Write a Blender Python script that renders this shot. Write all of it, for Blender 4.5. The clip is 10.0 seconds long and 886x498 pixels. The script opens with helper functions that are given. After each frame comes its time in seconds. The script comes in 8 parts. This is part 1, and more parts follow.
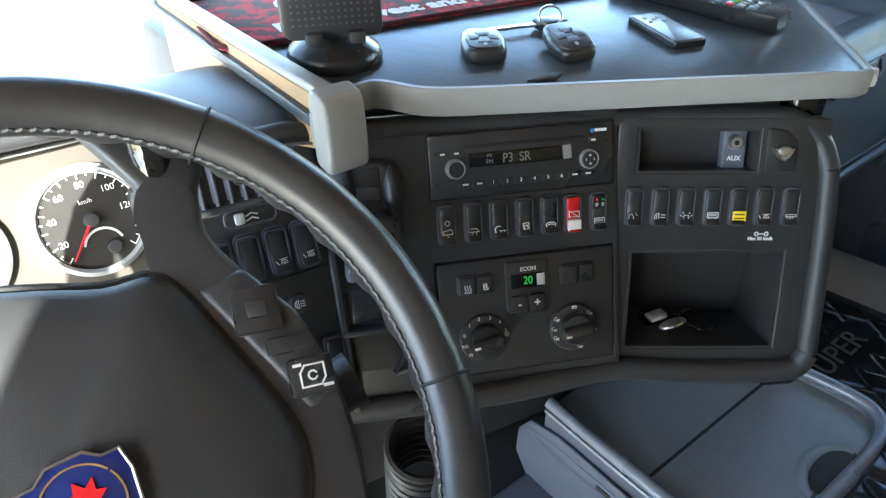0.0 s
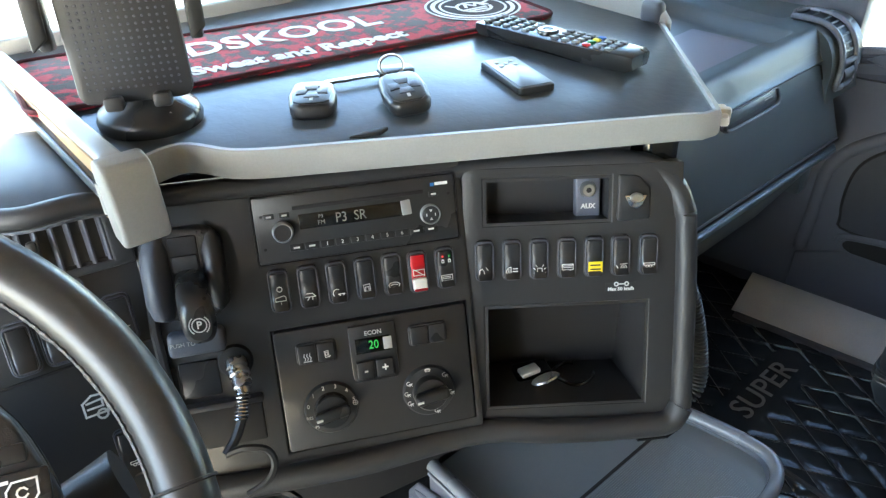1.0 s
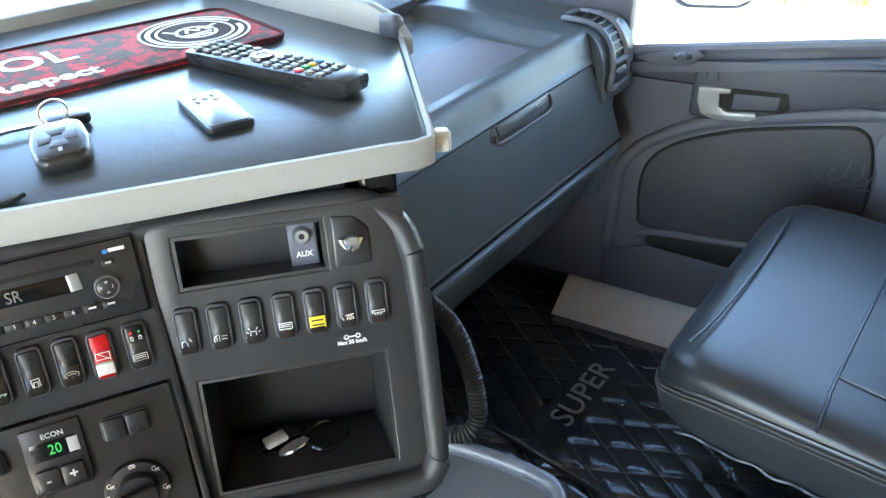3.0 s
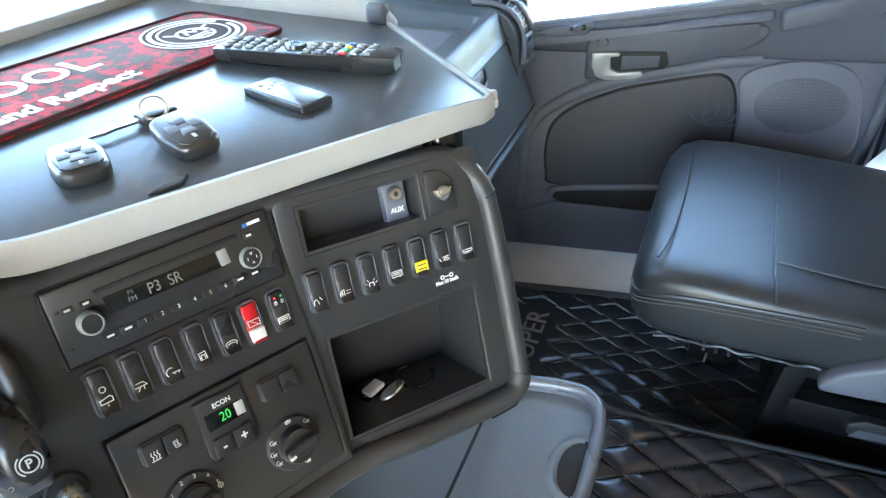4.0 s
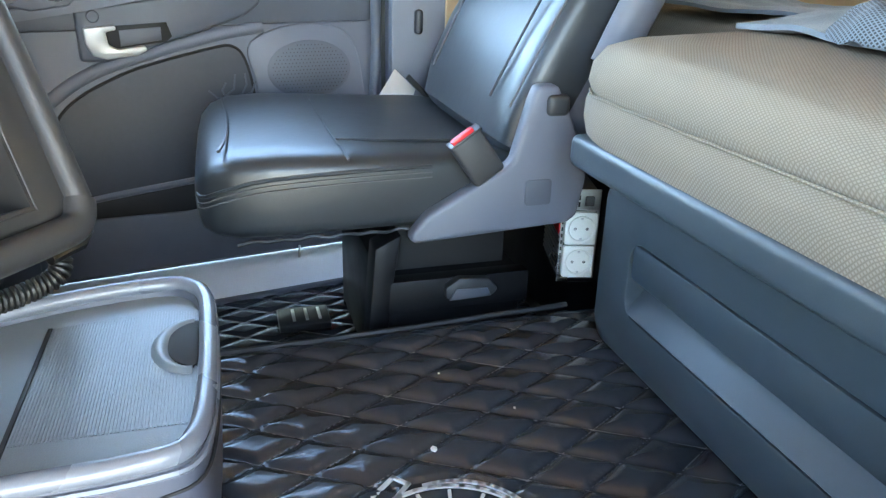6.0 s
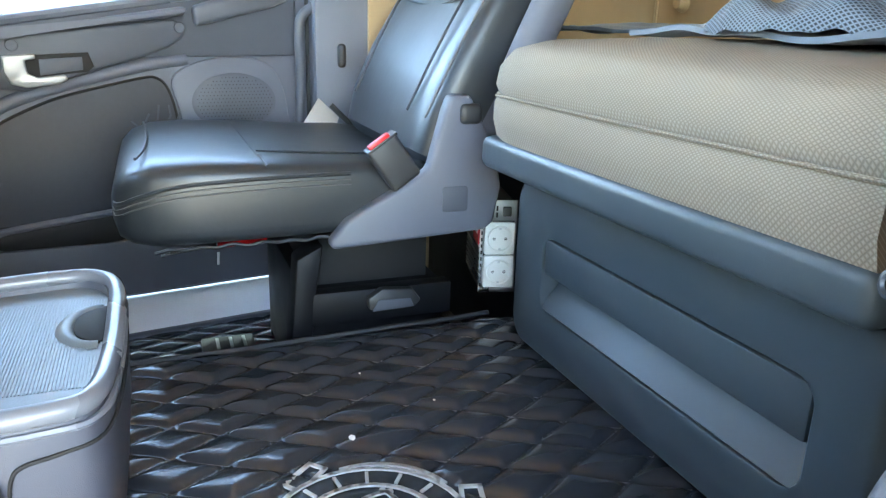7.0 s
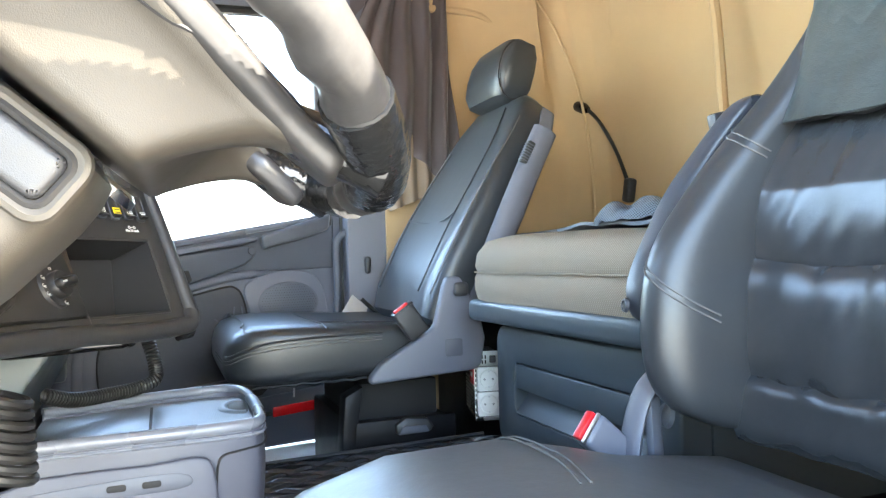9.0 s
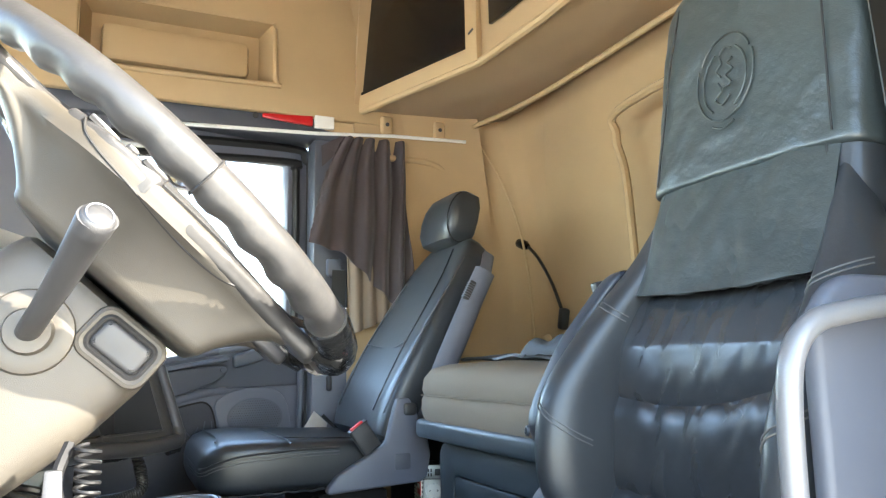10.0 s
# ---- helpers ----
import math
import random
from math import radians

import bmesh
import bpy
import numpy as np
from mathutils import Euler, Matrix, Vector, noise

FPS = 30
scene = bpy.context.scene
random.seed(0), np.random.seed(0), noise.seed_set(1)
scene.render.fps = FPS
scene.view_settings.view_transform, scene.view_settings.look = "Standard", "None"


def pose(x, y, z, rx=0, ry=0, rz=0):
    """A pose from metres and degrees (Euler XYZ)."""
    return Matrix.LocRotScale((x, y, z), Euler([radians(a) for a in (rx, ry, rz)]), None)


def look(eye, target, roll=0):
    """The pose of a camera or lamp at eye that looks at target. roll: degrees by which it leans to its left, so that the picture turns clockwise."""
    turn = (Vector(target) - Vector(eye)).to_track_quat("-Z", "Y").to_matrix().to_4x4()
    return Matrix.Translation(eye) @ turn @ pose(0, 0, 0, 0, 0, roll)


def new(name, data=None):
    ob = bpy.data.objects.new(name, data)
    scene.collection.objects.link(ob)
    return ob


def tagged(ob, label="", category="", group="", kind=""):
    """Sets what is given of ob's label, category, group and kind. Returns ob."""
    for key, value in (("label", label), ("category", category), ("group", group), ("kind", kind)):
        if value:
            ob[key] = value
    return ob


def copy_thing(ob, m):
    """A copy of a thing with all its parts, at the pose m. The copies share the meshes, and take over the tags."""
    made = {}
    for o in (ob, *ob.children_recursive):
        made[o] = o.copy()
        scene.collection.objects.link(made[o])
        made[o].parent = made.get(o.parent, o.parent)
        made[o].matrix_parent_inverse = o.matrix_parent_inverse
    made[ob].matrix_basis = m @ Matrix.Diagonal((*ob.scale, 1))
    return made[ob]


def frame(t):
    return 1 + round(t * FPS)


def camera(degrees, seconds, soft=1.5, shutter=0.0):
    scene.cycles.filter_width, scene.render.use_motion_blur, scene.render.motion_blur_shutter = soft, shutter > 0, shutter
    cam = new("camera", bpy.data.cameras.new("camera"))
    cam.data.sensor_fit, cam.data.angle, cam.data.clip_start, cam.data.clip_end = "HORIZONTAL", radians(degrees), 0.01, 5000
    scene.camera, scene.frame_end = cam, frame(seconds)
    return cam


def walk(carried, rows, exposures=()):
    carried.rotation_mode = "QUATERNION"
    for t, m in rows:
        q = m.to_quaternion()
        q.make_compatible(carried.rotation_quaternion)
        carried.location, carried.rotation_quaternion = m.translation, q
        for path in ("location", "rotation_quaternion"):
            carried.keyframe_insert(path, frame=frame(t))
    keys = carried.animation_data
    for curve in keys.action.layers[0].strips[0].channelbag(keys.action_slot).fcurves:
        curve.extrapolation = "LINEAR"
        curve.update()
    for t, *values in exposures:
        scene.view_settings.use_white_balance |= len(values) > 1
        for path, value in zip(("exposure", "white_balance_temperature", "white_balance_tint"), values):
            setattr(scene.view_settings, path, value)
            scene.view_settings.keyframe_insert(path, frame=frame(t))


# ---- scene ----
cam = camera(61.9, 10.0, soft=1.3)
PATH = [
    (0, (-0.523, 0.198, 1.094), (0.45, 1.453, -0.122), -0.8),
    (0.5, (-0.449, 0.172, 1.092), (0.556, 1.448, -0.074), -1.9),
    (1, (-0.381, 0.149, 1.092), (0.652, 1.413, -0.062), -2.3),
    (1.5, (-0.32, 0.133, 1.079), (0.75, 1.371, -0.07), -2.5),
    (2, (-0.27, 0.131, 1.067), (0.856, 1.32, -0.081), -2.3),
    (2.5, (-0.205, 0.101, 1.069), (0.988, 1.22, -0.081), -1.9),
    (2.7, (-0.19, 0.096, 1.07), (1.029, 1.186, -0.081), -1.8),
    (4, (-0.436, 0.262, 1.087), (1.081, 0.878, -0.062), -1.0),
    (4.5, (-0.516, 0.345, 1.057), (1.123, 0.57, -0.067), 0.5),
    (5, (-0.514, 0.328, 0.956), (1.195, 0.236, -0.078), 0.1),
    (5.5, (-0.485, 0.301, 0.799), (1.279, -0.077, -0.064), 1.9),
    (6, (-0.487, 0.288, 0.703), (1.285, -0.25, -0.052), 1.6),
    (7.3, (-0.591, 0.272, 0.607), (1.192, -0.465, 0.078), 1.7),
    (7.5, (-0.633, 0.293, 0.591), (1.155, -0.458, 0.102), 1.5),
    (8, (-0.753, 0.343, 0.578), (1.07, -0.412, 0.251), 0.7),
    (8.5, (-0.865, 0.401, 0.572), (0.979, -0.354, 0.395), -0.5),
    (9, (-1.027, 0.446, 0.578), (0.841, -0.267, 0.599), -1.6),
    (9.5, (-1.18, 0.475, 0.586), (0.668, -0.265, 0.777), -0.9),
    (10, (-1.289, 0.516, 0.617), (0.518, -0.282, 0.923), -0.9),
]
walk(cam, [(t, look(eye, target, roll)) for t, eye, target, roll in PATH], exposures=[(0.0, 3.8, 5850, 3), (0.7, 4.17, 6100, 3), (1.5, 4.43, 6200, 4), (2.5, 4.57, 6100, 4), (4.0, 4.83, 6200, 4), (5.5, 5.0, 6300, 5), (6.0, 5.06, 6400, 5), (7.5, 5.10, 6600, 5), (8.5, 5.03, 6600, 6), (9.0, 4.8, 6650, 8), (9.5, 4.5, 6600, 8), (10.0, 4.12, 6600, 7)])


# ---- daylight ----
SUN_TO = Vector((-0.66, -0.67, 0.48)).normalized()
world = bpy.data.worlds.new("daylight")
scene.world = world
world.use_nodes = True
wn = world.node_tree.nodes
sky = wn.new("ShaderNodeTexSky")
sky.sky_type, sky.sun_disc = "NISHITA", False
sky.sun_elevation = math.asin(SUN_TO.z)
sky.sun_rotation = math.atan2(SUN_TO.x, SUN_TO.y)
world.node_tree.links.new(sky.outputs[0], wn["Background"].inputs[0])
wn["Background"].inputs[1].default_value = 0.15
sun_data = bpy.data.lights.new("sun", "SUN")
sun_data.energy, sun_data.angle, sun_data.color = 3.0, radians(0.5), (1.0, 0.93, 0.82)
new("sun", sun_data).matrix_world = look(SUN_TO * 20, (0, 0, 0))

# ---- materials ----


def mat(name, color, rough=0.5, metal=0.0, grain=900.0, bump=0.08, vary=0.12, blotch=6.0, kind="noise", wear=0.0,
        spec=0.5, bump_dist=0.001, rand=0.0, sheen=0.0, coat=0.0, fold_amount=1.5, crease=75.0):
    """A surface with variation at two scales and a fine relief, at real size."""
    m = bpy.data.materials.new(name)
    m.use_nodes = True
    nt = m.node_tree
    n, ln = nt.nodes, nt.links
    b = n["Principled BSDF"]
    tc = n.new("ShaderNodeTexCoord")
    big = n.new("ShaderNodeTexNoise")
    big.inputs["Scale"].default_value, big.inputs["Detail"].default_value = blotch, 5
    ln.new(tc.outputs["Object"], big.inputs["Vector"])
    fine = n.new("ShaderNodeTexNoise")
    fine.inputs["Scale"].default_value = grain * (0.14 if kind == "leather" else 1.0)
    ln.new(tc.outputs["Object"], fine.inputs["Vector"])
    fine_out = fine.outputs[0]
    mix = n.new("ShaderNodeMath")
    mix.operation = "MULTIPLY_ADD"
    ln.new(fine_out, mix.inputs[0])
    mix.inputs[1].default_value = 0.35
    ln.new(big.outputs[0], mix.inputs[2])
    ramp = n.new("ShaderNodeValToRGB")
    c = Vector(color)
    ramp.color_ramp.elements[0].position, ramp.color_ramp.elements[1].position = 0.35, 0.95
    ramp.color_ramp.elements[0].color = (*(c * (1 - vary)), 1)
    ramp.color_ramp.elements[1].color = (*(c * (1 + vary)), 1)
    ln.new(mix.outputs[0], ramp.inputs[0])
    out = ramp.outputs[0]
    if wear:
        w = n.new("ShaderNodeTexNoise")
        w.inputs["Scale"].default_value, w.inputs["Detail"].default_value, w.inputs["Roughness"].default_value = 28, 8, 0.75
        ln.new(tc.outputs["Object"], w.inputs["Vector"])
        wr = n.new("ShaderNodeValToRGB")
        wr.color_ramp.elements[0].position, wr.color_ramp.elements[1].position = 0.52, 0.95
        wr.color_ramp.elements[0].color, wr.color_ramp.elements[1].color = (0, 0, 0, 1), (wear, wear, wear, 1)
        ln.new(w.outputs[0], wr.inputs[0])
        mx = n.new("ShaderNodeMixRGB")
        ln.new(wr.outputs[0], mx.inputs[0])
        ln.new(out, mx.inputs[1])
        mx.inputs[2].default_value = (*(c * 0.7 + Vector((0.12, 0.115, 0.105))), 1)
        out = mx.outputs[0]
    if rand:
        oi = n.new("ShaderNodeObjectInfo")
        hs = n.new("ShaderNodeHueSaturation")
        mp = n.new("ShaderNodeMapRange")
        mp.inputs["To Min"].default_value, mp.inputs["To Max"].default_value = 1 - rand, 1 + rand
        ln.new(oi.outputs["Random"], mp.inputs[0])
        ln.new(mp.outputs[0], hs.inputs["Value"])
        ln.new(out, hs.inputs["Color"])
        out = hs.outputs[0]
    ln.new(out, b.inputs["Base Color"])
    rr = n.new("ShaderNodeMapRange")
    rr.inputs["From Min"].default_value, rr.inputs["From Max"].default_value = 0.3, 0.7
    rr.inputs["To Min"].default_value, rr.inputs["To Max"].default_value = max(0.02, rough - 0.09), min(1, rough + 0.09)
    ln.new(big.outputs[0], rr.inputs[0])
    if kind == "leather":
        b.inputs["Roughness"].default_value = rough
    else:
        ln.new(rr.outputs[0], b.inputs["Roughness"])
    b.inputs["Metallic"].default_value = metal
    b.inputs["Specular IOR Level"].default_value = spec
    b.inputs["Coat Weight"].default_value = coat
    b.inputs["Sheen Weight"].default_value = sheen
    if bump:
        height = fine_out
        if kind == "leather":
            fold = n.new("ShaderNodeTexNoise")
            fold.inputs["Scale"].default_value, fold.inputs["Detail"].default_value, fold.inputs["Distortion"].default_value = 13, 2, 0.3
            ln.new(tc.outputs["Object"], fold.inputs["Vector"])
            add = n.new("ShaderNodeMath")
            add.operation = "MULTIPLY_ADD"
            ln.new(fold.outputs[0], add.inputs[0])
            add.inputs[1].default_value = fold_amount
            ln.new(fine_out, add.inputs[2])
            cre = n.new("ShaderNodeTexVoronoi")
            cre.feature = "DISTANCE_TO_EDGE"
            cre.inputs["Scale"].default_value = crease
            warp = n.new("ShaderNodeMixRGB")
            warp.inputs[0].default_value = 0.06
            ln.new(tc.outputs["Object"], warp.inputs[1])
            ln.new(fold.outputs[1], warp.inputs[2])
            ln.new(warp.outputs[0], cre.inputs["Vector"])
            lim = n.new("ShaderNodeMapRange")
            lim.inputs["From Max"].default_value = 0.12
            lim.inputs["To Max"].default_value = 0.12
            ln.new(cre.outputs["Distance"], lim.inputs[0])
            sumup = n.new("ShaderNodeMath")
            ln.new(add.outputs[0], sumup.inputs[0])
            ln.new(lim.outputs[0], sumup.inputs[1])
            height = sumup.outputs[0]
        bp = n.new("ShaderNodeBump")
        bp.inputs["Strength"].default_value, bp.inputs["Distance"].default_value = bump, bump_dist
        ln.new(height, bp.inputs["Height"])
        ln.new(bp.outputs[0], b.inputs["Normal"])
    return m


def emit(name, color, strength):
    m = bpy.data.materials.new(name)
    m.use_nodes = True
    b = m.node_tree.nodes["Principled BSDF"]
    b.inputs["Base Color"].default_value = (0, 0, 0, 1)
    b.inputs["Emission Color"].default_value = (*color, 1)
    b.inputs["Emission Strength"].default_value = strength
    return m


def glass(name, tint=(1, 1, 1), rough=0.0):
    m = bpy.data.materials.new(name)
    m.use_nodes = True
    b = m.node_tree.nodes["Principled BSDF"]
    b.inputs["Base Color"].default_value = (*tint, 1)
    b.inputs["Roughness"].default_value = rough
    b.inputs["Transmission Weight"].default_value = 1
    b.inputs["IOR"].default_value = 1.45
    return m


BLACK = mat("black_grained_plastic", (0.032, 0.032, 0.034), 0.42, grain=1400, bump=0.25, wear=0.06)
PANEL = mat("black_panel_plastic", (0.028, 0.028, 0.029), 0.36, grain=1800, bump=0.12, wear=0.05)
SMOOTH = mat("smooth_black_plastic", (0.024, 0.024, 0.025), 0.3, grain=400, bump=0.02, wear=0.05)
GLOSS = mat("gloss_black", (0.008, 0.008, 0.009), 0.12, bump=0)
# Near-black for seams, and for shade put into the colour of holes and gaps.
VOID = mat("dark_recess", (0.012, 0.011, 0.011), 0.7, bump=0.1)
SLATE = mat("slate_grey_plastic", (0.115, 0.121, 0.150), 0.5, grain=1300, bump=0.22, vary=0.1, wear=0.1)
CONSOLEGREY = mat("grey_console_plastic", (0.072, 0.075, 0.096), 0.5, grain=1300, bump=0.22, vary=0.1, wear=0.08)
SLATE2 = mat("dark_slate_plastic", (0.078, 0.084, 0.104), 0.48, grain=1300, bump=0.22, vary=0.1, wear=0.1)
DASHBLUE = mat("blue_black_dash_plastic", (0.088, 0.110, 0.124), 0.42, grain=1500, bump=0.2, wear=0.05)
GREYEDGE = mat("light_grey_edging", (0.31, 0.31, 0.295), 0.42, grain=500, bump=0.04, wear=0.15)
VINYL = mat("dark_vinyl_table", (0.060, 0.072, 0.082), 0.31, grain=700, bump=0.25, wear=0.05, blotch=9, kind="leather", bump_dist=0.0008, fold_amount=3.0, crease=60.0)
TANBOARD = mat("tan_laminate", (0.42, 0.28, 0.15), 0.5, grain=60, bump=0.02, vary=0.06)
LEATHER = mat("black_leather", (0.026, 0.029, 0.033), 0.38, spec=0.55, grain=700, bump=0.17, kind="leather", bump_dist=0.0010, fold_amount=4.0, crease=150.0)
LEATHER2 = mat("black_wheel_leather", (0.030, 0.029, 0.029), 0.36, grain=800, bump=0.3, kind="leather", bump_dist=0.0006, wear=0.25)
# Worn leather, base paler than LEATHER to hold the sky sheen on the cushion.
LEATHER3 = mat("worn_sheen_leather", (0.062, 0.066, 0.070), 0.40, spec=0.6, grain=700, bump=0.2, kind="leather", bump_dist=0.0010, fold_amount=4.0, crease=150.0, wear=0.4)
COVER = mat("grey_green_leather_cover", (0.033, 0.041, 0.042), 0.33, spec=0.65, grain=700, bump=0.3, kind="leather", bump_dist=0.0022, fold_amount=8.0, crease=200.0)
LEATHER4 = mat("glossy_black_leather", (0.026, 0.029, 0.033), 0.27, spec=0.7, grain=700, bump=0.16, kind="leather", bump_dist=0.0009, fold_amount=3.0, crease=240.0)
STITCH = mat("grey_thread", (0.10, 0.10, 0.10), 0.8, grain=3000, bump=0.2)
COLUMN = mat("dark_taupe_plastic", (0.048, 0.042, 0.034), 0.48, grain=1500, bump=0.2, wear=0.1)
TAPE = mat("shiny_black_tape", (0.010, 0.010, 0.010), 0.12, grain=90, bump=0.5, bump_dist=0.003)
HEADLINER = mat("tan_headliner", (0.43, 0.295, 0.155), 0.85, grain=900, bump=0.15, vary=0.08, sheen=0.1)
TANPLASTIC = mat("tan_plastic_trim", (0.48, 0.340, 0.180), 0.6, grain=1100, bump=0.15, vary=0.07)
CLOTHGREY = mat("dark_curtain_cloth", (0.058, 0.043, 0.044), 0.9, grain=1800, bump=0.3, sheen=0.2)
LINING = mat("beige_curtain_lining", (0.24, 0.18, 0.13), 0.9, grain=1800, bump=0.3)
DUVET = mat("slate_blue_duvet", (0.10, 0.115, 0.14), 0.9, grain=1200, bump=0.3, sheen=0.2)
METAL = mat("brushed_aluminium", (0.62, 0.62, 0.62), 0.3, metal=1.0, grain=900, bump=0.05)
CHROME = mat("chrome", (0.75, 0.75, 0.75), 0.1, metal=1.0, bump=0)
SILVER = mat("silver_paint", (0.42, 0.43, 0.43), 0.35, metal=0.5, bump=0.03, grain=600)
RAILGREY = mat("grey_lacquered_tube", (0.15, 0.15, 0.155), 0.35, metal=0.2, bump=0.05, grain=500)
WHITEP = mat("white_plastic", (0.78, 0.78, 0.74), 0.4, bump=0.02, grain=500)
SILLW = mat("white_painted_sill", (0.70, 0.72, 0.74), 0.35, bump=0.03, grain=300, wear=0.1)
WHITE = mat("white_print", (0.80, 0.80, 0.78), 0.6, bump=0)
GREYPRINT = mat("grey_print", (0.45, 0.45, 0.44), 0.6, bump=0)
REDP = mat("red_plastic", (0.55, 0.012, 0.018), 0.32, bump=0.03, grain=400)
YELLOWP = mat("yellow_label", (0.80, 0.62, 0.02), 0.5, bump=0.02)
BLUEP = mat("blue_enamel", (0.012, 0.022, 0.13), 0.25, bump=0)
GOLD = mat("gold_line", (0.62, 0.40, 0.16), 0.35, metal=0.7, bump=0)
GREENLED = emit("green_digits", (0.10, 0.9, 0.15), 0.035)
REDLED = emit("red_glow", (1.0, 0.03, 0.02), 0.12)
INSERT = mat("dark_leathercloth_insert", (0.052, 0.054, 0.064), 0.62, grain=700, bump=0.25, kind="leather", bump_dist=0.0006, fold_amount=0.2)
TRAYMAT = mat("grey_violet_tray_mat", (0.200, 0.200, 0.235), 0.55, grain=900, bump=0.15)
RIMGREY = mat("satin_grey_rim", (0.15, 0.158, 0.185), 0.27, grain=900, bump=0.06, wear=0.12)
HEM = mat("black_bound_hem", (0.020, 0.020, 0.022), 0.6, grain=1500, bump=0.3)
BUNKBLUE = mat("dark_teal_plastic", (0.040, 0.051, 0.060), 0.40, grain=1300, bump=0.15, wear=0.08)
WINGPLASTIC = mat("dark_wing_plastic", (0.034, 0.039, 0.050), 0.36, grain=1300, bump=0.15)
REDLENS = mat("red_reflector_lens", (0.75, 0.010, 0.012), 0.18, bump=0.02, grain=300, coat=0.5)
# Blacker than BLACK: holds shade under seat, dash and bunk; black cables too.
INKBLACK = mat("black_plastic_and_shade", (0.008, 0.008, 0.009), 0.5, grain=1200, bump=0.2, spec=0.25)
DISPLAY = mat("grey_lcd_digits", (0.16, 0.16, 0.15), 0.4, bump=0)
RIBBED = mat("ribbed_rubber", (0.165, 0.182, 0.196), 0.40, grain=700, bump=0.3, bump_dist=0.0008)
RUBBER = mat("black_rubber", (0.014, 0.014, 0.014), 0.5, bump=0.1, grain=700)
MATVINYL = mat("black_quilted_vinyl", (0.030, 0.034, 0.041), 0.22, spec=0.65, grain=600, bump=0.15, kind="leather", bump_dist=0.0008, wear=0.0, fold_amount=0.6, crease=120.0)
GLASS = glass("window_glass")
SCREEN = mat("black_screen", (0.006, 0.006, 0.006), 0.16, bump=0)
SAND = mat("pale_gravel", (0.55, 0.50, 0.42), 0.9, grain=8, bump=0.4, blotch=0.4, bump_dist=0.02, vary=0.2)
LEAF = mat("dry_grass_green", (0.16, 0.17, 0.05), 0.8, grain=20, bump=0.0, blotch=0.8, vary=0.5)


def cloth_pattern(name, c1, c2, scale, rough=0.9):
    m = mat(name, c1, rough, grain=2200, bump=0.0)
    nt = m.node_tree
    n, ln = nt.nodes, nt.links
    tc = n.new("ShaderNodeTexCoord")
    v = n.new("ShaderNodeTexVoronoi")
    v.feature, v.voronoi_dimensions = "DISTANCE_TO_EDGE", "2D"
    v.inputs["Scale"].default_value = scale
    v.inputs["Randomness"].default_value = 0.08
    along, down = n.new("ShaderNodeVectorMath"), n.new("ShaderNodeVectorMath")
    both = n.new("ShaderNodeCombineXYZ")
    for k, (node, axis) in enumerate(((along, (1.0, -1.3, 1.3)), (down, (1.0, 1.3, -1.3)))):
        node.operation = "DOT_PRODUCT"
        node.inputs[1].default_value = axis
        ln.new(tc.outputs["Object"], node.inputs[0])
        ln.new(node.outputs["Value"], both.inputs[k])
    ln.new(both.outputs[0], v.inputs["Vector"])
    r = n.new("ShaderNodeValToRGB")
    r.color_ramp.elements[0].position, r.color_ramp.elements[1].position = 0.08, 0.30
    r.color_ramp.elements[0].color, r.color_ramp.elements[1].color = (*c2, 1), (*c1, 1)
    ln.new(v.outputs["Distance"], r.inputs[0])
    b = n["Principled BSDF"]
    ln.new(r.outputs[0], b.inputs["Base Color"])
    bp = n.new("ShaderNodeBump")
    bp.inputs["Strength"].default_value, bp.inputs["Distance"].default_value = 0.5, 0.0015
    ln.new(v.outputs["Distance"], bp.inputs["Height"])
    ln.new(bp.outputs[0], b.inputs["Normal"])
    return m


MATTRESS = cloth_pattern("beige_honeycomb_fabric", (0.250, 0.207, 0.158), (0.165, 0.133, 0.099), 190)
MESHCLOTH = cloth_pattern("blue_mesh_fabric", (0.015, 0.018, 0.022), (0.12, 0.14, 0.17), 150)


def camo():
    m = mat("red_camouflage_felt", (0.45, 0.01, 0.03), 0.95, grain=2500, bump=0.4, sheen=0.2)
    nt = m.node_tree
    n, ln = nt.nodes, nt.links
    tc = n.new("ShaderNodeTexCoord")
    v = n.new("ShaderNodeTexNoise")
    v.inputs["Scale"].default_value, v.inputs["Detail"].default_value, v.inputs["Roughness"].default_value = 55, 3, 0.6
    ln.new(tc.outputs["Object"], v.inputs["Vector"])
    r = n.new("ShaderNodeValToRGB")
    r.color_ramp.interpolation = "CONSTANT"
    r.color_ramp.elements[0].position, r.color_ramp.elements[0].color = 0.0, (0.055, 0.035, 0.04, 1)
    e = r.color_ramp.elements[1]
    e.position, e.color = 0.47, (0.20, 0.014, 0.03, 1)
    e2 = r.color_ramp.elements.new(0.52)
    e2.color = (0.50, 0.010, 0.035, 1)
    ln.new(v.outputs[0], r.inputs[0])
    ln.new(r.outputs[0], n["Principled BSDF"].inputs["Base Color"])
    return m


CAMO = camo()

# ---- modelling helpers ----


PLACE = Matrix.Identity(4)      # where the group that is being built stands
# the groups that are built in a frame of their own
DASH = Matrix(((1.0304, 0.0446, 0.0656, -0.0268), (-0.0483, 1.0308, 0.0565, -0.0040), (-0.0630, -0.0594, 1.0299, 0.0392), (0, 0, 0, 1)))
TABLE = Matrix(((1.08, 0, 0, 0.030), (0, 1, 0, 0.038), (-0.0626, 0, 1, 0.0453), (0, 0, 0, 1)))
WHEEL = Matrix.Translation((-0.5459, 0.483, 0.7705)) @ Matrix.Scale(1.06, 4) @ Matrix.Translation((0.548, -0.425, -0.716))
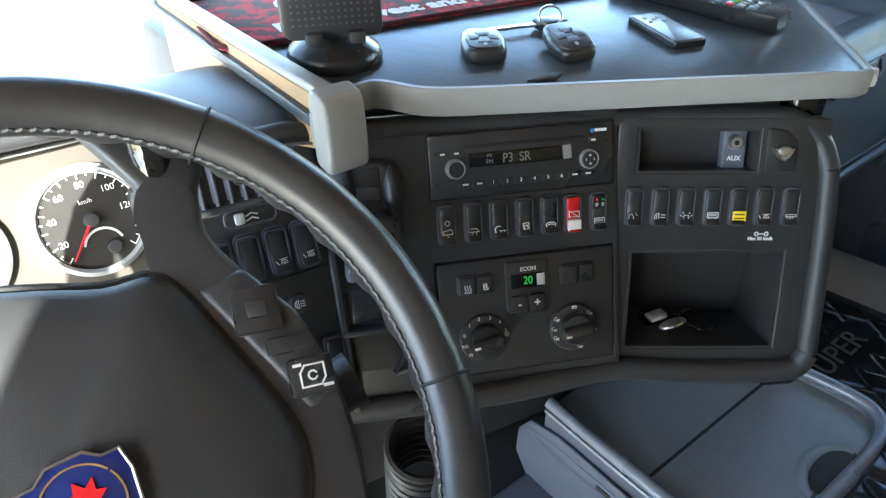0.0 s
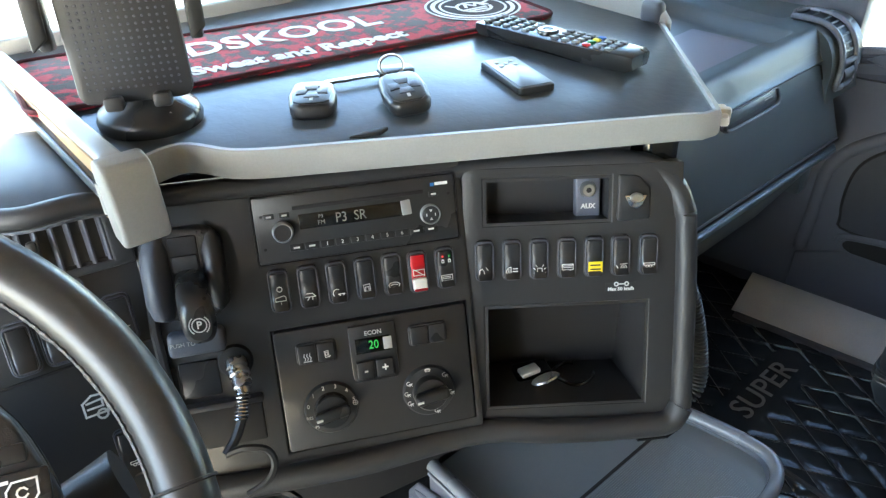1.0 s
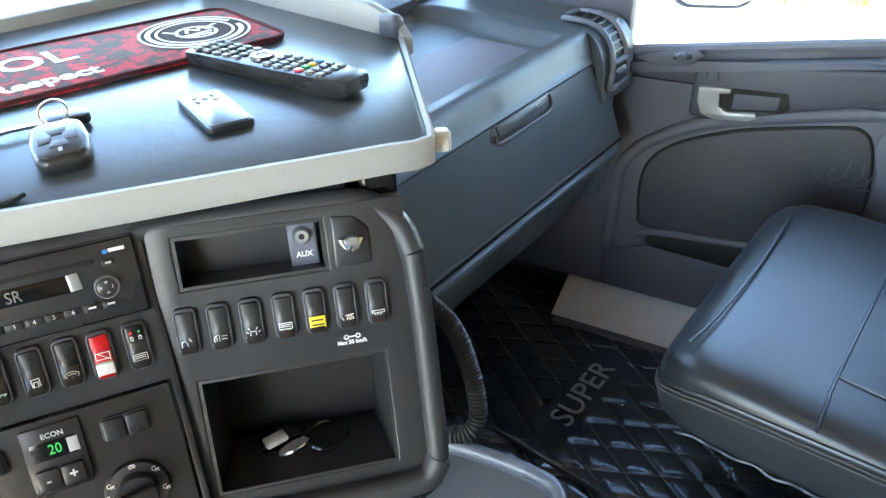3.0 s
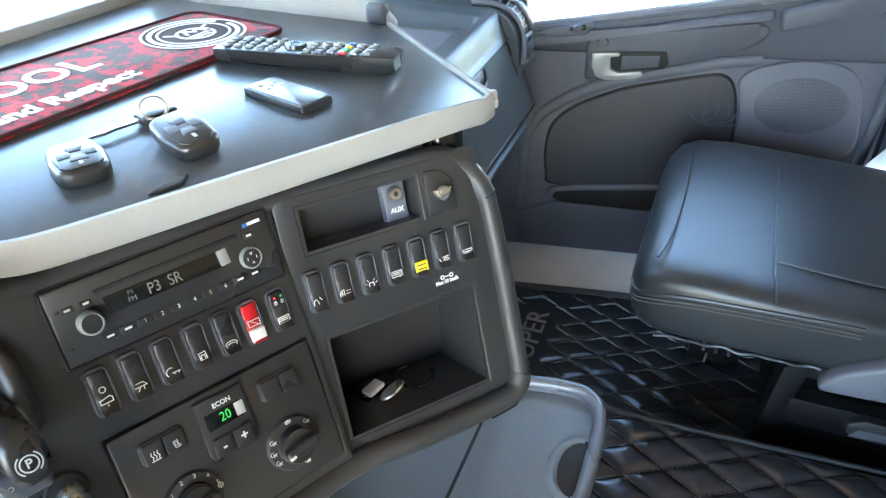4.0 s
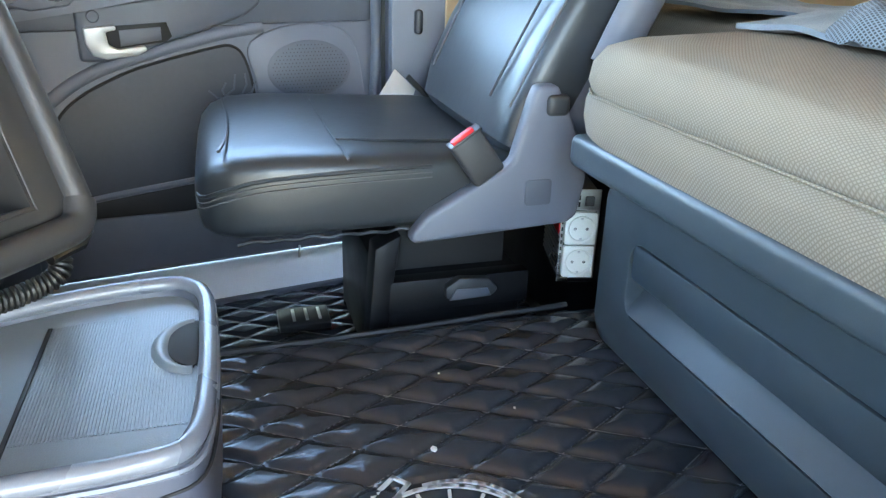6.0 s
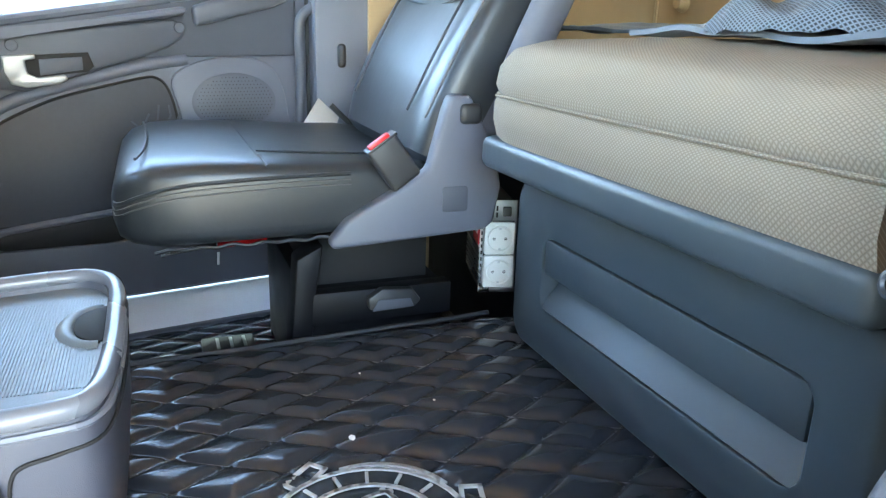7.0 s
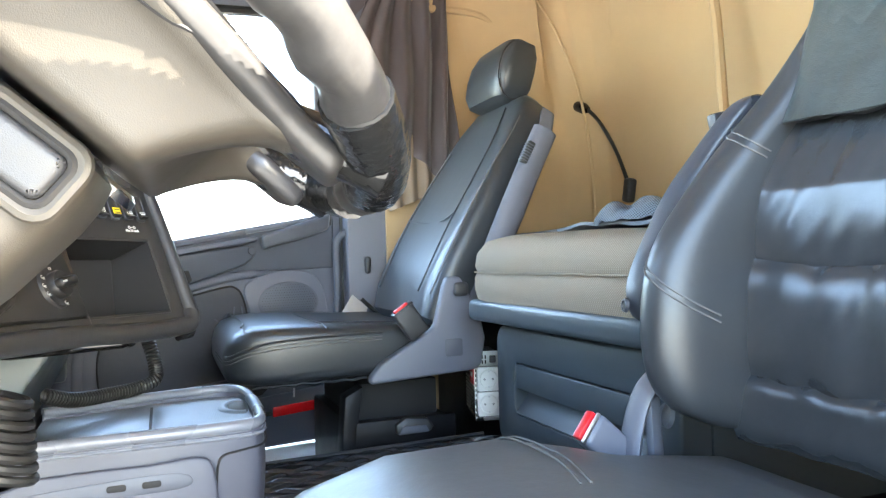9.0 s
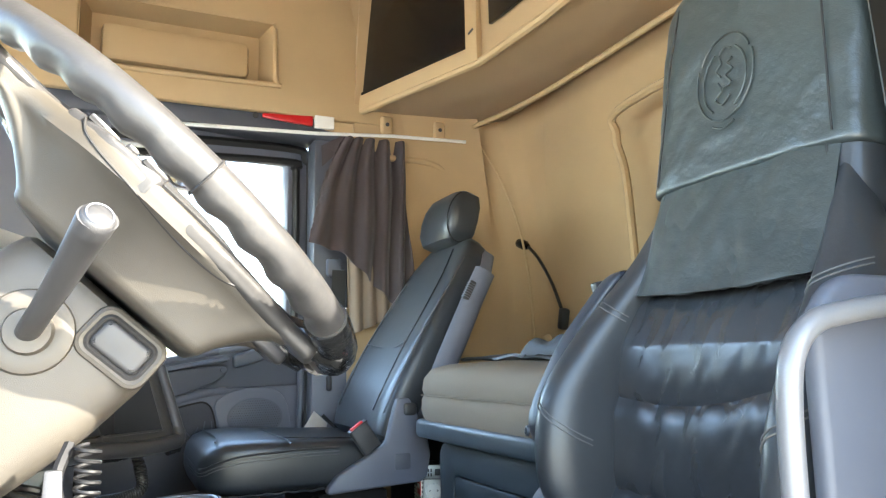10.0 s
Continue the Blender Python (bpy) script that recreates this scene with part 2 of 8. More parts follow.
TRAY = Matrix.Translation((0.0, 0.013, 0.0))
BUNK = Matrix.Translation((0.019, -0.015, 0.012))
UPPER = Matrix.Translation((0.0, 0.0, 0.022))
CHAIR = Matrix.Translation((-0.013, 0.02, 0.025))


def thing(name, loc, label, category, group="", kind=""):
    ob = new(name)
    ob.location = PLACE @ Vector(loc)
    ob.empty_display_size = 0.05
    return tagged(ob, label, category, group, kind)


def finish(bm, name, smooth=True, angle=40):
    bmesh.ops.recalc_face_normals(bm, faces=bm.faces)
    me = bpy.data.meshes.new(name)
    bm.to_mesh(me)
    bm.free()
    if smooth:
        me.shade_smooth()
        me.set_sharp_from_angle(angle=radians(angle))
    return me


def part(name, bm, material, parent=None, label="", angle=40):
    """One mesh object out of a bmesh in world metres, under a thing or part."""
    me = finish(bm, name, angle=angle) if isinstance(bm, bmesh.types.BMesh) else bm
    me.transform(PLACE)
    me.materials.append(material)
    ob = new(name, me)
    if parent is not None:
        ob.parent = parent
        ob.matrix_parent_inverse = Matrix.Translation(-parent.location)
    if label:
        tagged(ob, label)
    return ob


def solo(name, bm, material, label, category, group="", kind="", angle=40):
    return tagged(part(name, bm, material, None, "", angle), label, category, group, kind)


def box(size, m=None, bevel=0.004, seg=2, bm=None, taper=None):
    """A bevelled box, size about its middle, laid by m (a matrix or a place)."""
    b = bmesh.new()
    bmesh.ops.create_cube(b, size=1)
    for v in b.verts:
        v.co = Vector((v.co.x * size[0], v.co.y * size[1], v.co.z * size[2]))
        if taper and v.co.z > 0:
            v.co.x *= taper[0]
            v.co.y *= taper[1]
    if bevel:
        bmesh.ops.bevel(b, geom=b.edges[:], offset=min(bevel, 0.49 * min(size)), segments=seg, affect="EDGES", profile=0.5)
    return lay(b, m, bm)


def lay(b, m=None, bm=None):
    if m is not None:
        if not isinstance(m, Matrix):
            m = Matrix.Translation(m)
        b.transform(m)
    if bm is None:
        return b
    me = bpy.data.meshes.new("tmp")
    b.to_mesh(me)
    b.free()
    bm.from_mesh(me)
    bpy.data.meshes.remove(me)
    return bm


def span(lo, hi, bevel=0.004, bm=None, seg=2):
    """A bevelled box between two corners."""
    lo, hi = Vector(lo), Vector(hi)
    return box([abs(v) for v in hi - lo], (lo + hi) / 2, bevel, seg, bm)


def prism(poly, depth, m=None, bevel=0.003, bm=None, seg=2):
    """A polygon in x, y, pulled up z from 0 to depth, with bevelled edges."""
    b = bmesh.new()
    f = b.faces.new([b.verts.new((x, y, 0)) for x, y in poly])
    r = bmesh.ops.extrude_face_region(b, geom=[f])
    for v in r["geom"]:
        if isinstance(v, bmesh.types.BMVert):
            v.co.z += depth
    bmesh.ops.recalc_face_normals(b, faces=b.faces)
    if bevel:
        bmesh.ops.bevel(b, geom=b.edges[:], offset=bevel, segments=seg, affect="EDGES", profile=0.5)
    return lay(b, m, bm)


def rounded(w, h, r, k=5, cx=0, cy=0):
    """A rounded rectangle's outline."""
    out = []
    for sx, sy, a0 in ((1, 1, 0), (-1, 1, 90), (-1, -1, 180), (1, -1, 270)):
        for i in range(k + 1):
            a = radians(a0 + 90 * i / k)
            out.append((cx + sx * (w / 2 - r) + r * math.cos(a), cy + sy * (h / 2 - r) + r * math.sin(a)))
    return out


def lathe(profile, m=None, seg=32, bm=None):
    """A turned body about z out of (radius, height) rows."""
    b = bmesh.new()
    rings = []
    for r, z in profile:
        if r < 1e-5:
            rings.append([b.verts.new((0, 0, z))])
        else:
            rings.append([b.verts.new((r * math.cos(2 * math.pi * i / seg), r * math.sin(2 * math.pi * i / seg), z)) for i in range(seg)])
    for p, q in zip(rings, rings[1:]):
        for i in range(seg):
            j = (i + 1) % seg
            f = [p[i % len(p)], p[j % len(p)], q[j % len(q)], q[i % len(q)]]
            f = list(dict.fromkeys(f))
            if len(f) > 2:
                b.faces.new(f)
    return lay(b, m, bm)


def smooth_path(pts, k=6, closed=False):
    """A Catmull-Rom curve through the points."""
    p = [Vector(x) for x in pts]
    n, out = len(p), []
    for i in range(n if closed else n - 1):
        a, b_, c, d = (p[(i + j) % n] if closed else p[min(max(i + j, 0), n - 1)] for j in (-1, 0, 1, 2))
        for s in range(k):
            t = s / k
            out.append(0.5 * (2 * b_ + (c - a) * t + (2 * a - 5 * b_ + 4 * c - d) * t * t + (3 * b_ - a - 3 * c + d) * t ** 3))
    return out if closed else out + [p[-1]]


def tube(path, r, seg=10, closed=False, bm=None, flat=1.0, cap=True):
    """A tube along the path; r may be a function of 0..1."""
    b = bmesh.new()
    p = [Vector(x) for x in path]
    n = len(p)
    rings, side = [], None
    for i in range(n):
        d = (p[(i + 1) % n] - p[i - 1]) if closed else (p[min(i + 1, n - 1)] - p[max(i - 1, 0)])
        d.normalize()
        if side is None:
            side = d.cross(Vector((0, 0, 1)) if abs(d.z) < 0.9 else Vector((1, 0, 0))).normalized()
        side = (side - d * side.dot(d)).normalized()
        up = side.cross(d)
        rr = r(i / max(1, n - 1)) if callable(r) else r
        rings.append([b.verts.new(p[i] + rr * (math.cos(a) * side + flat * math.sin(a) * up)) for a in (2 * math.pi * j / seg for j in range(seg))])
    for i in range(n if closed else n - 1):
        q, w = rings[i], rings[(i + 1) % n]
        for j in range(seg):
            b.faces.new([q[j], q[(j + 1) % seg], w[(j + 1) % seg], w[j]])
    if cap and not closed:
        b.faces.new(rings[0][::-1])
        b.faces.new(rings[-1])
    return lay(b, None, bm)


def loft(rings, bm=None, caps=True, m=None):
    b = bmesh.new()
    rs = [[b.verts.new(v) for v in ring] for ring in rings]
    n = len(rs[0])
    for p, q in zip(rs, rs[1:]):
        for j in range(n):
            b.faces.new([p[j], p[(j + 1) % n], q[(j + 1) % n], q[j]])
    if caps:
        b.faces.new(rs[0][::-1])
        b.faces.new(rs[-1])
    return lay(b, m, bm)


def sheet(fn, nu, nv, thick=0.0, bm=None):
    """A grid surface fn(s, t) over 0..1, with thickness where wanted."""
    b = bmesh.new()
    g = [[b.verts.new(fn(i / nu, j / nv)) for j in range(nv + 1)] for i in range(nu + 1)]
    for i in range(nu):
        for j in range(nv):
            b.faces.new([g[i][j], g[i + 1][j], g[i + 1][j + 1], g[i][j + 1]])
    if thick:
        bmesh.ops.recalc_face_normals(b, faces=b.faces)
        bmesh.ops.solidify(b, geom=b.faces[:], thickness=thick)
    return lay(b, None, bm)


def axes(origin, n, up=(0, 0, 1)):
    """A frame on a face: x to the right as seen from its front, y up, z out."""
    n = Vector(n).normalized()
    u = Vector(up).cross(n).normalized()
    v = n.cross(u)
    m = Matrix((u, v, n)).transposed().to_4x4()
    m.translation = Vector(origin)
    return m


def holed(us, vs, holes, depth, m, bm=None, bevel=0.0015):
    """A plate over the cuts us, vs with the cells named in holes left open."""
    b = bmesh.new()
    vt = {}
    for i, u in enumerate(us):
        for j, v in enumerate(vs):
            vt[i, j] = b.verts.new((u, v, 0))
    fs = [b.faces.new([vt[i, j], vt[i + 1, j], vt[i + 1, j + 1], vt[i, j + 1]]) for i in range(len(us) - 1) for j in range(len(vs) - 1) if (i, j) not in holes]
    r = bmesh.ops.extrude_face_region(b, geom=fs)
    for v in r["geom"]:
        if isinstance(v, bmesh.types.BMVert):
            v.co.z -= depth
    bmesh.ops.delete(b, geom=[v for v in b.verts if not v.link_faces], context="VERTS")
    bmesh.ops.recalc_face_normals(b, faces=b.faces)
    if bevel:
        es = [e for e in b.edges if len(e.link_faces) == 2 and e.calc_face_angle() > 1]
        bmesh.ops.bevel(b, geom=es, offset=bevel, segments=2, affect="EDGES", profile=0.5)
    return lay(b, m, bm)


def bin_shell(w, h, deep, m, bm=None, shrink=0.85):
    """An open box sunk behind the face plane, seen from inside."""
    b = bmesh.new()
    f = [b.verts.new((sx * w / 2, sy * h / 2, 0)) for sx, sy in ((-1, -1), (1, -1), (1, 1), (-1, 1))]
    k = [b.verts.new((sx * w / 2 * shrink, sy * h / 2 * shrink, -deep)) for sx, sy in ((-1, -1), (1, -1), (1, 1), (-1, 1))]
    for i in range(4):
        j = (i + 1) % 4
        b.faces.new([f[i], f[j], k[j], k[i]])
    b.faces.new(k)
    bmesh.ops.recalc_face_normals(b, faces=b.faces)
    bmesh.ops.solidify(b, geom=b.faces[:], thickness=0.003)
    return lay(b, m, bm)


def ring_plate(outer, inner, depth, m, edge=0.006, bm=None):
    """A plate with a rounded edge and one opening, both outlines with as many corners."""
    mid = lambda a, b, k: [(p[0] + (q[0] - p[0]) * k, p[1] + (q[1] - p[1]) * k) for p, q in zip(a, b)]
    cx = sum(p[0] for p in outer) / len(outer)
    cy = sum(p[1] for p in outer) / len(outer)
    inset = [(p[0] - math.copysign(edge, p[0] - cx), p[1] - math.copysign(edge, p[1] - cy)) for p in outer]
    lip = mid(inner, outer, 0.06)
    rows = [(outer, -depth), (outer, -edge), (mid(outer, inset, 0.35), -edge * 0.3), (inset, 0.0), (lip, 0.0), (mid(inner, lip, 0.3), -edge * 0.3), (inner, -edge), (inner, -depth)]
    return loft([[Vector((x, y, z)) for x, y in ring] for ring, z in rows], bm, caps=False, m=m)


def strokes(lines, w, m, depth=0.0004, bm=None):
    """Flat drawn lines on a face, as thin raised ribbons."""
    b = bmesh.new()
    for line in lines:
        for (x0, y0), (x1, y1) in zip(line, line[1:]):
            d = Vector((x1 - x0, y1 - y0))
            if d.length < 1e-7:
                continue
            d.normalize()
            s = Vector((-d.y, d.x)) * w / 2
            e = d * w / 2
            q = [(x0 - e.x + s.x, y0 - e.y + s.y), (x0 - e.x - s.x, y0 - e.y - s.y), (x1 + e.x - s.x, y1 + e.y - s.y), (x1 + e.x + s.x, y1 + e.y + s.y)]
            lo = [b.verts.new((*p, 0)) for p in q]
            hi = [b.verts.new((*p, depth)) for p in q]
            b.faces.new(hi)
            for i in range(4):
                b.faces.new([lo[i], lo[(i + 1) % 4], hi[(i + 1) % 4], hi[i]])
    return lay(b, m, bm)


def arc(cx, cy, r, a0=0, a1=360, k=14, ry=None):
    return [(cx + r * math.cos(radians(a0 + (a1 - a0) * i / k)), cy + (ry or r) * math.sin(radians(a0 + (a1 - a0) * i / k))) for i in range(k + 1)]


def words(body, size, m, depth=0.0003, shear=0.0, wide=1.0, bold=0.0):
    """Lettering in the built-in font as a mesh, centred on m."""
    cu = bpy.data.curves.new("words", "FONT")
    cu.body, cu.size, cu.extrude, cu.align_x, cu.align_y, cu.shear, cu.offset = body, size, depth, "CENTER", "CENTER", shear, bold
    cu.resolution_u = 3
    ob = bpy.data.objects.new("words", cu)
    me = bpy.data.meshes.new_from_object(ob)
    bpy.data.objects.remove(ob)
    bpy.data.curves.remove(cu)
    me.transform(m @ Matrix.Diagonal((wide, 1, 1, 1)))
    me.materials.clear()
    return me


def at(m, u, v, n=0.0, turn=0.0):
    return m @ pose(u, v, n, 0, 0, turn)

# ---- the cab's shell ----
RX, LX, RY = 1.10, -1.08, -0.86          # door wall, driver's wall, rear wall
CEIL = 2.0


def structure(name, bm, material, label, category):
    return solo(name, bm, material, label, category, kind="structure")


structure("ground", span((-300, -300, -1.6), (300, 300, -1.3), 0), SAND, "pale dry gravel yard in bright sunlight", "ground")

# floor: footwells at 0 with the raised engine tunnel between them
structure("floor", span((LX, RY, -0.06), (1.16, 1.30, -0.004), 0), RUBBER, "black rubber cab floor", "floor")

# rear wall with its rounded corner to the side wall, and a padded recess
bm = bmesh.new()
prof = [(LX, RY), (0.80, RY), (0.88, -0.845), (0.94, -0.81), (0.99, -0.75), (1.03, -0.64), (1.05, -0.48), (1.06, -0.17)]


def rear(s, t):
    k = s * (len(prof) - 1)
    i = min(int(k), len(prof) - 2)
    x, y = (prof[i][a] + (prof[i + 1][a] - prof[i][a]) * (k - i) for a in (0, 1))
    z = -0.0 + 2.0 * t
    lean = max(0.0, z - 0.95) * 0.16
    return Vector((x - lean * (0.9 if y > -0.7 else 0.25 * (x > 0.8)), y + (lean * 1.4 if y < -0.6 else 0), z))


structure("wall_rear", sheet(rear, 42, 24, 0.02), HEADLINER, "tan fabric-covered rear cab wall with rounded corner", "wall")
structure("wall_left_rear", span((LX - 0.05, RY, 0), (LX, -0.06, CEIL), 0.01), HEADLINER, "tan lined side wall behind the driver's door", "wall")
structure("wall_left_front", span((LX - 0.05, 0.98, 0), (LX, 1.36, CEIL), 0.01), SLATE, "grey windscreen pillar on the driver's side", "wall")
# Out of view; lower edge set below a true header to limit the sun.
structure("wall_left_top", span((LX - 0.05, -0.06, 1.28), (LX, 0.98, CEIL), 0.01), HEADLINER, "unseen tan panel over the driver's door opening, lowered to trim the sun", "wall")
structure("ceiling", span((LX - 0.05, RY - 0.05, CEIL), (1.16, 1.42, CEIL + 0.05), 0), HEADLINER, "tan fabric headliner", "ceiling")
structure("wall_front_low", span((LX, 1.22, -0.05), (1.16, 1.36, 0.56), 0), BLACK, "black bulkhead under the windscreen", "wall")
structure("wall_front_top", span((LX, 1.1, 1.5), (1.12, 1.36, CEIL), 0.02), HEADLINER, "tan overhead panel above the windscreen", "wall")
structure("pillar_right", tube([(1.06, 1.24, 0.55), (1.05, 1.2, 1.0), (1.02, 1.15, 1.55)], 0.05, 10), SLATE, "grey windscreen pillar trim", "wall")
ws = structure("windscreen", span((LX, 1.30, 0.555), (1.08, 1.306, 1.5), 0), GLASS, "large clear windscreen", "window")
ws.visible_shadow = False

# passenger door wall: the inner skin leans with the door
DN = Vector((-0.983, -0.184, 0)).normalized()
DOOR = axes((1.096, 0.214, 0.0), DN)      # x towards the rear, y up, z into the cab


def door_uv(y, z):
    return ((0.214 - y) / 0.983, z)


bm = holed([door_uv(0.98, 0)[0], door_uv(0.66, 0)[0], door_uv(0.012, 0)[0], door_uv(-0.055, 0)[0]],
           [0.055, 0.57, 1.29, 1.39], {(1, 1)}, 0.06, DOOR, bevel=0.004)
door = structure("door_1", bm, SLATE, "slate grey plastic inner panel of the closed passenger door", "door")
# sloping belt line that rises to the rear
u0, u1 = door_uv(0.66, 0)[0], door_uv(-0.02, 0)[0]
part("belt_trim", prism([(u0 - 0.25, 0.54), (u1 + 0.01, 0.555), (u1 + 0.01, 0.703), (u0 + 0.02, 0.586), (u0 - 0.25, 0.578)], 0.004, at(DOOR, 0, 0, 0.001), 0.006), SLATE2, door)
# The strip's pale grey stands in for the sky reflected along the sill.
part("window_seal", tube([DOOR @ Vector((u0 - 0.03, 0.585, 0.004)), DOOR @ Vector((u1, 0.706, 0.002))], 0.010, 8), RIMGREY, door, "window sill strip, paled for the sky it reflects")
fr = bmesh.new()
pts = [DOOR @ Vector(p) for p in ((u1 - 0.004, 0.68, 0.0), (u1 - 0.004, 1.215, 0.0), (u1 - 0.012, 1.275, 0.0), (u1 - 0.05, 1.296, 0.0), (u0, 1.246, 0.0))]
part("window_frame", tube(smooth_path(pts, 6), 0.014, 8, bm=fr), RUBBER, door, "black rubber window frame")
fr = bmesh.new()
pts = [DOOR @ Vector(p) for p in ((u1 + 0.05, 0.3, -0.01), (u1 + 0.05, 1.2, -0.01), (u1 + 0.03, 1.31, -0.01), (u1 - 0.05, 1.345, -0.01), (u0, 1.30, -0.01))]
part("door_seal", tube(smooth_path(pts, 6), 0.018, 8, bm=fr), RUBBER, door)
pane = part("pane", prism([(u0, 0.56), (u1, 0.56), (u1, 1.296), (u0, 1.246)], 0.004, at(DOOR, 0, 0, -0.03), 0), GLASS, door, "clear side window pane")
pane.visible_shadow = False
# arm rest rail with release handle, second rest, circles
ua = lambda y: door_uv(y, 0)[0]


def rise(poly):
    """The armrest line climbs towards the rear of the door."""
    return [(u, v + 0.11 * max(0.0, u - ua(0.50))) for u, v in poly]


bm = prism(rise([(ua(0.535), 0.492), (ua(0.49), 0.488), (ua(0.30), 0.525), (ua(0.235), 0.540), (ua(0.207), 0.558), (ua(0.20), 0.580), (ua(0.225), 0.594), (ua(0.535), 0.587)]), 0.014, at(DOOR, 0, 0, 0.004), 0.007, seg=3)
part("armrest", bm, SLATE2, door)
bm = prism(rise([(ua(0.70), 0.560), (ua(0.54), 0.588), (ua(0.24), 0.597), (ua(0.20), 0.602), (ua(0.20), 0.617), (ua(0.32), 0.610), (ua(0.54), 0.590), (ua(0.70), 0.566)]), 0.034, at(DOOR, 0, 0, 0.002), 0.011, seg=3)
part("ledge", bm, SLATE, door)
bm = prism(rise([(ua(0.185), 0.575), (ua(0.03), 0.600), (ua(-0.010), 0.612), (ua(-0.018), 0.657), (ua(0.19), 0.616)]), 0.026, at(DOOR, 0, 0, 0.006), 0.010, seg=3)
part("elbow_rest", bm, SLATE2, door)
part("switch_pod", prism([(ua(0.632), 0.592), (ua(0.60), 0.583), (ua(0.54), 0.592), (ua(0.522), 0.612), (ua(0.535), 0.620), (ua(0.61), 0.604)], 0.006, at(DOOR, 0, 0, 0.034), 0.003, seg=3), SLATE, door)
part("mirror_switch", box((0.032, 0.010, 0.014), at(DOOR, ua(0.556), 0.607, 0.042, 8), 0.004, 3), BLACK, door)
part("switch_knob", lathe([(0, 0.010), (0.007, 0.009), (0.009, 0)], at(DOOR, ua(0.556), 0.607, 0.044), 16), SLATE2, door)
for y, z in ((0.505, 0.572), (0.214, 0.609)):
    part("screw_cover", lathe([(0, 0.003), (0.0095, 0.003), (0.0115, 0)], at(DOOR, ua(y), z, 0.0172), 20), SLATE2, door)
part("handle_recess", prism([(ua(0.485), 0.513), (ua(0.385), 0.524), (ua(0.374), 0.534), (ua(0.382), 0.560), (ua(0.487), 0.554)], 0.003, at(DOOR, 0, 0, 0.0165), 0.001), VOID, door)
part("recess_floor", prism([(ua(0.465), 0.518), (ua(0.393), 0.528), (ua(0.393), 0.552), (ua(0.465), 0.547)], 0.003, at(DOOR, 0, 0, 0.0175), 0.001), SLATE2, door)
hb = prism([(ua(0.524), 0.553), (ua(0.523), 0.525), (ua(0.513), 0.503), (ua(0.490), 0.496), (ua(0.435), 0.503), (ua(0.420), 0.511), (ua(0.425), 0.520), (ua(0.470), 0.514), (ua(0.485), 0.522), (ua(0.488), 0.545), (ua(0.470), 0.548), (ua(0.470), 0.557)], 0.011, at(DOOR, 0, 0, 0.0175), 0.003, seg=3)
part("release_handle", hb, SILVER, door, "silver door release handle")
# sunken centre panel, speaker, pocket
ridge = [(0.655, 0.16), (0.650, 0.225), (0.648, 0.335), (0.635, 0.375), (0.597, 0.420), (0.50, 0.477), (0.305, 0.531), (0.20, 0.548)]
part("arch_ridge", tube(smooth_path([DOOR @ Vector((ua(y), z, 0.001)) for y, z in ridge], 8), 0.013, 10, flat=0.6), SLATE, door)
inset = smooth_path([(ua(y), z, 0) for y, z in ((0.572, 0.232), (0.598, 0.262), (0.602, 0.335), (0.588, 0.385), (0.547, 0.425), (0.48, 0.459), (0.42, 0.480), (0.30, 0.508), (0.262, 0.510), (0.240, 0.485), (0.226, 0.42), (0.222, 0.33), (0.235, 0.26), (0.27, 0.245), (0.364, 0.240))], 4, closed=True)
bm = prism([(p.x, p.y) for p in inset], 0.007, at(DOOR, 0, 0, -0.003), 0.003, seg=2)
part("centre_panel", bm, INSERT, door, "dark embossed leathercloth door insert")
part("insert_groove", tube([DOOR @ Vector((p.x, p.y, 0.0015)) for p in inset], 0.0035, 6, closed=True), VOID, door)
bm = prism([(p.x, p.y) for p in smooth_path([(ua(y), z, 0) for y, z in ((0.205, 0.36), (0.222, 0.44), (0.235, 0.505), (0.20, 0.535), (0.13, 0.552), (0.05, 0.545), (0.012, 0.51), (-0.006, 0.44), (-0.004, 0.36), (0.09, 0.34))], 4, closed=True)], 0.012, at(DOOR, 0, 0, 0), 0.006, seg=2)
part("speaker_panel", bm, SLATE, door)
bm = lathe([(0, 0.006), (0.075, 0.004), (0.083, 0.0)], at(DOOR, ua(0.11), 0.46, 0.012) @ Matrix.Diagonal((1.08, 0.72, 1, 1)), 40)
part("speaker_grille", bm, SLATE2, door, "round perforated speaker grille")
bm = bmesh.new()
for i in range(-11, 12):
    for j in range(-7, 8):
        x, y = i * 0.0075 + (j % 2) * 0.0037, j * 0.0072
        if (x / 0.082) ** 2 + (y / 0.054) ** 2 < 1:
            lathe([(0.0011, 0.0012), (0.0, 0.0012)], at(DOOR, ua(0.11) + x, 0.46 + y, 0.0168), 6, bm)
part("grille_holes", bm, VOID, door)
flame = [[(0, 0), (0.02, 0.012), (0.03, 0.03), (0.028, 0.05)], [(0.012, 0.002), (0.04, 0.014), (0.048, 0.035)], [(-0.02, 0.004), (0.004, 0.022), (0.008, 0.05)], [(0, 0), (-0.03, 0.006), (-0.045, 0.02)], [(-0.01, 0.0), (-0.02, 0.02), (-0.012, 0.034)], [(0.02, 0.0), (0.05, 0.004), (0.06, 0.012)]]
part("embossed_emblem", strokes(flame, 0.0035, at(DOOR, ua(0.27), 0.405, 0.008), 0.0012), SLATE2, door)
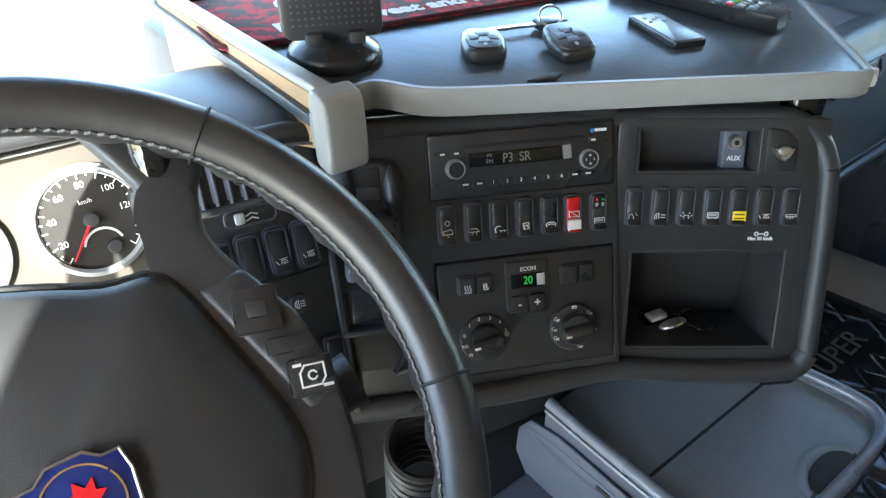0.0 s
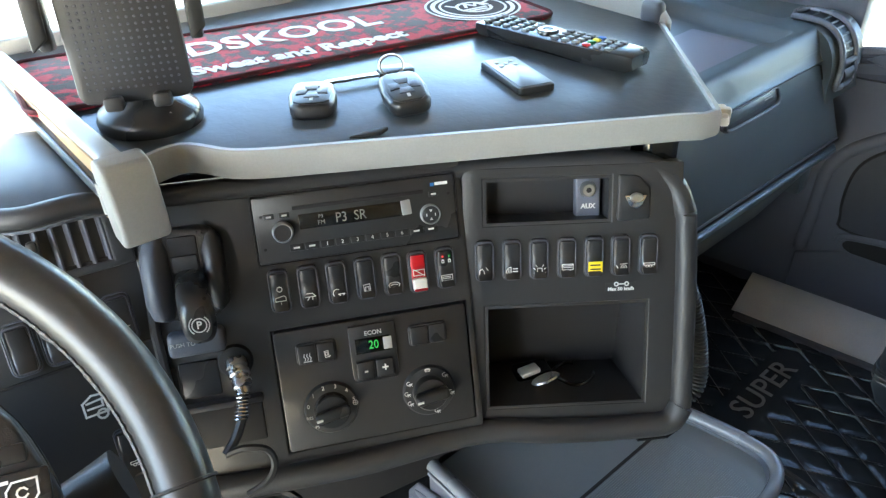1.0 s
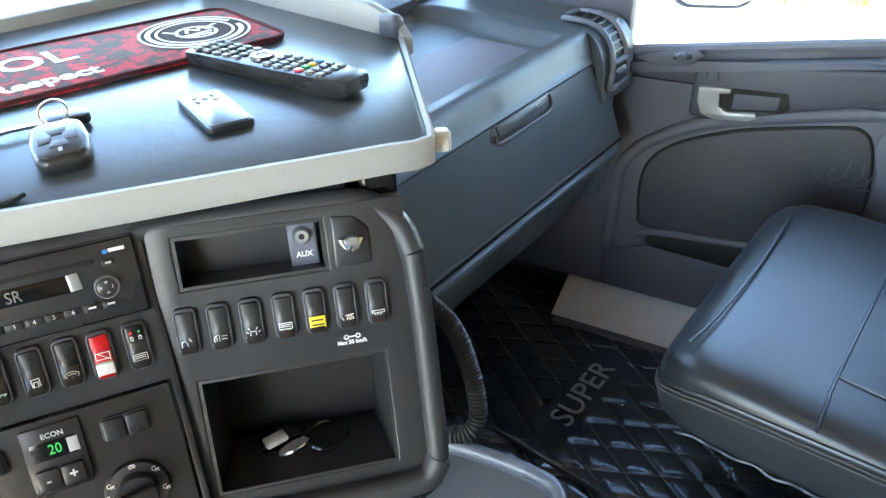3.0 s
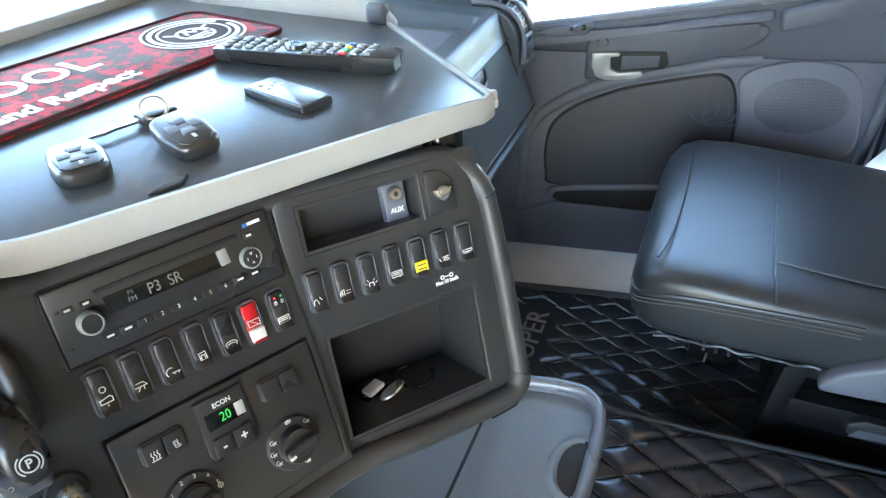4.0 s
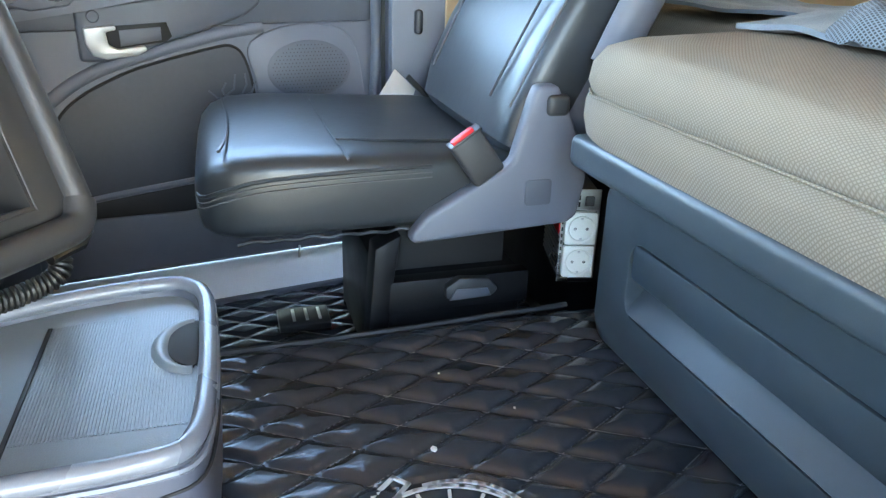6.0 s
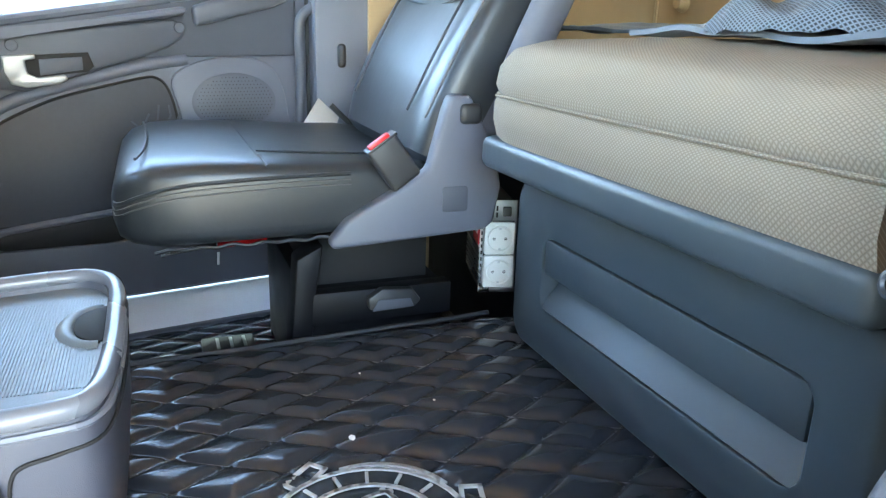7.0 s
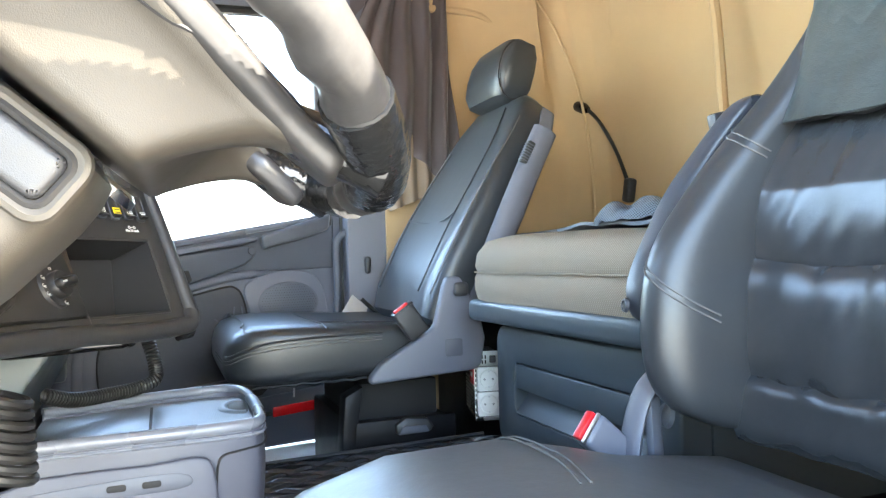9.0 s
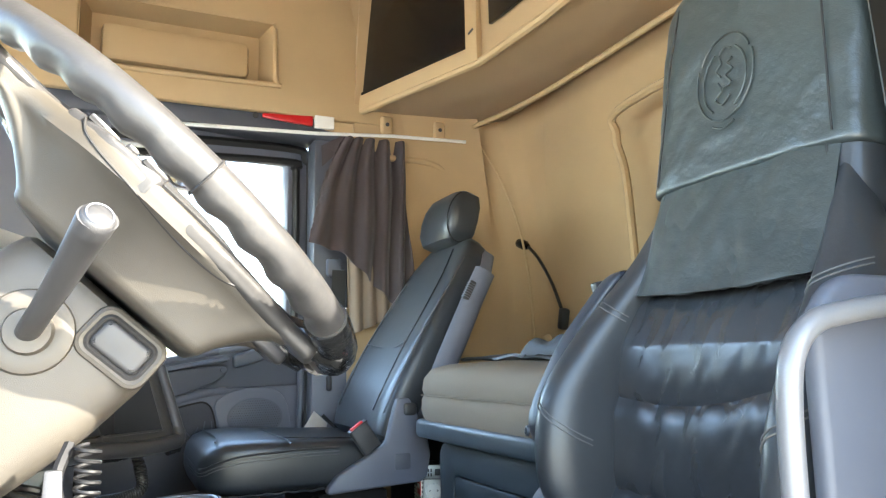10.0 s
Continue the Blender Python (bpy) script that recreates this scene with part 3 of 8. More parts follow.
part("pocket_slot", prism([(p.x, p.y) for p in smooth_path([(ua(y), z, 0) for y, z in ((0.578, 0.196), (0.560, 0.215), (0.47, 0.225), (0.366, 0.236), (0.20, 0.252), (0.19, 0.205), (0.404, 0.176), (0.54, 0.182))], 3, closed=True)], 0.004, at(DOOR, 0, 0, -0.001), 0.001), VOID, door)
part("pocket_lip", tube(smooth_path([DOOR @ Vector(p) for p in ((ua(0.590), 0.205, 0.004), (ua(0.565), 0.223, 0.006), (ua(0.38), 0.243, 0.006), (ua(0.0), 0.278, 0.006))], 5), 0.007, 8), SLATE, door)
part("pocket_front", prism([(ua(0.66), 0.062), (ua(0.66), 0.150), (ua(0.575), 0.186), (ua(0.38), 0.180), (ua(0.0), 0.215), (ua(0.0), 0.062)], 0.008, at(DOOR, 0, 0, 0), 0.005, seg=3), SLATE2, door)
# door sill: white painted step edge sloping up to the door
SILL = Matrix(((-0.983, 0, 0.184, 1.096), (-0.184, 0, -0.983, 0.214), (0, 1, 0, 0), (0, 0, 0, 1)))      # section in depth, height, pulled to the rear
m = SILL.copy()
m.translation = SILL @ Vector((0, 0, -0.53))
bm = prism([(0.095, -0.004), (0.090, 0.006), (-0.020, 0.044), (-0.07, 0.046), (-0.07, -0.004)], 0.80, m, 0.002)
structure("door_sill", bm, SILLW, "white painted door sill beside the mat", "trim")
m = SILL.copy()
m.translation = SILL @ Vector((0, 0, -0.52))
structure("sill_edge", prism([(0.112, 0.0), (0.110, 0.010), (0.094, 0.011), (0.093, 0.0)], 0.80, m, 0.003), SLATE2, "grey rubber edge along the door sill", "trim")
structure("footwell_side", prism([(1.03, 0.76), (1.085, 0.70), (1.16, 0.70), (1.16, 1.15), (1.06, 1.15), (1.01, 0.95)], 0.42, (0, 0, -0.01), 0.012, seg=3), SLATE2, "dark grey footwell side trim ahead of the door", "trim")
# reflector lamp in the door's lower edge
lamp = thing("door_lamp", DOOR @ Vector((ua(0.2), 0.14, 0.03)), "red reflector with a silver strip in the door edge", "lamp")
part("silver_strip", prism([(ua(0.285), 0.138), (ua(0.168), 0.146), (ua(0.168), 0.160), (ua(0.28), 0.150)], 0.006, at(DOOR, 0, 0, 0.010), 0.002), CHROME, lamp)
part("red_lens", prism([(ua(0.165), 0.140), (ua(-0.02), 0.150), (ua(-0.02), 0.178), (ua(0.165), 0.168)], 0.008, at(DOOR, 0, 0, 0.010), 0.003), REDLENS, lamp, "bright red lens")

# side wall behind the door: pillar trim, grab bar, seat belt
structure("pillar_trim", prism([(1.05, -0.055), (1.12, -0.055), (1.16, -0.40), (1.06, -0.40)], 0.80, (0, 0, 0), 0.008), SLATE, "slate grey pillar trim behind the passenger door", "wall")
structure("pillar_trim_upper", prism([(1.04, -0.055), (1.14, -0.055), (1.16, -0.17), (1.04, -0.17)], 0.6, (0, 0, 0.80), 0.006), SLATE2, "dark pillar trim beside the passenger window", "wall")
gb = thing("grab_bar", (1.1, -0.03, 0.4), "dark grey grab bar upright at the door's rear edge", "handle")
part("bar", tube(smooth_path([(1.11, -0.015, 0.33), (1.085, -0.02, 0.36), (1.085, -0.03, 0.5), (1.085, -0.03, 0.62), (1.085, -0.055, 0.655), (1.09, -0.09, 0.665)], 6), 0.011, 10), SLATE2, gb)
part("mount", box((0.035, 0.07, 0.05), (1.085, -0.10, 0.67), 0.012, 3), SLATE2, gb)
pn = thing("belt_height_pin", (1.05, -0.112, 0.55), "small black oblong pin on the pillar trim", "clip")
part("pin", box((0.02, 0.018, 0.05), (1.05, -0.112, 0.56), 0.008, 3), BLACK, pn)

# header above the passenger door, storage pocket above it
PLACE = UPPER
structure("door_header", span((0.995, -0.16, 1.335), (1.16, 1.2, 1.395), 0.008), SLATE2, "dark grey header trim over the passenger door", "trim")
PX = axes((0.965, 0.0, 0.0), (-1, 0, 0))      # x towards the rear
bm = holed([-1.1, -0.66, -0.10, 0.30], [1.385, 1.47, 1.68, 2.0], {(1, 1)}, 0.03, PX, bevel=0.008)
side = structure("wall_right_top", bm, TANPLASTIC, "tan moulded side panel with a storage recess above the door", "wall")
part("recess", bin_shell(0.56, 0.21, 0.10, at(PX, -0.38, 1.575, -0.002), shrink=0.9), TANPLASTIC, side)
part("recess_lip", tube(smooth_path([PX @ Vector(p) for p in ((-0.655, 1.48, 0.004), (-0.64, 1.465, 0.006), (-0.12, 1.472, 0.006), (-0.095, 1.49, 0.006), (-0.10, 1.66, 0.004))], 4), 0.009, 8), TANPLASTIC, side)
part("recess_insert", span((1.0, 0.17, 1.50), (1.04, 0.60, 1.62), 0.02), TANPLASTIC, side)

# overhead cabinet across the rear, its right end cut back at an angle
plan = [(1.04, -0.18), (0.455, -0.39), (0.155, -0.41), (-1.06, -0.41), (-1.06, -0.70), (0.9, -0.70), (1.04, -0.62)]
cab = thing("overhead_cabinet", (0.3, -0.5, 1.43), "tan overhead cabinet across the rear of the cab", "cabinet")
part("body", prism(plan, 0.5, (0, 0, 1.43), 0.012, seg=3), HEADLINER, cab)
TVM = axes((0.745, -0.286, 1.63), (-0.338, 0.941, 0))
tvw = 0.60
part("front_frame", holed([-tvw / 2, -tvw / 2 + 0.03, tvw / 2 - 0.045, tvw / 2], [-0.20, -0.155, 0.22, 0.30], {(1, 1)}, 0.02, at(TVM, 0, 0, 0.022)), TANPLASTIC, cab, "cream frame round the screen")
part("corner_lip", tube([(1.04, -0.168, 1.425), (0.455, -0.378, 1.425), (0.155, -0.40, 1.425), (-1.0, -0.40, 1.425)], 0.012, 8), TANPLASTIC, cab)
tv = thing("television", TVM @ Vector((0, -0.15, 0.01)), "black flat screen set into the overhead cabinet", "television")
part("screen", box((tvw - 0.078, 0.372, 0.012), at(TVM, -0.0075, 0.033, 0.008), 0.003), SCREEN, tv)
part("bezel", holed([-tvw / 2 + 0.032, -tvw / 2 + 0.042, tvw / 2 - 0.056, tvw / 2 - 0.047], [-0.152, -0.143, 0.21, 0.218], {(1, 1)}, 0.008, at(TVM, 0, 0, 0.019), bevel=0.001), GLOSS, tv)
T2 = axes((0.30, -0.40, 1.62), (-0.066, 0.998, 0))
t2 = thing("second_screen", T2 @ Vector((0, -0.1, 0)), "small dark screen beside the television", "television")
part("screen", box((0.20, 0.30, 0.012), at(T2, 0.0, 0.04, 0.012), 0.003), SCREEN, t2)
lb = thing("screen_label", TVM @ Vector((tvw / 2 - 0.02, -0.08, 0.02)), "tiny dark mark on the cream frame", "label")
part("bar", box((0.022, 0.007, 0.001), at(TVM, tvw / 2 - 0.022, -0.11, 0.0228, 30), 0), BLACK, lb)

# curtain rail with brackets, curtain and its lining
rail = thing("curtain_rail", (0.99, -0.2, 1.345), "thin white curtain rail with cream brackets", "rail")
part("rail", tube([(0.985, 0.45, 1.318), (0.985, -0.05, 1.338), (0.955, -0.30, 1.348), (0.94, -0.56, 1.352)], 0.006, 8), WHITEP, rail)
part("backing", prism([(1.0, 0.0), (0.96, -0.58), (1.01, -0.6), (1.05, 0)], 0.075, (0, 0, 1.35), 0.006), TANPLASTIC, rail)
for y in (-0.278, -0.466):
    b = part("bracket", box((0.022, 0.042, 0.062), (0.962 - (0.0 if y > -0.4 else 0.008), y, 1.385), 0.01, 3), TANPLASTIC, rail)
    part("bolt", lathe([(0, 0.004), (0.006, 0.003), (0.007, 0)], axes((0.951 - (0.0 if y > -0.4 else 0.008), y, 1.385), (-1, 0, 0)), 12), BLACK, b)


def drape(s, t):
    y = -0.135 - 0.215 * s + (0.125 * (1 - s) ** 1.5) * t ** 0.8 - 0.02 * t * s
    fold = (0.008 + 0.012 * s) * math.sin(s * (34 + 6 * t) + 2.6 * math.sin(t * 2.2 + s * 4)) + 0.010 * math.sin(s * 15 + t * 5) * t
    frayed = 0.006 * noise.noise(Vector((s * 60, t * 40, 1))) * (s < 0.03)
    z = 1.335 - t * (0.365 + 0.07 * s + 0.30 * max(0.0, s - 0.25) ** 1.2)
    return Vector((0.975 + fold - 0.025 * t + 0.02 * t * math.sin(t * 5 + s * 6), y + frayed, z))


cur = solo("curtain", sheet(drape, 120, 44, 0.003), CLOTHGREY, "dark brown gathered curtain with a frayed edge", "curtain")
part("lining", sheet(lambda s, t: Vector((0.995 + 0.01 * math.sin(s * 21 + t * 2), -0.15 - 0.15 * s - 0.02 * t, 0.99 - 0.30 * t * (1 - 0.2 * s))), 40, 16, 0.003), LINING, cur, "beige lining hanging below the curtain")

# belt hanging from the pillar, wall pads and screws, cable
PLACE = Matrix.Identity(4)
sb = thing("seat_belt", (1.03, -0.13, 0.9), "dark grey seat belt with its pillar anchor", "seat belt")
part("anchor", box((0.03, 0.05, 0.06), (1.03, -0.12, 0.93), 0.01), SLATE2, sb)
part("webbing", sheet(lambda s, t: Vector((1.015 + 0.015 * t, -0.155 + 0.045 * s, 0.92 - 0.16 * t)), 2, 8, 0.002), RUBBER, sb)
wp = thing("wall_stud", (0.955, -0.79, 1.19), "small tan screw cap in the rear wall", "screw", "rear wall studs")
part("cap", lathe([(0, 0.006), (0.009, 0.005), (0.012, 0)], axes((0.955, -0.79, 1.19), (-0.5, 0.86, 0)), 16), TANPLASTIC, wp)
copy_thing(wp, pose(1.02, -0.64, 1.11))
structure("wall_recess_trim", tube(smooth_path([(0.30, -0.755, 0.75), (0.30, -0.735, 1.1), (0.29, -0.70, 1.22), (0.2, -0.675, 1.28), (-0.5, -0.675, 1.28)], 6), 0.012, 8), HEADLINER, "raised rim of a padded recess in the rear wall", "trim")
structure("side_recess_trim", tube(smooth_path([(0.985, -0.26, 1.30), (0.98, -0.42, 1.30), (0.985, -0.50, 1.27), (1.01, -0.53, 1.20), (1.03, -0.53, 1.0), (1.03, -0.50, 0.9)], 6), 0.012, 8), HEADLINER, "raised rim of a padded recess in the side wall", "trim")
solo("wall_cable", tube(smooth_path([(0.955, -0.60, 1.40), (0.945, -0.645, 1.33), (0.935, -0.69, 1.25), (0.905, -0.735, 1.1), (0.875, -0.75, 0.95), (0.855, -0.755, 0.8), (0.85, -0.755, 0.62)], 6), 0.004, 6), TANPLASTIC, "thin beige cable stapled down the wall corner", "cable")
bm = tube(smooth_path([(0.96, -0.58, 1.428), (0.6, -0.64, 1.427), (0.0, -0.645, 1.427), (-0.8, -0.645, 1.427)], 4), 0.009, 6)
structure("cabinet_wall_trim", bm, TANPLASTIC, "tan trim between rear wall and overhead cabinet", "trim")
# gooseneck reading lamp
PLACE = Matrix.Translation((-0.016, -0.076, 0.030))
gl = thing("reading_lamp", (0.779, -0.75, 0.73), "black gooseneck reading lamp on the rear wall", "lamp")
part("base", box((0.03, 0.03, 0.07), pose(0.787, -0.745, 0.725, 0, -14, 0), 0.008), BLACK, gl)
part("neck", tube(smooth_path([(0.795, -0.745, 0.755), (0.836, -0.735, 0.85), (0.884, -0.715, 0.938), (0.926, -0.70, 0.985)], 8), 0.0055, 8), RUBBER, gl)
part("head", lathe([(0, 0.05), (0.010, 0.05), (0.017, 0.035), (0.017, 0.005), (0.011, -0.005), (0, -0.006)], look((0.922, -0.70, 0.982), (0.985, -0.68, 1.012)) @ pose(0, 0, -0.05), 16), GLOSS, gl)
PLACE = Matrix.Identity(4)
# scraper brush tucked over the header
PLACE = UPPER
br = thing("brush", (0.985, -0.02, 1.365), "red-handled brush with white bristles behind the header", "brush")
part("handle", prism([(-0.13, -0.006), (-0.06, -0.012), (0.03, -0.017), (0.03, 0.017), (-0.06, 0.01), (-0.13, 0.008)], 0.014, axes((0.978, 0.0, 1.372), (-1, 0, 0)), 0.004), REDP, br)
part("bristles", box((0.065, 0.042, 0.014), at(axes((0.978, 0.0, 1.372), (-1, 0, 0)), 0.068, 0, 0.007), 0.003), WHITEP, br, "off-white bristle head with printed patch")
part("hang_hole", lathe([(0, 0.002), (0.009, 0.002), (0.01, 0)], at(axes((0.985, 0.0, 1.372), (-1, 0, 0)), -0.15, 0, 0.012), 12), BLACK, br)

# ---- tunnel and mats ----
PLACE = Matrix.Identity(4)
structure("engine_tunnel", span((-0.30, RY, -0.02), (0.42, 1.16, 0.184), 0.02), RUBBER, "raised engine tunnel under the mat", "floor")


def quilt(x, y):
    """Height of the padding: pillows between two crossing sets of stitched lines."""
    p, q = (x - 0.212) / 0.0315, -(y - 0.014) / 0.054
    a, b = (q - p) / 2, (q + p) / 2
    da, db = abs(a - round(a)), abs(b - round(b))
    edge = min(da, db) * 0.054
    return 0.0095 * (1 - math.exp(-edge / 0.0055)) + 0.0030 * noise.noise(Vector((x * 14, y * 14, 3)))


def tunnel_mat(s, t):
    x, y = -0.28 + 0.715 * s, -0.26 + 0.86 * t
    bump = quilt(x, y)
    d = math.hypot((x - 0.0) / 0.13, (y - 0.12) / 0.13)
    if d < 0.84:
        bump = 0.005
    edge = 0.435 - 0.035 * max(0, (y - 0.1)) - x
    drop = 0.0 if edge > 0.02 else -0.006 * (1 - edge / 0.02)
    return Vector((x, y, 0.186 + bump + drop))


mat1 = solo("tunnel_mat", sheet(tunnel_mat, 190, 230, 0.004), MATVINYL, "black diamond-quilted vinyl mat over the engine tunnel", "mat", angle=80)
part("mat_hem", tube(smooth_path([(0.433, 0.55, 0.186), (0.425, 0.3, 0.190), (0.435, 0.05, 0.191), (0.45, -0.2, 0.192)], 6), 0.0045, 6), HEM, mat1)
part("mat_apron", sheet(lambda s, t: Vector((0.430 + 0.008 * math.sin(9 * s) + 0.02 * t, -0.26 + 0.86 * s, 0.186 - 0.185 * t)), 40, 8, 0.004), MATVINYL, mat1)
mat2 = solo("passenger_mat", sheet(lambda s, t: Vector((0.44 + 0.66 * s, -0.3 + 1.35 * t, 0.001 + (0.0045 if 0.61 < 0.44 + 0.66 * s < 0.87 and 0.50 < -0.3 + 1.35 * t < 0.585 else 0.45 * quilt(0.44 + 0.66 * s, -0.3 + 1.35 * t)))), 150, 260, 0.004), MATVINYL, "black diamond-quilted vinyl mat in the passenger footwell", "mat", angle=80)


def stitches(x0, x1, y0, y1, z0, skip=None):
    """Thread dashes along both sets of quilting lines."""
    b = bmesh.new()
    for sgn in (-1, 1):
        for k in range(-40, 41):
            for i in range(900):
                y = y0 + (y1 - y0) * i / 900
                q = -(y - 0.014) / 0.054
                p = sgn * (q - 2 * k)
                x = 0.212 + 0.0315 * p
                if not x0 < x < x1 or i % 3 == 2 or (skip and skip(x, y)):
                    continue
                d = Vector((-sgn * 0.0315 / 0.054, 1, 0)).normalized()
                s = Vector((d.y, -d.x, 0)) * 0.0007
                e = d * 0.0017
                c = Vector((x, y, z0))
                f4 = [b.verts.new(c + a) for a in (s - e, s + e, -s + e, -s - e)]
                top = b.verts.new(c + Vector((0, 0, 0.0012)))
                for j in range(4):
                    b.faces.new([f4[j], f4[(j + 1) % 4], top])
    return b


THREAD = mat("dark_grey_mat_thread", (0.10, 0.10, 0.105), 0.6, bump=0)
tagged(part("stitching", stitches(-0.27, 0.42, -0.25, 0.58, 0.1868, lambda x, y: math.hypot(x, y - 0.12) < 0.13), THREAD, mat1), kind="stuff")
tagged(part("stitching", stitches(0.45, 1.0, -0.28, 0.9, 0.0018), THREAD, mat2), kind="stuff")
sm = words("SUPER", 0.066, pose(0.742, 0.541, 0.0075, 0, 0, 1), 0.001, bold=0.0, wide=1.05)
part("lettering", sm, mat("grey_embroidery", (0.24, 0.24, 0.245), 0.8, bump=0.2), mat2, "embroidered outline lettering")
# embroidered round emblem, drawn as plain shapes
EMB = pose(0.0, 0.12, 0.1925, 0, 0, -121)
em = bmesh.new()
ring = [arc(0, 0, 0.094, k=36), arc(0, 0, 0.066, k=32), arc(-0.035, 0, 0.066, -62, 62, 16), arc(0.035, 0, 0.066, 118, 242, 16)]
horn = [[(-0.086, 0.04), (-0.10, 0.045), (-0.088, 0.085), (-0.070, 0.080), (-0.075, 0.058)], [(0.086, 0.04), (0.10, 0.045), (0.088, 0.085), (0.070, 0.080), (0.075, 0.058)], arc(0, 0.02, 0.082, 50, 130, 12)]
beast = [[(-0.012, 0.03), (0.0, 0.022), (0.012, 0.03)], [(-0.01, 0.014), (0.012, 0.016), (0.016, 0.002), (0.002, -0.004), (0.012, -0.016), (-0.004, -0.03)], [(-0.012, 0.004), (-0.004, -0.006), (-0.014, -0.018)], [(0.0, 0.012), (0.006, -0.008), (-0.008, -0.024)]]
ticks = [[(0.073 * math.cos(a), 0.073 * math.sin(a)), (0.086 * math.cos(a), 0.086 * math.sin(a))] for a in (radians(x) for x in (40, 62, 85, 108, 130, 152, 220, 245, 270, 295, 320))]
strokes(ring + horn, 0.0048, EMB, 0.002, em)
strokes(beast + ticks, 0.0034, EMB, 0.002, em)
part("emblem", em, mat("pale_grey_embroidery", (0.55, 0.55, 0.54), 0.75, grain=1500, bump=0.3), mat1, "pale grey embroidered round emblem")
for x, y, s in ((0.152, 0.098, 0.006), (0.204, -0.017, 0.0025), (0.12, 0.03, 0.002), (0.30, 0.05, 0.0025)):
    p = bmesh.new()
    bmesh.ops.create_icosphere(p, subdivisions=1, radius=s)
    p.transform(Matrix.Translation((x, y, 0.1945)) @ Matrix.Diagonal((1, 0.7, 0.25, 1)))
    solo("crumb", p, WHITEP, "small white crumb lying on the quilted mat", "crumb", "crumbs on the mat")

# ---- bunk ----
PLACE = BUNK
bunk = thing("bunk", (-0.3, -0.45, 0.44), "lower bunk with beige honeycomb fabric mattress", "bed")
part("base_rail", span((-0.265, -0.16, 0.437), (0.33, -0.113, 0.48), 0.012, seg=3), BUNKBLUE, bunk, "dark plastic front rail")
part("base", prism([(-0.26, -0.15), (0.32, -0.15), (0.32, -0.42), (1.0, -0.42), (1.0, -0.80), (-0.95, -0.80), (-0.95, -0.44), (-0.26, -0.44)], 0.036, (0, 0, 0.44), 0.006), BLACK, bunk)


secs = []
for i in range(33):
    x = -0.26 + 0.593 * i / 32
    e = max(0.0, (x - 0.24) / 0.093)
    sag = 0.004 * math.sin(x * 9)
    ring = []
    for y, z in ((-0.118, 0.478), (-0.112, 0.50), (-0.113, 0.522), (-0.119, 0.534), (-0.114, 0.545), (-0.118, 0.574), (-0.135, 0.592), (-0.17, 0.600), (-0.30, 0.606), (-0.55, 0.606), (-0.795, 0.602), (-0.80, 0.478)):
        ring.append(Vector((x, y - 0.02 * e * e * (y > -0.3), z + (sag - 0.008 * e * e) * (z > 0.55))))
    secs.append(ring)
part("mattress", loft(secs), MATTRESS, bunk)
part("mattress_end", span((-0.95, -0.80, 0.478), (-0.262, -0.44, 0.590), 0.02, seg=3), MATTRESS, bunk)
part("mattress_end", span((0.335, -0.80, 0.478), (0.98, -0.42, 0.595), 0.02, seg=3), MATTRESS, bunk)
part("mattress_piping", tube(smooth_path([(-0.26, -0.1145, 0.534), (0.24, -0.1145, 0.534), (0.29, -0.120, 0.534), (0.326, -0.134, 0.534)], 4), 0.0018, 6), MATTRESS, bunk)
# Added panel hides the tan wall behind the inverter; its black stands for shade.
part("bunk_shade_panel", span((0.335, -0.312, 0.0), (1.04, -0.300, 0.437), 0.004), INKBLACK, bunk, "near-black panel added for the shade below the bunk")
solo("duvet", sheet(lambda s, t: Vector((-0.20 + 0.95 * s + 0.012 * math.sin(t * 7 + s * 5), -0.285 - 0.145 * min(1.0, max(0.0, (s - 0.50) / 0.06)) - (0.42 - 0.145 * min(1.0, max(0.0, (s - 0.50) / 0.06))) * t + 0.012 * math.sin(s * 9), 0.619 + 0.010 * (0.5 + 0.5 * math.sin(s * 23 + 2.2 * math.sin(t * 4))) * math.sin(math.pi * min(1, t * 1.2 + 0.08)) + 0.008 * noise.noise(Vector((s * 9, t * 7, 0))))), 110, 50, 0.006), DUVET, "rumpled slate blue duvet spread on the bunk", "duvet")


def bundle(s, t):
    a, r = 2 * math.pi * s, math.sin(math.pi * 0.5 * min(1.0, t * 1.05))
    x = 0.0 + (0.135 + 0.020 * math.sin(3 * a)) * r * math.cos(a)
    y = -0.345 + (0.095 + 0.012 * math.sin(2 * a + 1)) * r * math.sin(a)
    h = math.cos(math.pi * 0.5 * min(1.0, t * 1.05)) ** 0.7
    return Vector((x, y, 0.619 + 0.038 * h + 0.008 * h * math.sin(x * 55 + 14 * y + 2 * math.sin(y * 40)) * (0.3 + r) + 0.006 * noise.noise(Vector((x * 40, y * 40, 2)))))


solo("mesh_bag", sheet(bundle, 120, 34, 0.003), MESHCLOTH, "crumpled dark mesh cloth lying on the bunk", "bag")
wd = thing("wall_dome", (0.749, -0.70, 0.674), "beige round knob on the rear wall above the bunk", "knob")
part("knob", lathe([(0, 0.02), (0.012, 0.018), (0.018, 0.006), (0.02, 0)], axes((0.749, -0.745, 0.674), (0, 1, 0)), 18), TANPLASTIC, wd)
# storage front under the bunk with a long pull
sf = thing("storage_box", (0.0, -0.2, 0.19), "dark slate storage box front with a long grip under the bunk", "storage box")
SFM = axes((0.0, -0.172, 0.0), (0, 1, 0))     # x runs to the driver's side
bm = ring_plate(rounded(0.570, 0.234, 0.034, 6, -0.040, 0.309), rounded(0.437, 0.100, 0.022, 6, -0.030, 0.308), 0.05, SFM)
part("front", bm, BUNKBLUE, sf)
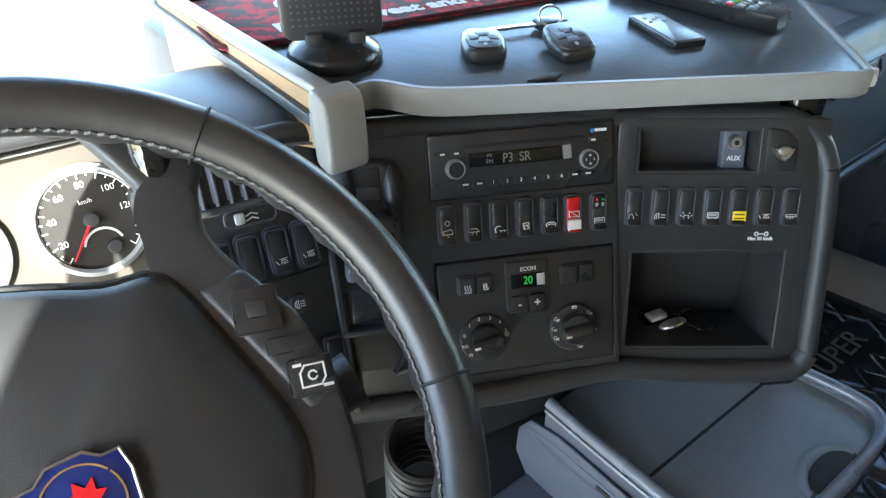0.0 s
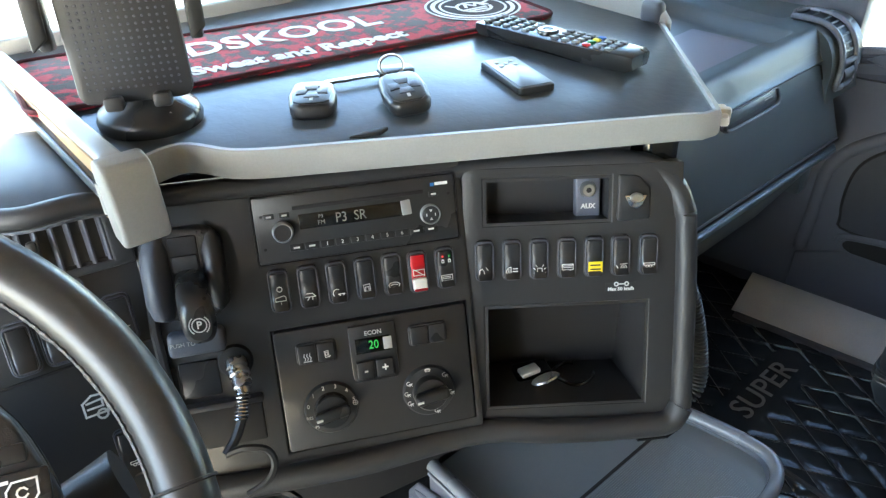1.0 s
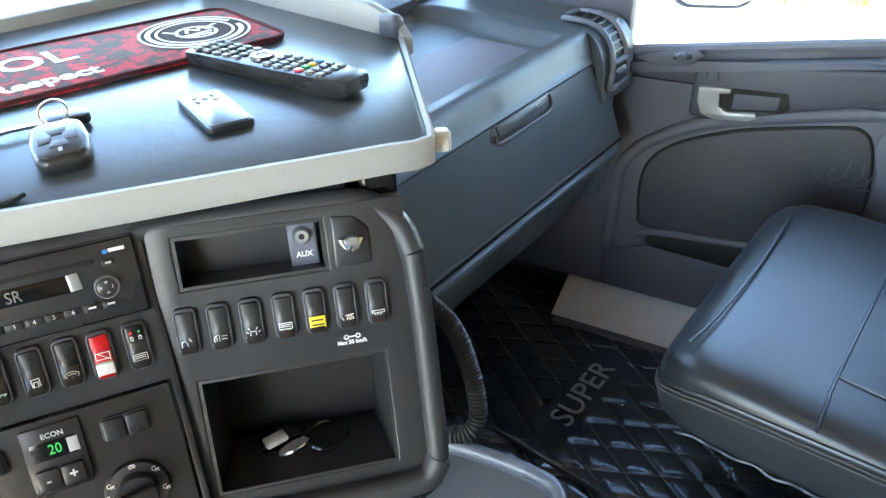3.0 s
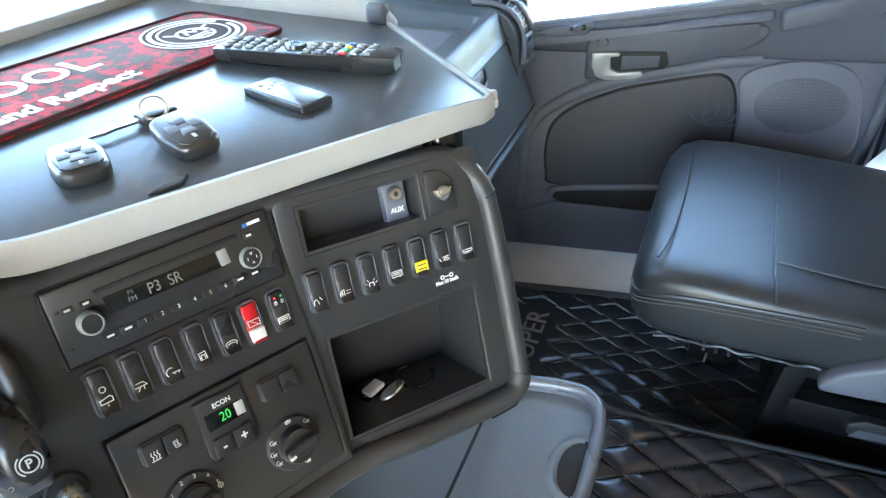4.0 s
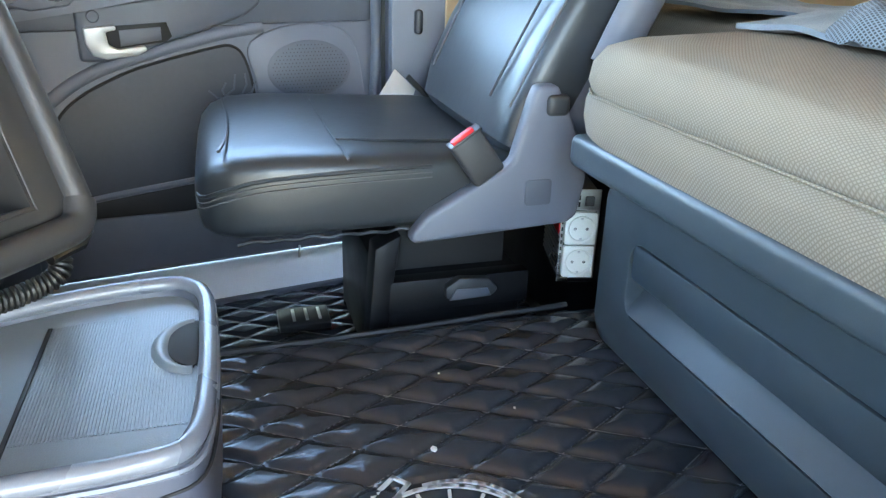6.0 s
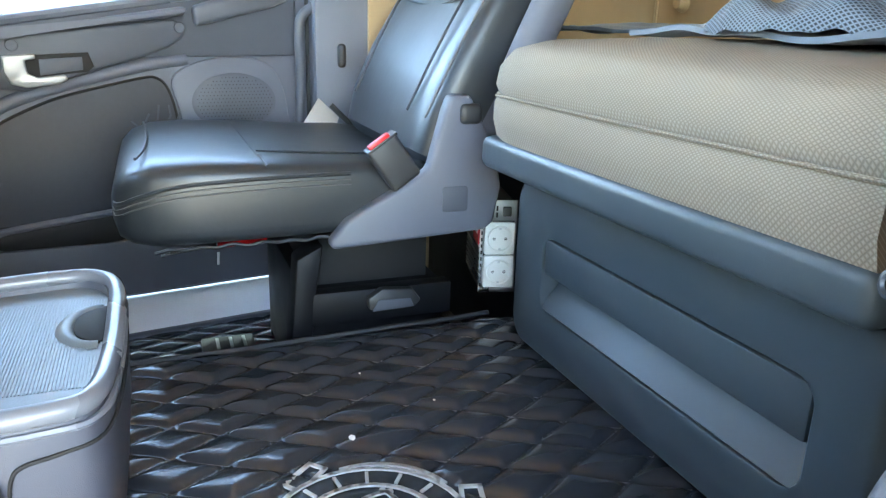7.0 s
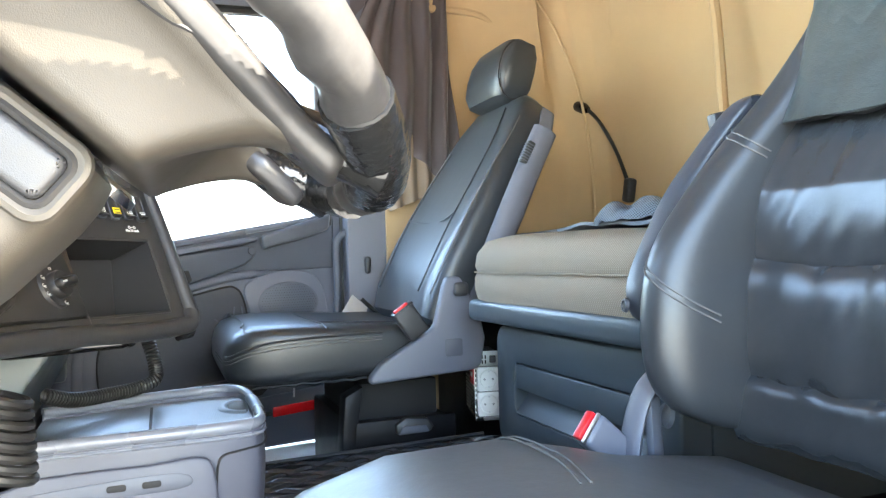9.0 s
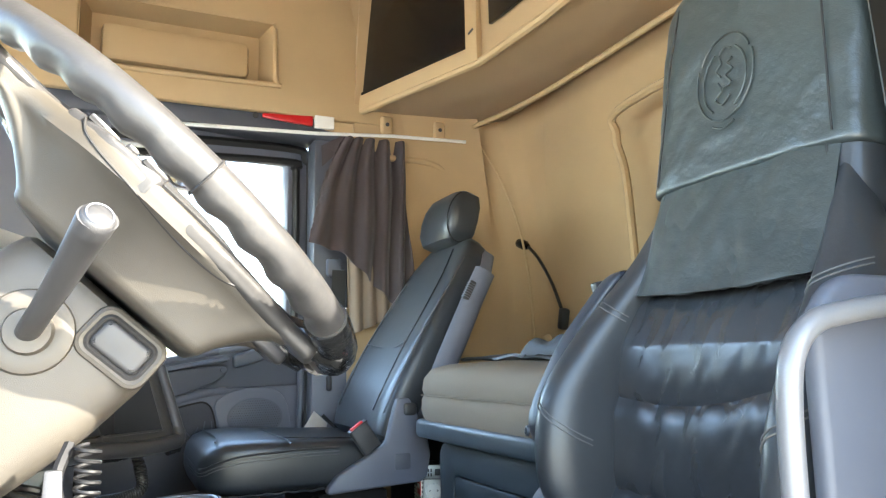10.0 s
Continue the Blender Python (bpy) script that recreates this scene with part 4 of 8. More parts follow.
bm = prism([(-0.246, 0.004), (0.186, 0.0), (0.186, 0.052), (-0.246, 0.052)], 0.010, at(SFM, 0, 0.304, -0.012), 0.004)
part("grip_panel", bm, BUNKBLUE, sf)
bm = sheet(lambda s, t: SFM @ Vector((-0.247 + 0.434 * s, 0.259 + 0.052 * t, -0.003 - 0.034 * math.sin(t * math.pi * 0.5))), 12, 14, 0.003)
part("grip_channel", bm, BUNKBLUE, sf)
part("box", span((-0.245, -0.70, 0.192), (0.28, -0.225, 0.42), 0.01), BUNKBLUE, sf)

# ---- centre console ----
PLACE = DASH
PA = axes((-0.191, 0.634, 0.716), (-0.377, -0.867, 0.327))    # radio and climate face
PB = axes((0.083, 0.440, 0.585), (-0.551, -0.787, 0.278))     # storage face

con = thing("centre_console", (0.0, 0.55, 0.45), "black plastic centre console turned towards the driver", "console")
# left face with openings for radio and climate panel
part("left_face", holed([-0.105, -0.012, -0.004, 0.1795, 0.1855], [-0.252, -0.242, -0.122, -0.0615, 0.002, 0.014], {(2, 1), (2, 3)}, 0.03, PA), PANEL, con)
part("right_face", holed([-0.152, -0.133, -0.0115, 0.027, 0.056], [-0.118, -0.104, 0.005, 0.084, 0.129, 0.139], {(1, 1), (2, 1), (1, 3)}, 0.03, PB), PANEL, con)
cub = part("upper_cubby", bin_shell(0.1215, 0.045, 0.12, at(PB, -0.07225, 0.1065, -0.001), shrink=0.98), PANEL, con)
ribs = bmesh.new()
for i in range(26):
    span((-0.131 + 0.0046 * i, 0.0845, -0.115), (-0.1287 + 0.0046 * i, 0.0868, -0.003), 0, ribs)
ribs.transform(PB)
part("rubber_ribs", ribs, SLATE, cub)
bn = part("storage_bin", bin_shell(0.160, 0.109, 0.13, at(PB, -0.053, -0.0495, -0.001), shrink=0.9), PANEL, con)
part("bin_edge", tube([PB @ Vector((-0.03, y, -0.118)) for y in (-0.09, -0.045, 0.0)], 0.0025, 6), SLATE2, bn)
# socket plate and lock
ax = part("socket_plate", prism(rounded(0.024, 0.044, 0.003, 3), 0.012, at(PB, -0.0300, 0.1065, -0.03), 0.002), SLATE, con, "grey socket plate")
part("socket_ring", lathe([(0.0022, 0.006), (0.0055, 0.006), (0.0075, 0.003), (0.008, 0)], at(PB, -0.0305, 0.113, -0.018), 20), METAL, ax)
part("socket_hole", lathe([(0, 0.0062), (0.0026, 0.0062)], at(PB, -0.0305, 0.113, -0.018), 12), VOID, ax)
part("lettering", words("AUX", 0.0066, at(PB, -0.0300, 0.0965, -0.0175), bold=0.0002), WHITE, ax)
lk = part("lock_plate", prism([(-0.016, -0.022), (0.016, -0.021), (0.016, 0.010), (0.004, 0.021), (-0.015, 0.023)], 0.006, at(PB, 0.009, 0.1065, -0.003), 0.003), SMOOTH, con)
part("lock_body", prism([(-0.011, 0.004), (0.011, 0.004), (0.006, -0.006), (0, -0.010), (-0.006, -0.006)], 0.006, at(PB, 0.0088, 0.1065, 0.003), 0.0015), CHROME, lk)
part("lock_barrel", lathe([(0, 0.004), (0.004, 0.004), (0.0055, 0.002), (0.0055, 0)], at(PB, 0.0088, 0.1085, 0.009) @ Matrix.Diagonal((1.1, 0.8, 1, 1)), 16), METAL, lk)
sg = part("speed_sticker", box((0.030, 0.0085, 0.0004), at(PB, -0.001, 0.0195, 0.0005), 0), PANEL, con)
part("lettering", words("Max 50 km/h", 0.0048, at(PB, -0.001, 0.0175, 0.0008), bold=0.0002), WHITE, sg)
part("link_sign", strokes([arc(-0.0055, 0.0225, 0.0018, k=8), arc(0.0045, 0.0225, 0.0018, k=8), [(-0.003, 0.0225), (0.002, 0.0225)]], 0.0011, at(PB, 0, 0, 0.0008)), WHITE, sg)
# rounded outer bezel along bottom and right
bz = [PA @ Vector((-0.11, -0.262, 0.0)), PA @ Vector((0.05, -0.264, 0.004)), PB @ Vector((-0.145, -0.125, 0.006)), PB @ Vector((-0.06, -0.129, 0.004)),
      PB @ Vector((0.025, -0.128, 0.004)), PB @ Vector((0.052, -0.124, 0.003)), PB @ Vector((0.063, -0.108, 0.002)), PB @ Vector((0.0625, 0.02, 0.0)), PB @ Vector((0.060, 0.088, -0.002)),
      PB @ Vector((0.052, 0.112, -0.008)), PB @ Vector((0.033, 0.131, -0.011)), PB @ Vector((0.0, 0.1385, -0.012)), PB @ Vector((-0.08, 0.1385, -0.012)), PB @ Vector((-0.16, 0.137, -0.010)), PA @ Vector((0.08, 0.008, -0.008)), PA @ Vector((-0.10, 0.010, -0.008))]
part("bezel", tube(smooth_path(bz[:7], 6), 0.0125, 12), BLACK, con)
part("side_bezel", tube(smooth_path(bz[6:9], 5), 0.0105, 12), BLACK, con)
part("top_bezel", tube(smooth_path(bz[8:], 6), 0.0115, 12), BLACK, con)
part("hinge_pin", tube([PB @ Vector((0.02, -0.142, 0.0)), PB @ Vector((0.05, -0.140, 0.0)), PB @ Vector((0.063, -0.132, -0.003))], 0.005, 8), GLOSS, con)
part("body", prism([(-0.31, 0.70), (-0.20, 0.67), (-0.02, 0.59), (0.135, 0.475), (0.20, 0.56), (0.24, 0.9), (-0.31, 0.95)], 0.245, (0, 0, 0.465), 0.01), BLACK, con)
part("upper_pad", prism([(-0.30, 0.70), (-0.20, 0.665), (-0.03, 0.59), (0.125, 0.48), (0.17, 0.54), (0.2, 0.9), (-0.30, 0.95)], 0.026, (0, 0, 0.706), 0.008, seg=3), BLACK, con)
part("rear_body", span((-0.31, 0.88, 0.0), (0.27, 1.11, 0.735), 0.01), BLACK, con)
# Block under the console, its near-black colour standing for the shade there.
part("lower_shade_block", prism([(-0.31, 0.72), (0.16, 0.66), (0.2, 0.9), (-0.31, 0.9)], 0.28, (0, 0, 0.19), 0.01), VOID, con)
part("side_post", prism([(0.135, 0.47), (0.165, 0.455), (0.20, 0.60), (0.19, 0.7), (0.15, 0.6)], 0.30, (0, 0, 0.44), 0.006), GLOSS, con)
PLACE = Matrix.Identity(4)
side_tab = thing("white_tab", (0.255, 0.49, 0.76), "small off-white plastic tab under the table corner", "clip")
part("tab", box((0.034, 0.014, 0.011), pose(0.264, 0.492, 0.766, 0, 0, 38), 0.003), WHITEP, side_tab)
part("catch", box((0.009, 0.018, 0.020), pose(0.262, 0.490, 0.766, 0, 0, 38), 0.003), WHITEP, side_tab)
PLACE = DASH

# rocker switches
s_ = 0.0045
ICONS = {
    "none": [],
    "lights": [[(-1, -1.2), (1, -1.2)], arc(0, -1.2, 0.5, 0, 180, 6), [(-0.9, -0.5), (-0.6, -0.7)], [(0.9, -0.5), (0.6, -0.7)], [(0, 0), (0, -0.4)], [(-0.9, 0.9), (0.6, 1.2), (0.9, 0.9), (0.9, 0.3), (-0.9, 0.3), (-0.9, 0.9)], arc(0, 2.4, 0.45, k=8)],
    "spot": [[(-0.9, 0.3), (0.9, 0.3), (0.4, 0.9), (-0.6, 0.9)], [(-0.2, 0.2), (-0.9, -0.8), (0.2, -1), (0.4, 0.2)]],
    "moon": [arc(-0.3, 0.2, 0.7, 60, 300, 8), [(-0.1, 0), (1.1, 0)], arc(0.5, 0, 0.4, 180, 360, 6), [(0.2, -0.6), (0.1, -0.9)], [(0.8, -0.6), (0.9, -0.9)]],
    "seat": [[(-0.6, 0.9), (0.5, 1.0), (0.6, -0.8), (-0.4, -0.9), (-0.6, 0.9)], [(-0.3, 0.5), (0.3, 0.5), (0.3, -0.3), (-0.3, -0.3), (-0.3, 0.5)], [(0.7, -0.9), (1.0, -0.5)]],
    "screen": [[(-1, 0.2), (-0.6, 0.5), (0, 0.6), (0.6, 0.5), (1, 0.2), (0.7, -0.5), (0, -0.3), (-0.7, -0.5), (-1, 0.2)], [(-0.6, 0.1), (0, 0.25), (0.6, 0.1)]],
    "truck": [[(-1, -0.5), (-1, 0.4), (-0.5, 0.7), (-0.2, 0.2), (-0.1, -0.5)], [(-1, -0.5), (1, -0.5)], arc(-0.5, -0.8, 0.3, k=8), arc(0.5, -0.8, 0.3, k=8), [(0.2, 0.9), (0.5, 0.4)]],
    "lamp": [arc(-0.3, 0, 0.8, 90, 270, 8), [(-0.3, 0.8), (-0.3, -0.8)], [(0.1, 0.5), (0.9, 0.5)], [(0.1, 0), (0.9, 0)], [(0.1, -0.5), (0.9, -0.5)], [(-0.7, 0.4), (-0.7, -0.4)]],
    "beacon": [[(-0.5, -0.8), (-0.4, 0.4), (0.4, 0.4), (0.5, -0.8), (-0.5, -0.8)], [(-0.8, 0.2), (-1.1, 0.4)], [(0.8, 0.2), (1.1, 0.4)], [(-0.5, 0.7), (-0.7, 1.0)], [(0.5, 0.7), (0.7, 1.0)], [(-0.75, -0.4), (-1.1, -0.5)], [(0.75, -0.4), (1.1, -0.5)]],
    "trailer": [[(-1, 0.9), (1, 0.9), (1, -0.1), (-1, -0.1), (-1, 0.9)], [(-0.8, 0.6), (0.7, 0.6)], [(-0.8, 0.3), (0.7, 0.3)], arc(0.5, -0.6, 0.35, k=8), [(-0.7, -0.1), (-0.7, -0.9)]],
    "axle": [arc(0.4, -0.2, 0.55, k=10), arc(0.4, -0.2, 0.2, k=6), [(-1, 0.3), (-0.6, -0.4), (-0.1, -0.8)], [(-0.3, 0.5), (1, 0.6)]],
    "tail": [[(-1, 0.5), (1, 0.5), (1, 0.1), (-1, 0.1), (-1, 0.5)], arc(-0.4, -0.1, 0.25, k=6), arc(0.2, -0.1, 0.25, k=6), [(0.7, -0.3), (0.8, -0.9)]],
    "hazard": [[(-1.0, 0.5), (1, 0.5), (1, -0.5), (-1, -0.5), (-1, 0.5)], [(-1, 0.7), (1, -0.7)]],
    "fan": [arc(0, 0, 0.8, k=10), [(-0.5, 0), (0.5, 0)], [(0, -0.5), (0, 0.5)]],
}


def icon(name, m, k, w, parent, material=None):
    if ICONS[name]:
        part("symbol", strokes([[(x * k, y * k) for x, y in l] for l in ICONS[name]], w, m), material or WHITE, parent)


def rocker(face, u, v, sym, parent, w=0.0185, h=0.040, material=None, iv=-0.010, tilt=1.0, cap=None):
    """A rocker switch: a surround and a curved key with its symbol."""
    sw = part("rocker_switch", prism(rounded(w, h, 0.005, 4), 0.0045, at(face, u, v, -0.0005), 0.0012), BLACK, parent)
    b = bmesh.new()
    rings = []
    for i in range(9):
        t = i / 8
        y = (t - 0.5) * (h - 0.007)
        z = 0.0045 + 0.005 * (abs(t - 0.55) * 1.7) ** 1.6 + (0.003 if t < 0.12 else 0)
        hw = (w - 0.005) / 2 * (1 - 0.10 * (abs(t - 0.5) * 2) ** 4)
        rings.append([Vector((-hw, y, 0)), Vector((-hw, y, z - 0.001)), Vector((-hw + 0.0015, y, z)), Vector((hw - 0.0015, y, z)), Vector((hw, y, z - 0.001)), Vector((hw, y, 0))])
    loft(rings, b, m=at(face, u, v, 0.0))
    key = part("key", b, material or SMOOTH, sw)
    # Thin paler tube draws the highlight on the key's rounded border.
    part("key_highlight", tube([at(face, u, v, 0.0042) @ Vector((x, y, 0)) for x, y in rounded(w - 0.002, h - 0.003, 0.0045, 3)], 0.0007, 5, closed=True), SLATE2, sw)
    icon(sym, at(face, u, v + iv, 0.0068), s_ * 1.15, 0.0006, sw)
    if cap:
        part("cap", box((w - 0.005, 0.012, 0.006), at(face, u, v - 0.011, 0.007), 0.002), cap, sw)
    return sw


us = [0.0097, 0.0357, 0.0612, 0.0872, 0.1123, 0.1364, 0.1625]
for u, sym in zip(us[:5], ("lights", "spot", "moon", "seat", "screen")):
    rocker(PA, u, -0.0850, sym, con)
red = rocker(PA, us[5], -0.0865, "hazard", con, material=REDP, iv=0.0, cap=WHITEP)
ct = rocker(PA, us[6], -0.0865, "trailer", con, iv=-0.011)
for du, ledm in ((-0.0028, REDLED), (0.0035, GREENLED)):
    part("indicator", box((0.0016, 0.0016, 0.0012), at(PA, us[6] + du, -0.0745, 0.0085), 0.0003), ledm, ct)
    part("padlock_sign", strokes([[(-0.001, -0.001), (0.001, -0.001), (0.001, 0.001), (-0.001, 0.001), (-0.001, -0.001)], arc(0, 0.001, 0.0008, 0, 180, 5)], 0.0006, at(PA, us[6] + du, -0.0795, 0.0075)), WHITE, ct)
vs = [-0.1326, -0.1066, -0.0808, -0.0542, -0.0283, -0.0025, 0.0241]
for u, sym in zip(vs, ("truck", "lamp", "beacon", "trailer", "none", "axle", "tail")):
    sw = rocker(PB, u, 0.0515, sym, con)
    if sym == "none":
        part("yellow_label", box((0.0135, 0.0105, 0.001), at(PB, u + 0.0005, 0.0425, 0.0075), 0.0003), YELLOWP, sw, "yellow label with two dark lines of print")
        part("print_bars", strokes([[(-0.0045, 0.002), (0.004, 0.002)], [(-0.0045, -0.002), (0.0045, -0.002)]], 0.0012, at(PB, u + 0.0005, 0.0425, 0.008)), BLACK, sw)

# radio
RM = at(PA, 0.0875, -0.0295, 0.0)
rad = thing("radio", RM.translation, "black single-height car radio with grey display and small keys", "radio")
part("face", prism(rounded(0.1822, 0.0605, 0.002, 2), 0.012, at(RM, 0, 0, -0.008), 0.0015), SMOOTH, rad)
part("gap_line", tube([RM @ Vector((x, y, 0.0015)) for x, y in rounded(0.1848, 0.063, 0.003, 3)], 0.0011, 5, closed=True), VOID, rad)
part("chassis", box((0.176, 0.052, 0.08), at(RM, 0, 0, -0.05), 0.002), BLACK, rad)
part("disc_slot", box((0.118, 0.0035, 0.002), at(RM, 0.002, 0.0168, 0.0038), 0.0005), VOID, rad)
disp = part("display", box((0.098, 0.0135, 0.001), at(RM, -0.0035, 0.004, 0.0042), 0.0003), SCREEN, rad)
part("digits", words("FM", 0.0055, at(RM, -0.033, 0.0015, 0.005)), DISPLAY, disp)
part("digits", words("P3", 0.0045, at(RM, -0.033, 0.0070, 0.005)), DISPLAY, disp)
part("digits", words("P3  SR", 0.0125, at(RM, -0.0065, 0.0035, 0.005), wide=0.85), mat("lit_lcd", (0.22, 0.22, 0.20), 0.4, bump=0), disp)
part("release_key", box((0.009, 0.0135, 0.0025), at(RM, 0.044, 0.0045, 0.0045, 4), 0.001), SILVER, rad)
kb = part("volume_knob", lathe([(0, 0.011), (0.0078, 0.011), (0.0085, 0.010), (0.0092, 0.0), (0.0092, -0.002)], at(RM, -0.0675, -0.002, 0.004), 32), SMOOTH, rad)
part("knob_ring", lathe([(0.0072, 0.0112), (0.0078, 0.0122), (0.0088, 0.0112), (0.0095, 0.004)], at(RM, -0.0675, -0.002, 0.004), 32), SILVER, kb)
kp = part("cross_key", lathe([(0, 0.005), (0.006, 0.0052), (0.0082, 0.004), (0.0085, 0)], at(RM, 0.0655, -0.0045, 0.004), 32), SMOOTH, rad)
part("key_ring", lathe([(0.0078, 0.0045), (0.0084, 0.0056), (0.0092, 0.0045), (0.0094, 0)], at(RM, 0.0655, -0.0045, 0.004), 32), SILVER, kp)
part("key_marks", strokes([[(0, 0.003), (0.001, 0.0045), (-0.001, 0.0045), (0, 0.003)], [(0, -0.003), (0.001, -0.0045), (-0.001, -0.0045), (0, -0.003)], [(0.004, 0.001), (0.004, -0.001)], [(-0.004, 0.001), (-0.004, -0.001)]], 0.0006, at(RM, 0.0655, -0.0045, 0.0092)), WHITE, kp)
for i in range(10):
    k = part("preset_key", box((0.0122, 0.0062, 0.002), at(RM, -0.0575 + 0.0136 * i, -0.0182 - 0.00002 * i, 0.004), 0.0006), SMOOTH, rad)
    if 2 <= i <= 7:
        part("number", words(str(i - 1), 0.0048, at(RM, -0.0575 + 0.0136 * i, -0.0182, 0.0051)), WHITE, k)
    else:
        part("print_bar", box((0.0055, 0.0016, 0.0002), at(RM, -0.0575 + 0.0136 * i, -0.0182, 0.0051), 0), WHITE, k)
for u, w in ((-0.078, 0.009), (-0.0645, 0.009), (0.0705, 0.009)):
    k = part("small_key", box((w, 0.0048, 0.002), at(RM, u, 0.0118 if u < 0 else 0.0135, 0.004), 0.0006), SMOOTH, rad)
    part("print_bar", box((w * 0.5, 0.0017, 0.0002), at(RM, u, 0.0118 if u < 0 else 0.0135, 0.0051), 0), WHITE, k)
for u, v in ((-0.0845, 0.0125), (-0.0845, -0.0165), (0.0845, 0.0125), (0.0835, -0.0185)):
    part("removal_hole", lathe([(0, 0.0), (0.0014, 0.0)], at(RM, u, v, 0.0044), 8), VOID, rad)
part("maker_mark", box((0.012, 0.0028, 0.0003), at(RM, 0.0785, 0.0225, 0.0042), 0), WHITE, rad)
part("maker_sign", box((0.0035, 0.0032, 0.0003), at(RM, 0.070, 0.0222, 0.0042), 0), mat("blue_print", (0.02, 0.16, 0.5), 0.5, bump=0), rad)

# climate panel
CM = at(PA, 0.0875, -0.182, 0.0)
cl = thing("climate_panel", CM.translation, "black climate panel with two rotary knobs and green 20", "control panel")
part("plate", prism(rounded(0.180, 0.117, 0.003, 3), 0.01, at(CM, 0, 0, -0.007), 0.0015), PANEL, cl)
part("back", box((0.176, 0.112, 0.04), at(CM, 0, 0, -0.028), 0.002), BLACK, cl)
NUMS = ["PS", "RES", "0", "1", "2", "3", "4", "5"]
for n_, (u, v) in enumerate(((-0.0468, -0.0205), (0.0465, -0.0215))):
    kn = part("rotary_knob", lathe([(0, 0.004), (0.016, 0.004), (0.0235, 0.0035), (0.0255, 0.0), (0.0255, -0.001)], at(CM, u, v, 0.003), 40), BLACK, cl)
    part("shoulder", lathe([(0.0165, 0.004), (0.0165, 0.011), (0.015, 0.0135), (0.0, 0.014)], at(CM, u, v, 0.003), 32), SMOOTH, kn)
    part("grip", box((0.033, 0.0115, 0.012), at(CM, u, v, 0.020, 12 if n_ == 0 else 8), 0.004, 3), SMOOTH, kn)
    part("pointer", box((0.006, 0.0022, 0.002), at(CM, u - 0.0125, v - 0.0022, 0.0262, 8), 0.0005), WHITE, kn)
    if n_ == 0:
        for i, s in enumerate(NUMS):
            a = radians(225 - 30 * i)
            part("number", words(s, 0.0055 if len(s) == 1 else 0.004, at(CM, u + 0.0218 * math.cos(a), v + 0.0218 * math.sin(a), 0.0075)), WHITE, kn)
        icon("fan", at(CM, u + 0.0222, v + 0.002, 0.0072), 0.0028, 0.0007, kn)
    else:
        for a in (90, 40, -12, -75, 150, 178, 205):
            icon("moon" if a not in (90,) else "screen", at(CM, u + 0.0215 * math.cos(radians(a)), v + 0.0215 * math.sin(radians(a)), 0.0072), 0.0026, 0.0006, kn, WHITE)
for u0, sy in ((-0.0535, "seat"), (0.051, "")):
    bk = part("button_block", prism(rounded(0.037, 0.0205, 0.004, 3), 0.004, at(CM, u0, 0.0355, 0.0025), 0.001), BLACK, cl)
    for du, ic in ((-0.0087, "fan"), (0.0087, "seat")):
        kk = part("button", box((0.0165, 0.018, 0.004), at(CM, u0 + du, 0.0355, 0.007), 0.002), SMOOTH, bk)
        if sy:
            if ic == "fan":
                part("symbol", strokes([[(x, -0.003), (x + 0.0008, -0.001), (x - 0.0006, 0.001), (x, 0.003)] for x in (-0.0025, 0, 0.0025)] + [[(-0.0035, -0.0042), (0.0035, -0.0042)]], 0.0007, at(CM, u0 + du, 0.0335, 0.0092)), WHITE, bk)
            else:
                icon("seat", at(CM, u0 + du, 0.0335, 0.0092), 0.0032, 0.0006, bk)
ec = part("temperature_unit", prism([(-0.021, -0.028), (0.0195, -0.028), (0.0215, -0.024), (0.0215, 0.0265), (-0.0215, 0.0265), (-0.0215, -0.018)], 0.005, at(CM, -0.0015, 0.0275, 0.0025), 0.001), SMOOTH, cl)
part("lettering", words("ECON", 0.0058, at(CM, -0.0005, 0.0462, 0.0078), bold=0.0001), WHITE, ec)
part("window", box((0.032, 0.0145, 0.0008), at(CM, -0.002, 0.0345, 0.0077), 0.0002), SCREEN, ec)
part("digits", words("20", 0.0115, at(CM, -0.001, 0.0345, 0.0083), wide=0.85), GREENLED, ec, "green lit digits")
# Glare on the display window, drawn as a small grey plate.
part("glare_corner", box((0.008, 0.012, 0.0006), at(CM, 0.012, 0.0345, 0.0083), 0.0002), GREYPRINT, ec)
for du, s in ((-0.0095, "-"), (0.0085, "+")):
    kk = part("temperature_key", box((0.0168, 0.0175, 0.004), at(CM, -0.0015 + du, 0.0115, 0.009), 0.002), SMOOTH, ec)
    part("sign", words(s, 0.011, at(CM, -0.0015 + du, 0.0118, 0.0114), bold=0.0003), WHITE, ec)

PLACE = DASH @ PA @ Matrix.Translation((-0.008, -0.007, 0.0)) @ PA.inverted()
# parking brake valve in the left column
pb = thing("parking_brake", PA @ Vector((-0.05, -0.06, 0.02)), "black parking brake lever in its moulded housing", "lever")
part("housing", prism(rounded(0.068, 0.080, 0.020, 6), 0.022, at(PA, -0.058, -0.0485, -0.004), 0.008, seg=3), BLACK, pb, "")
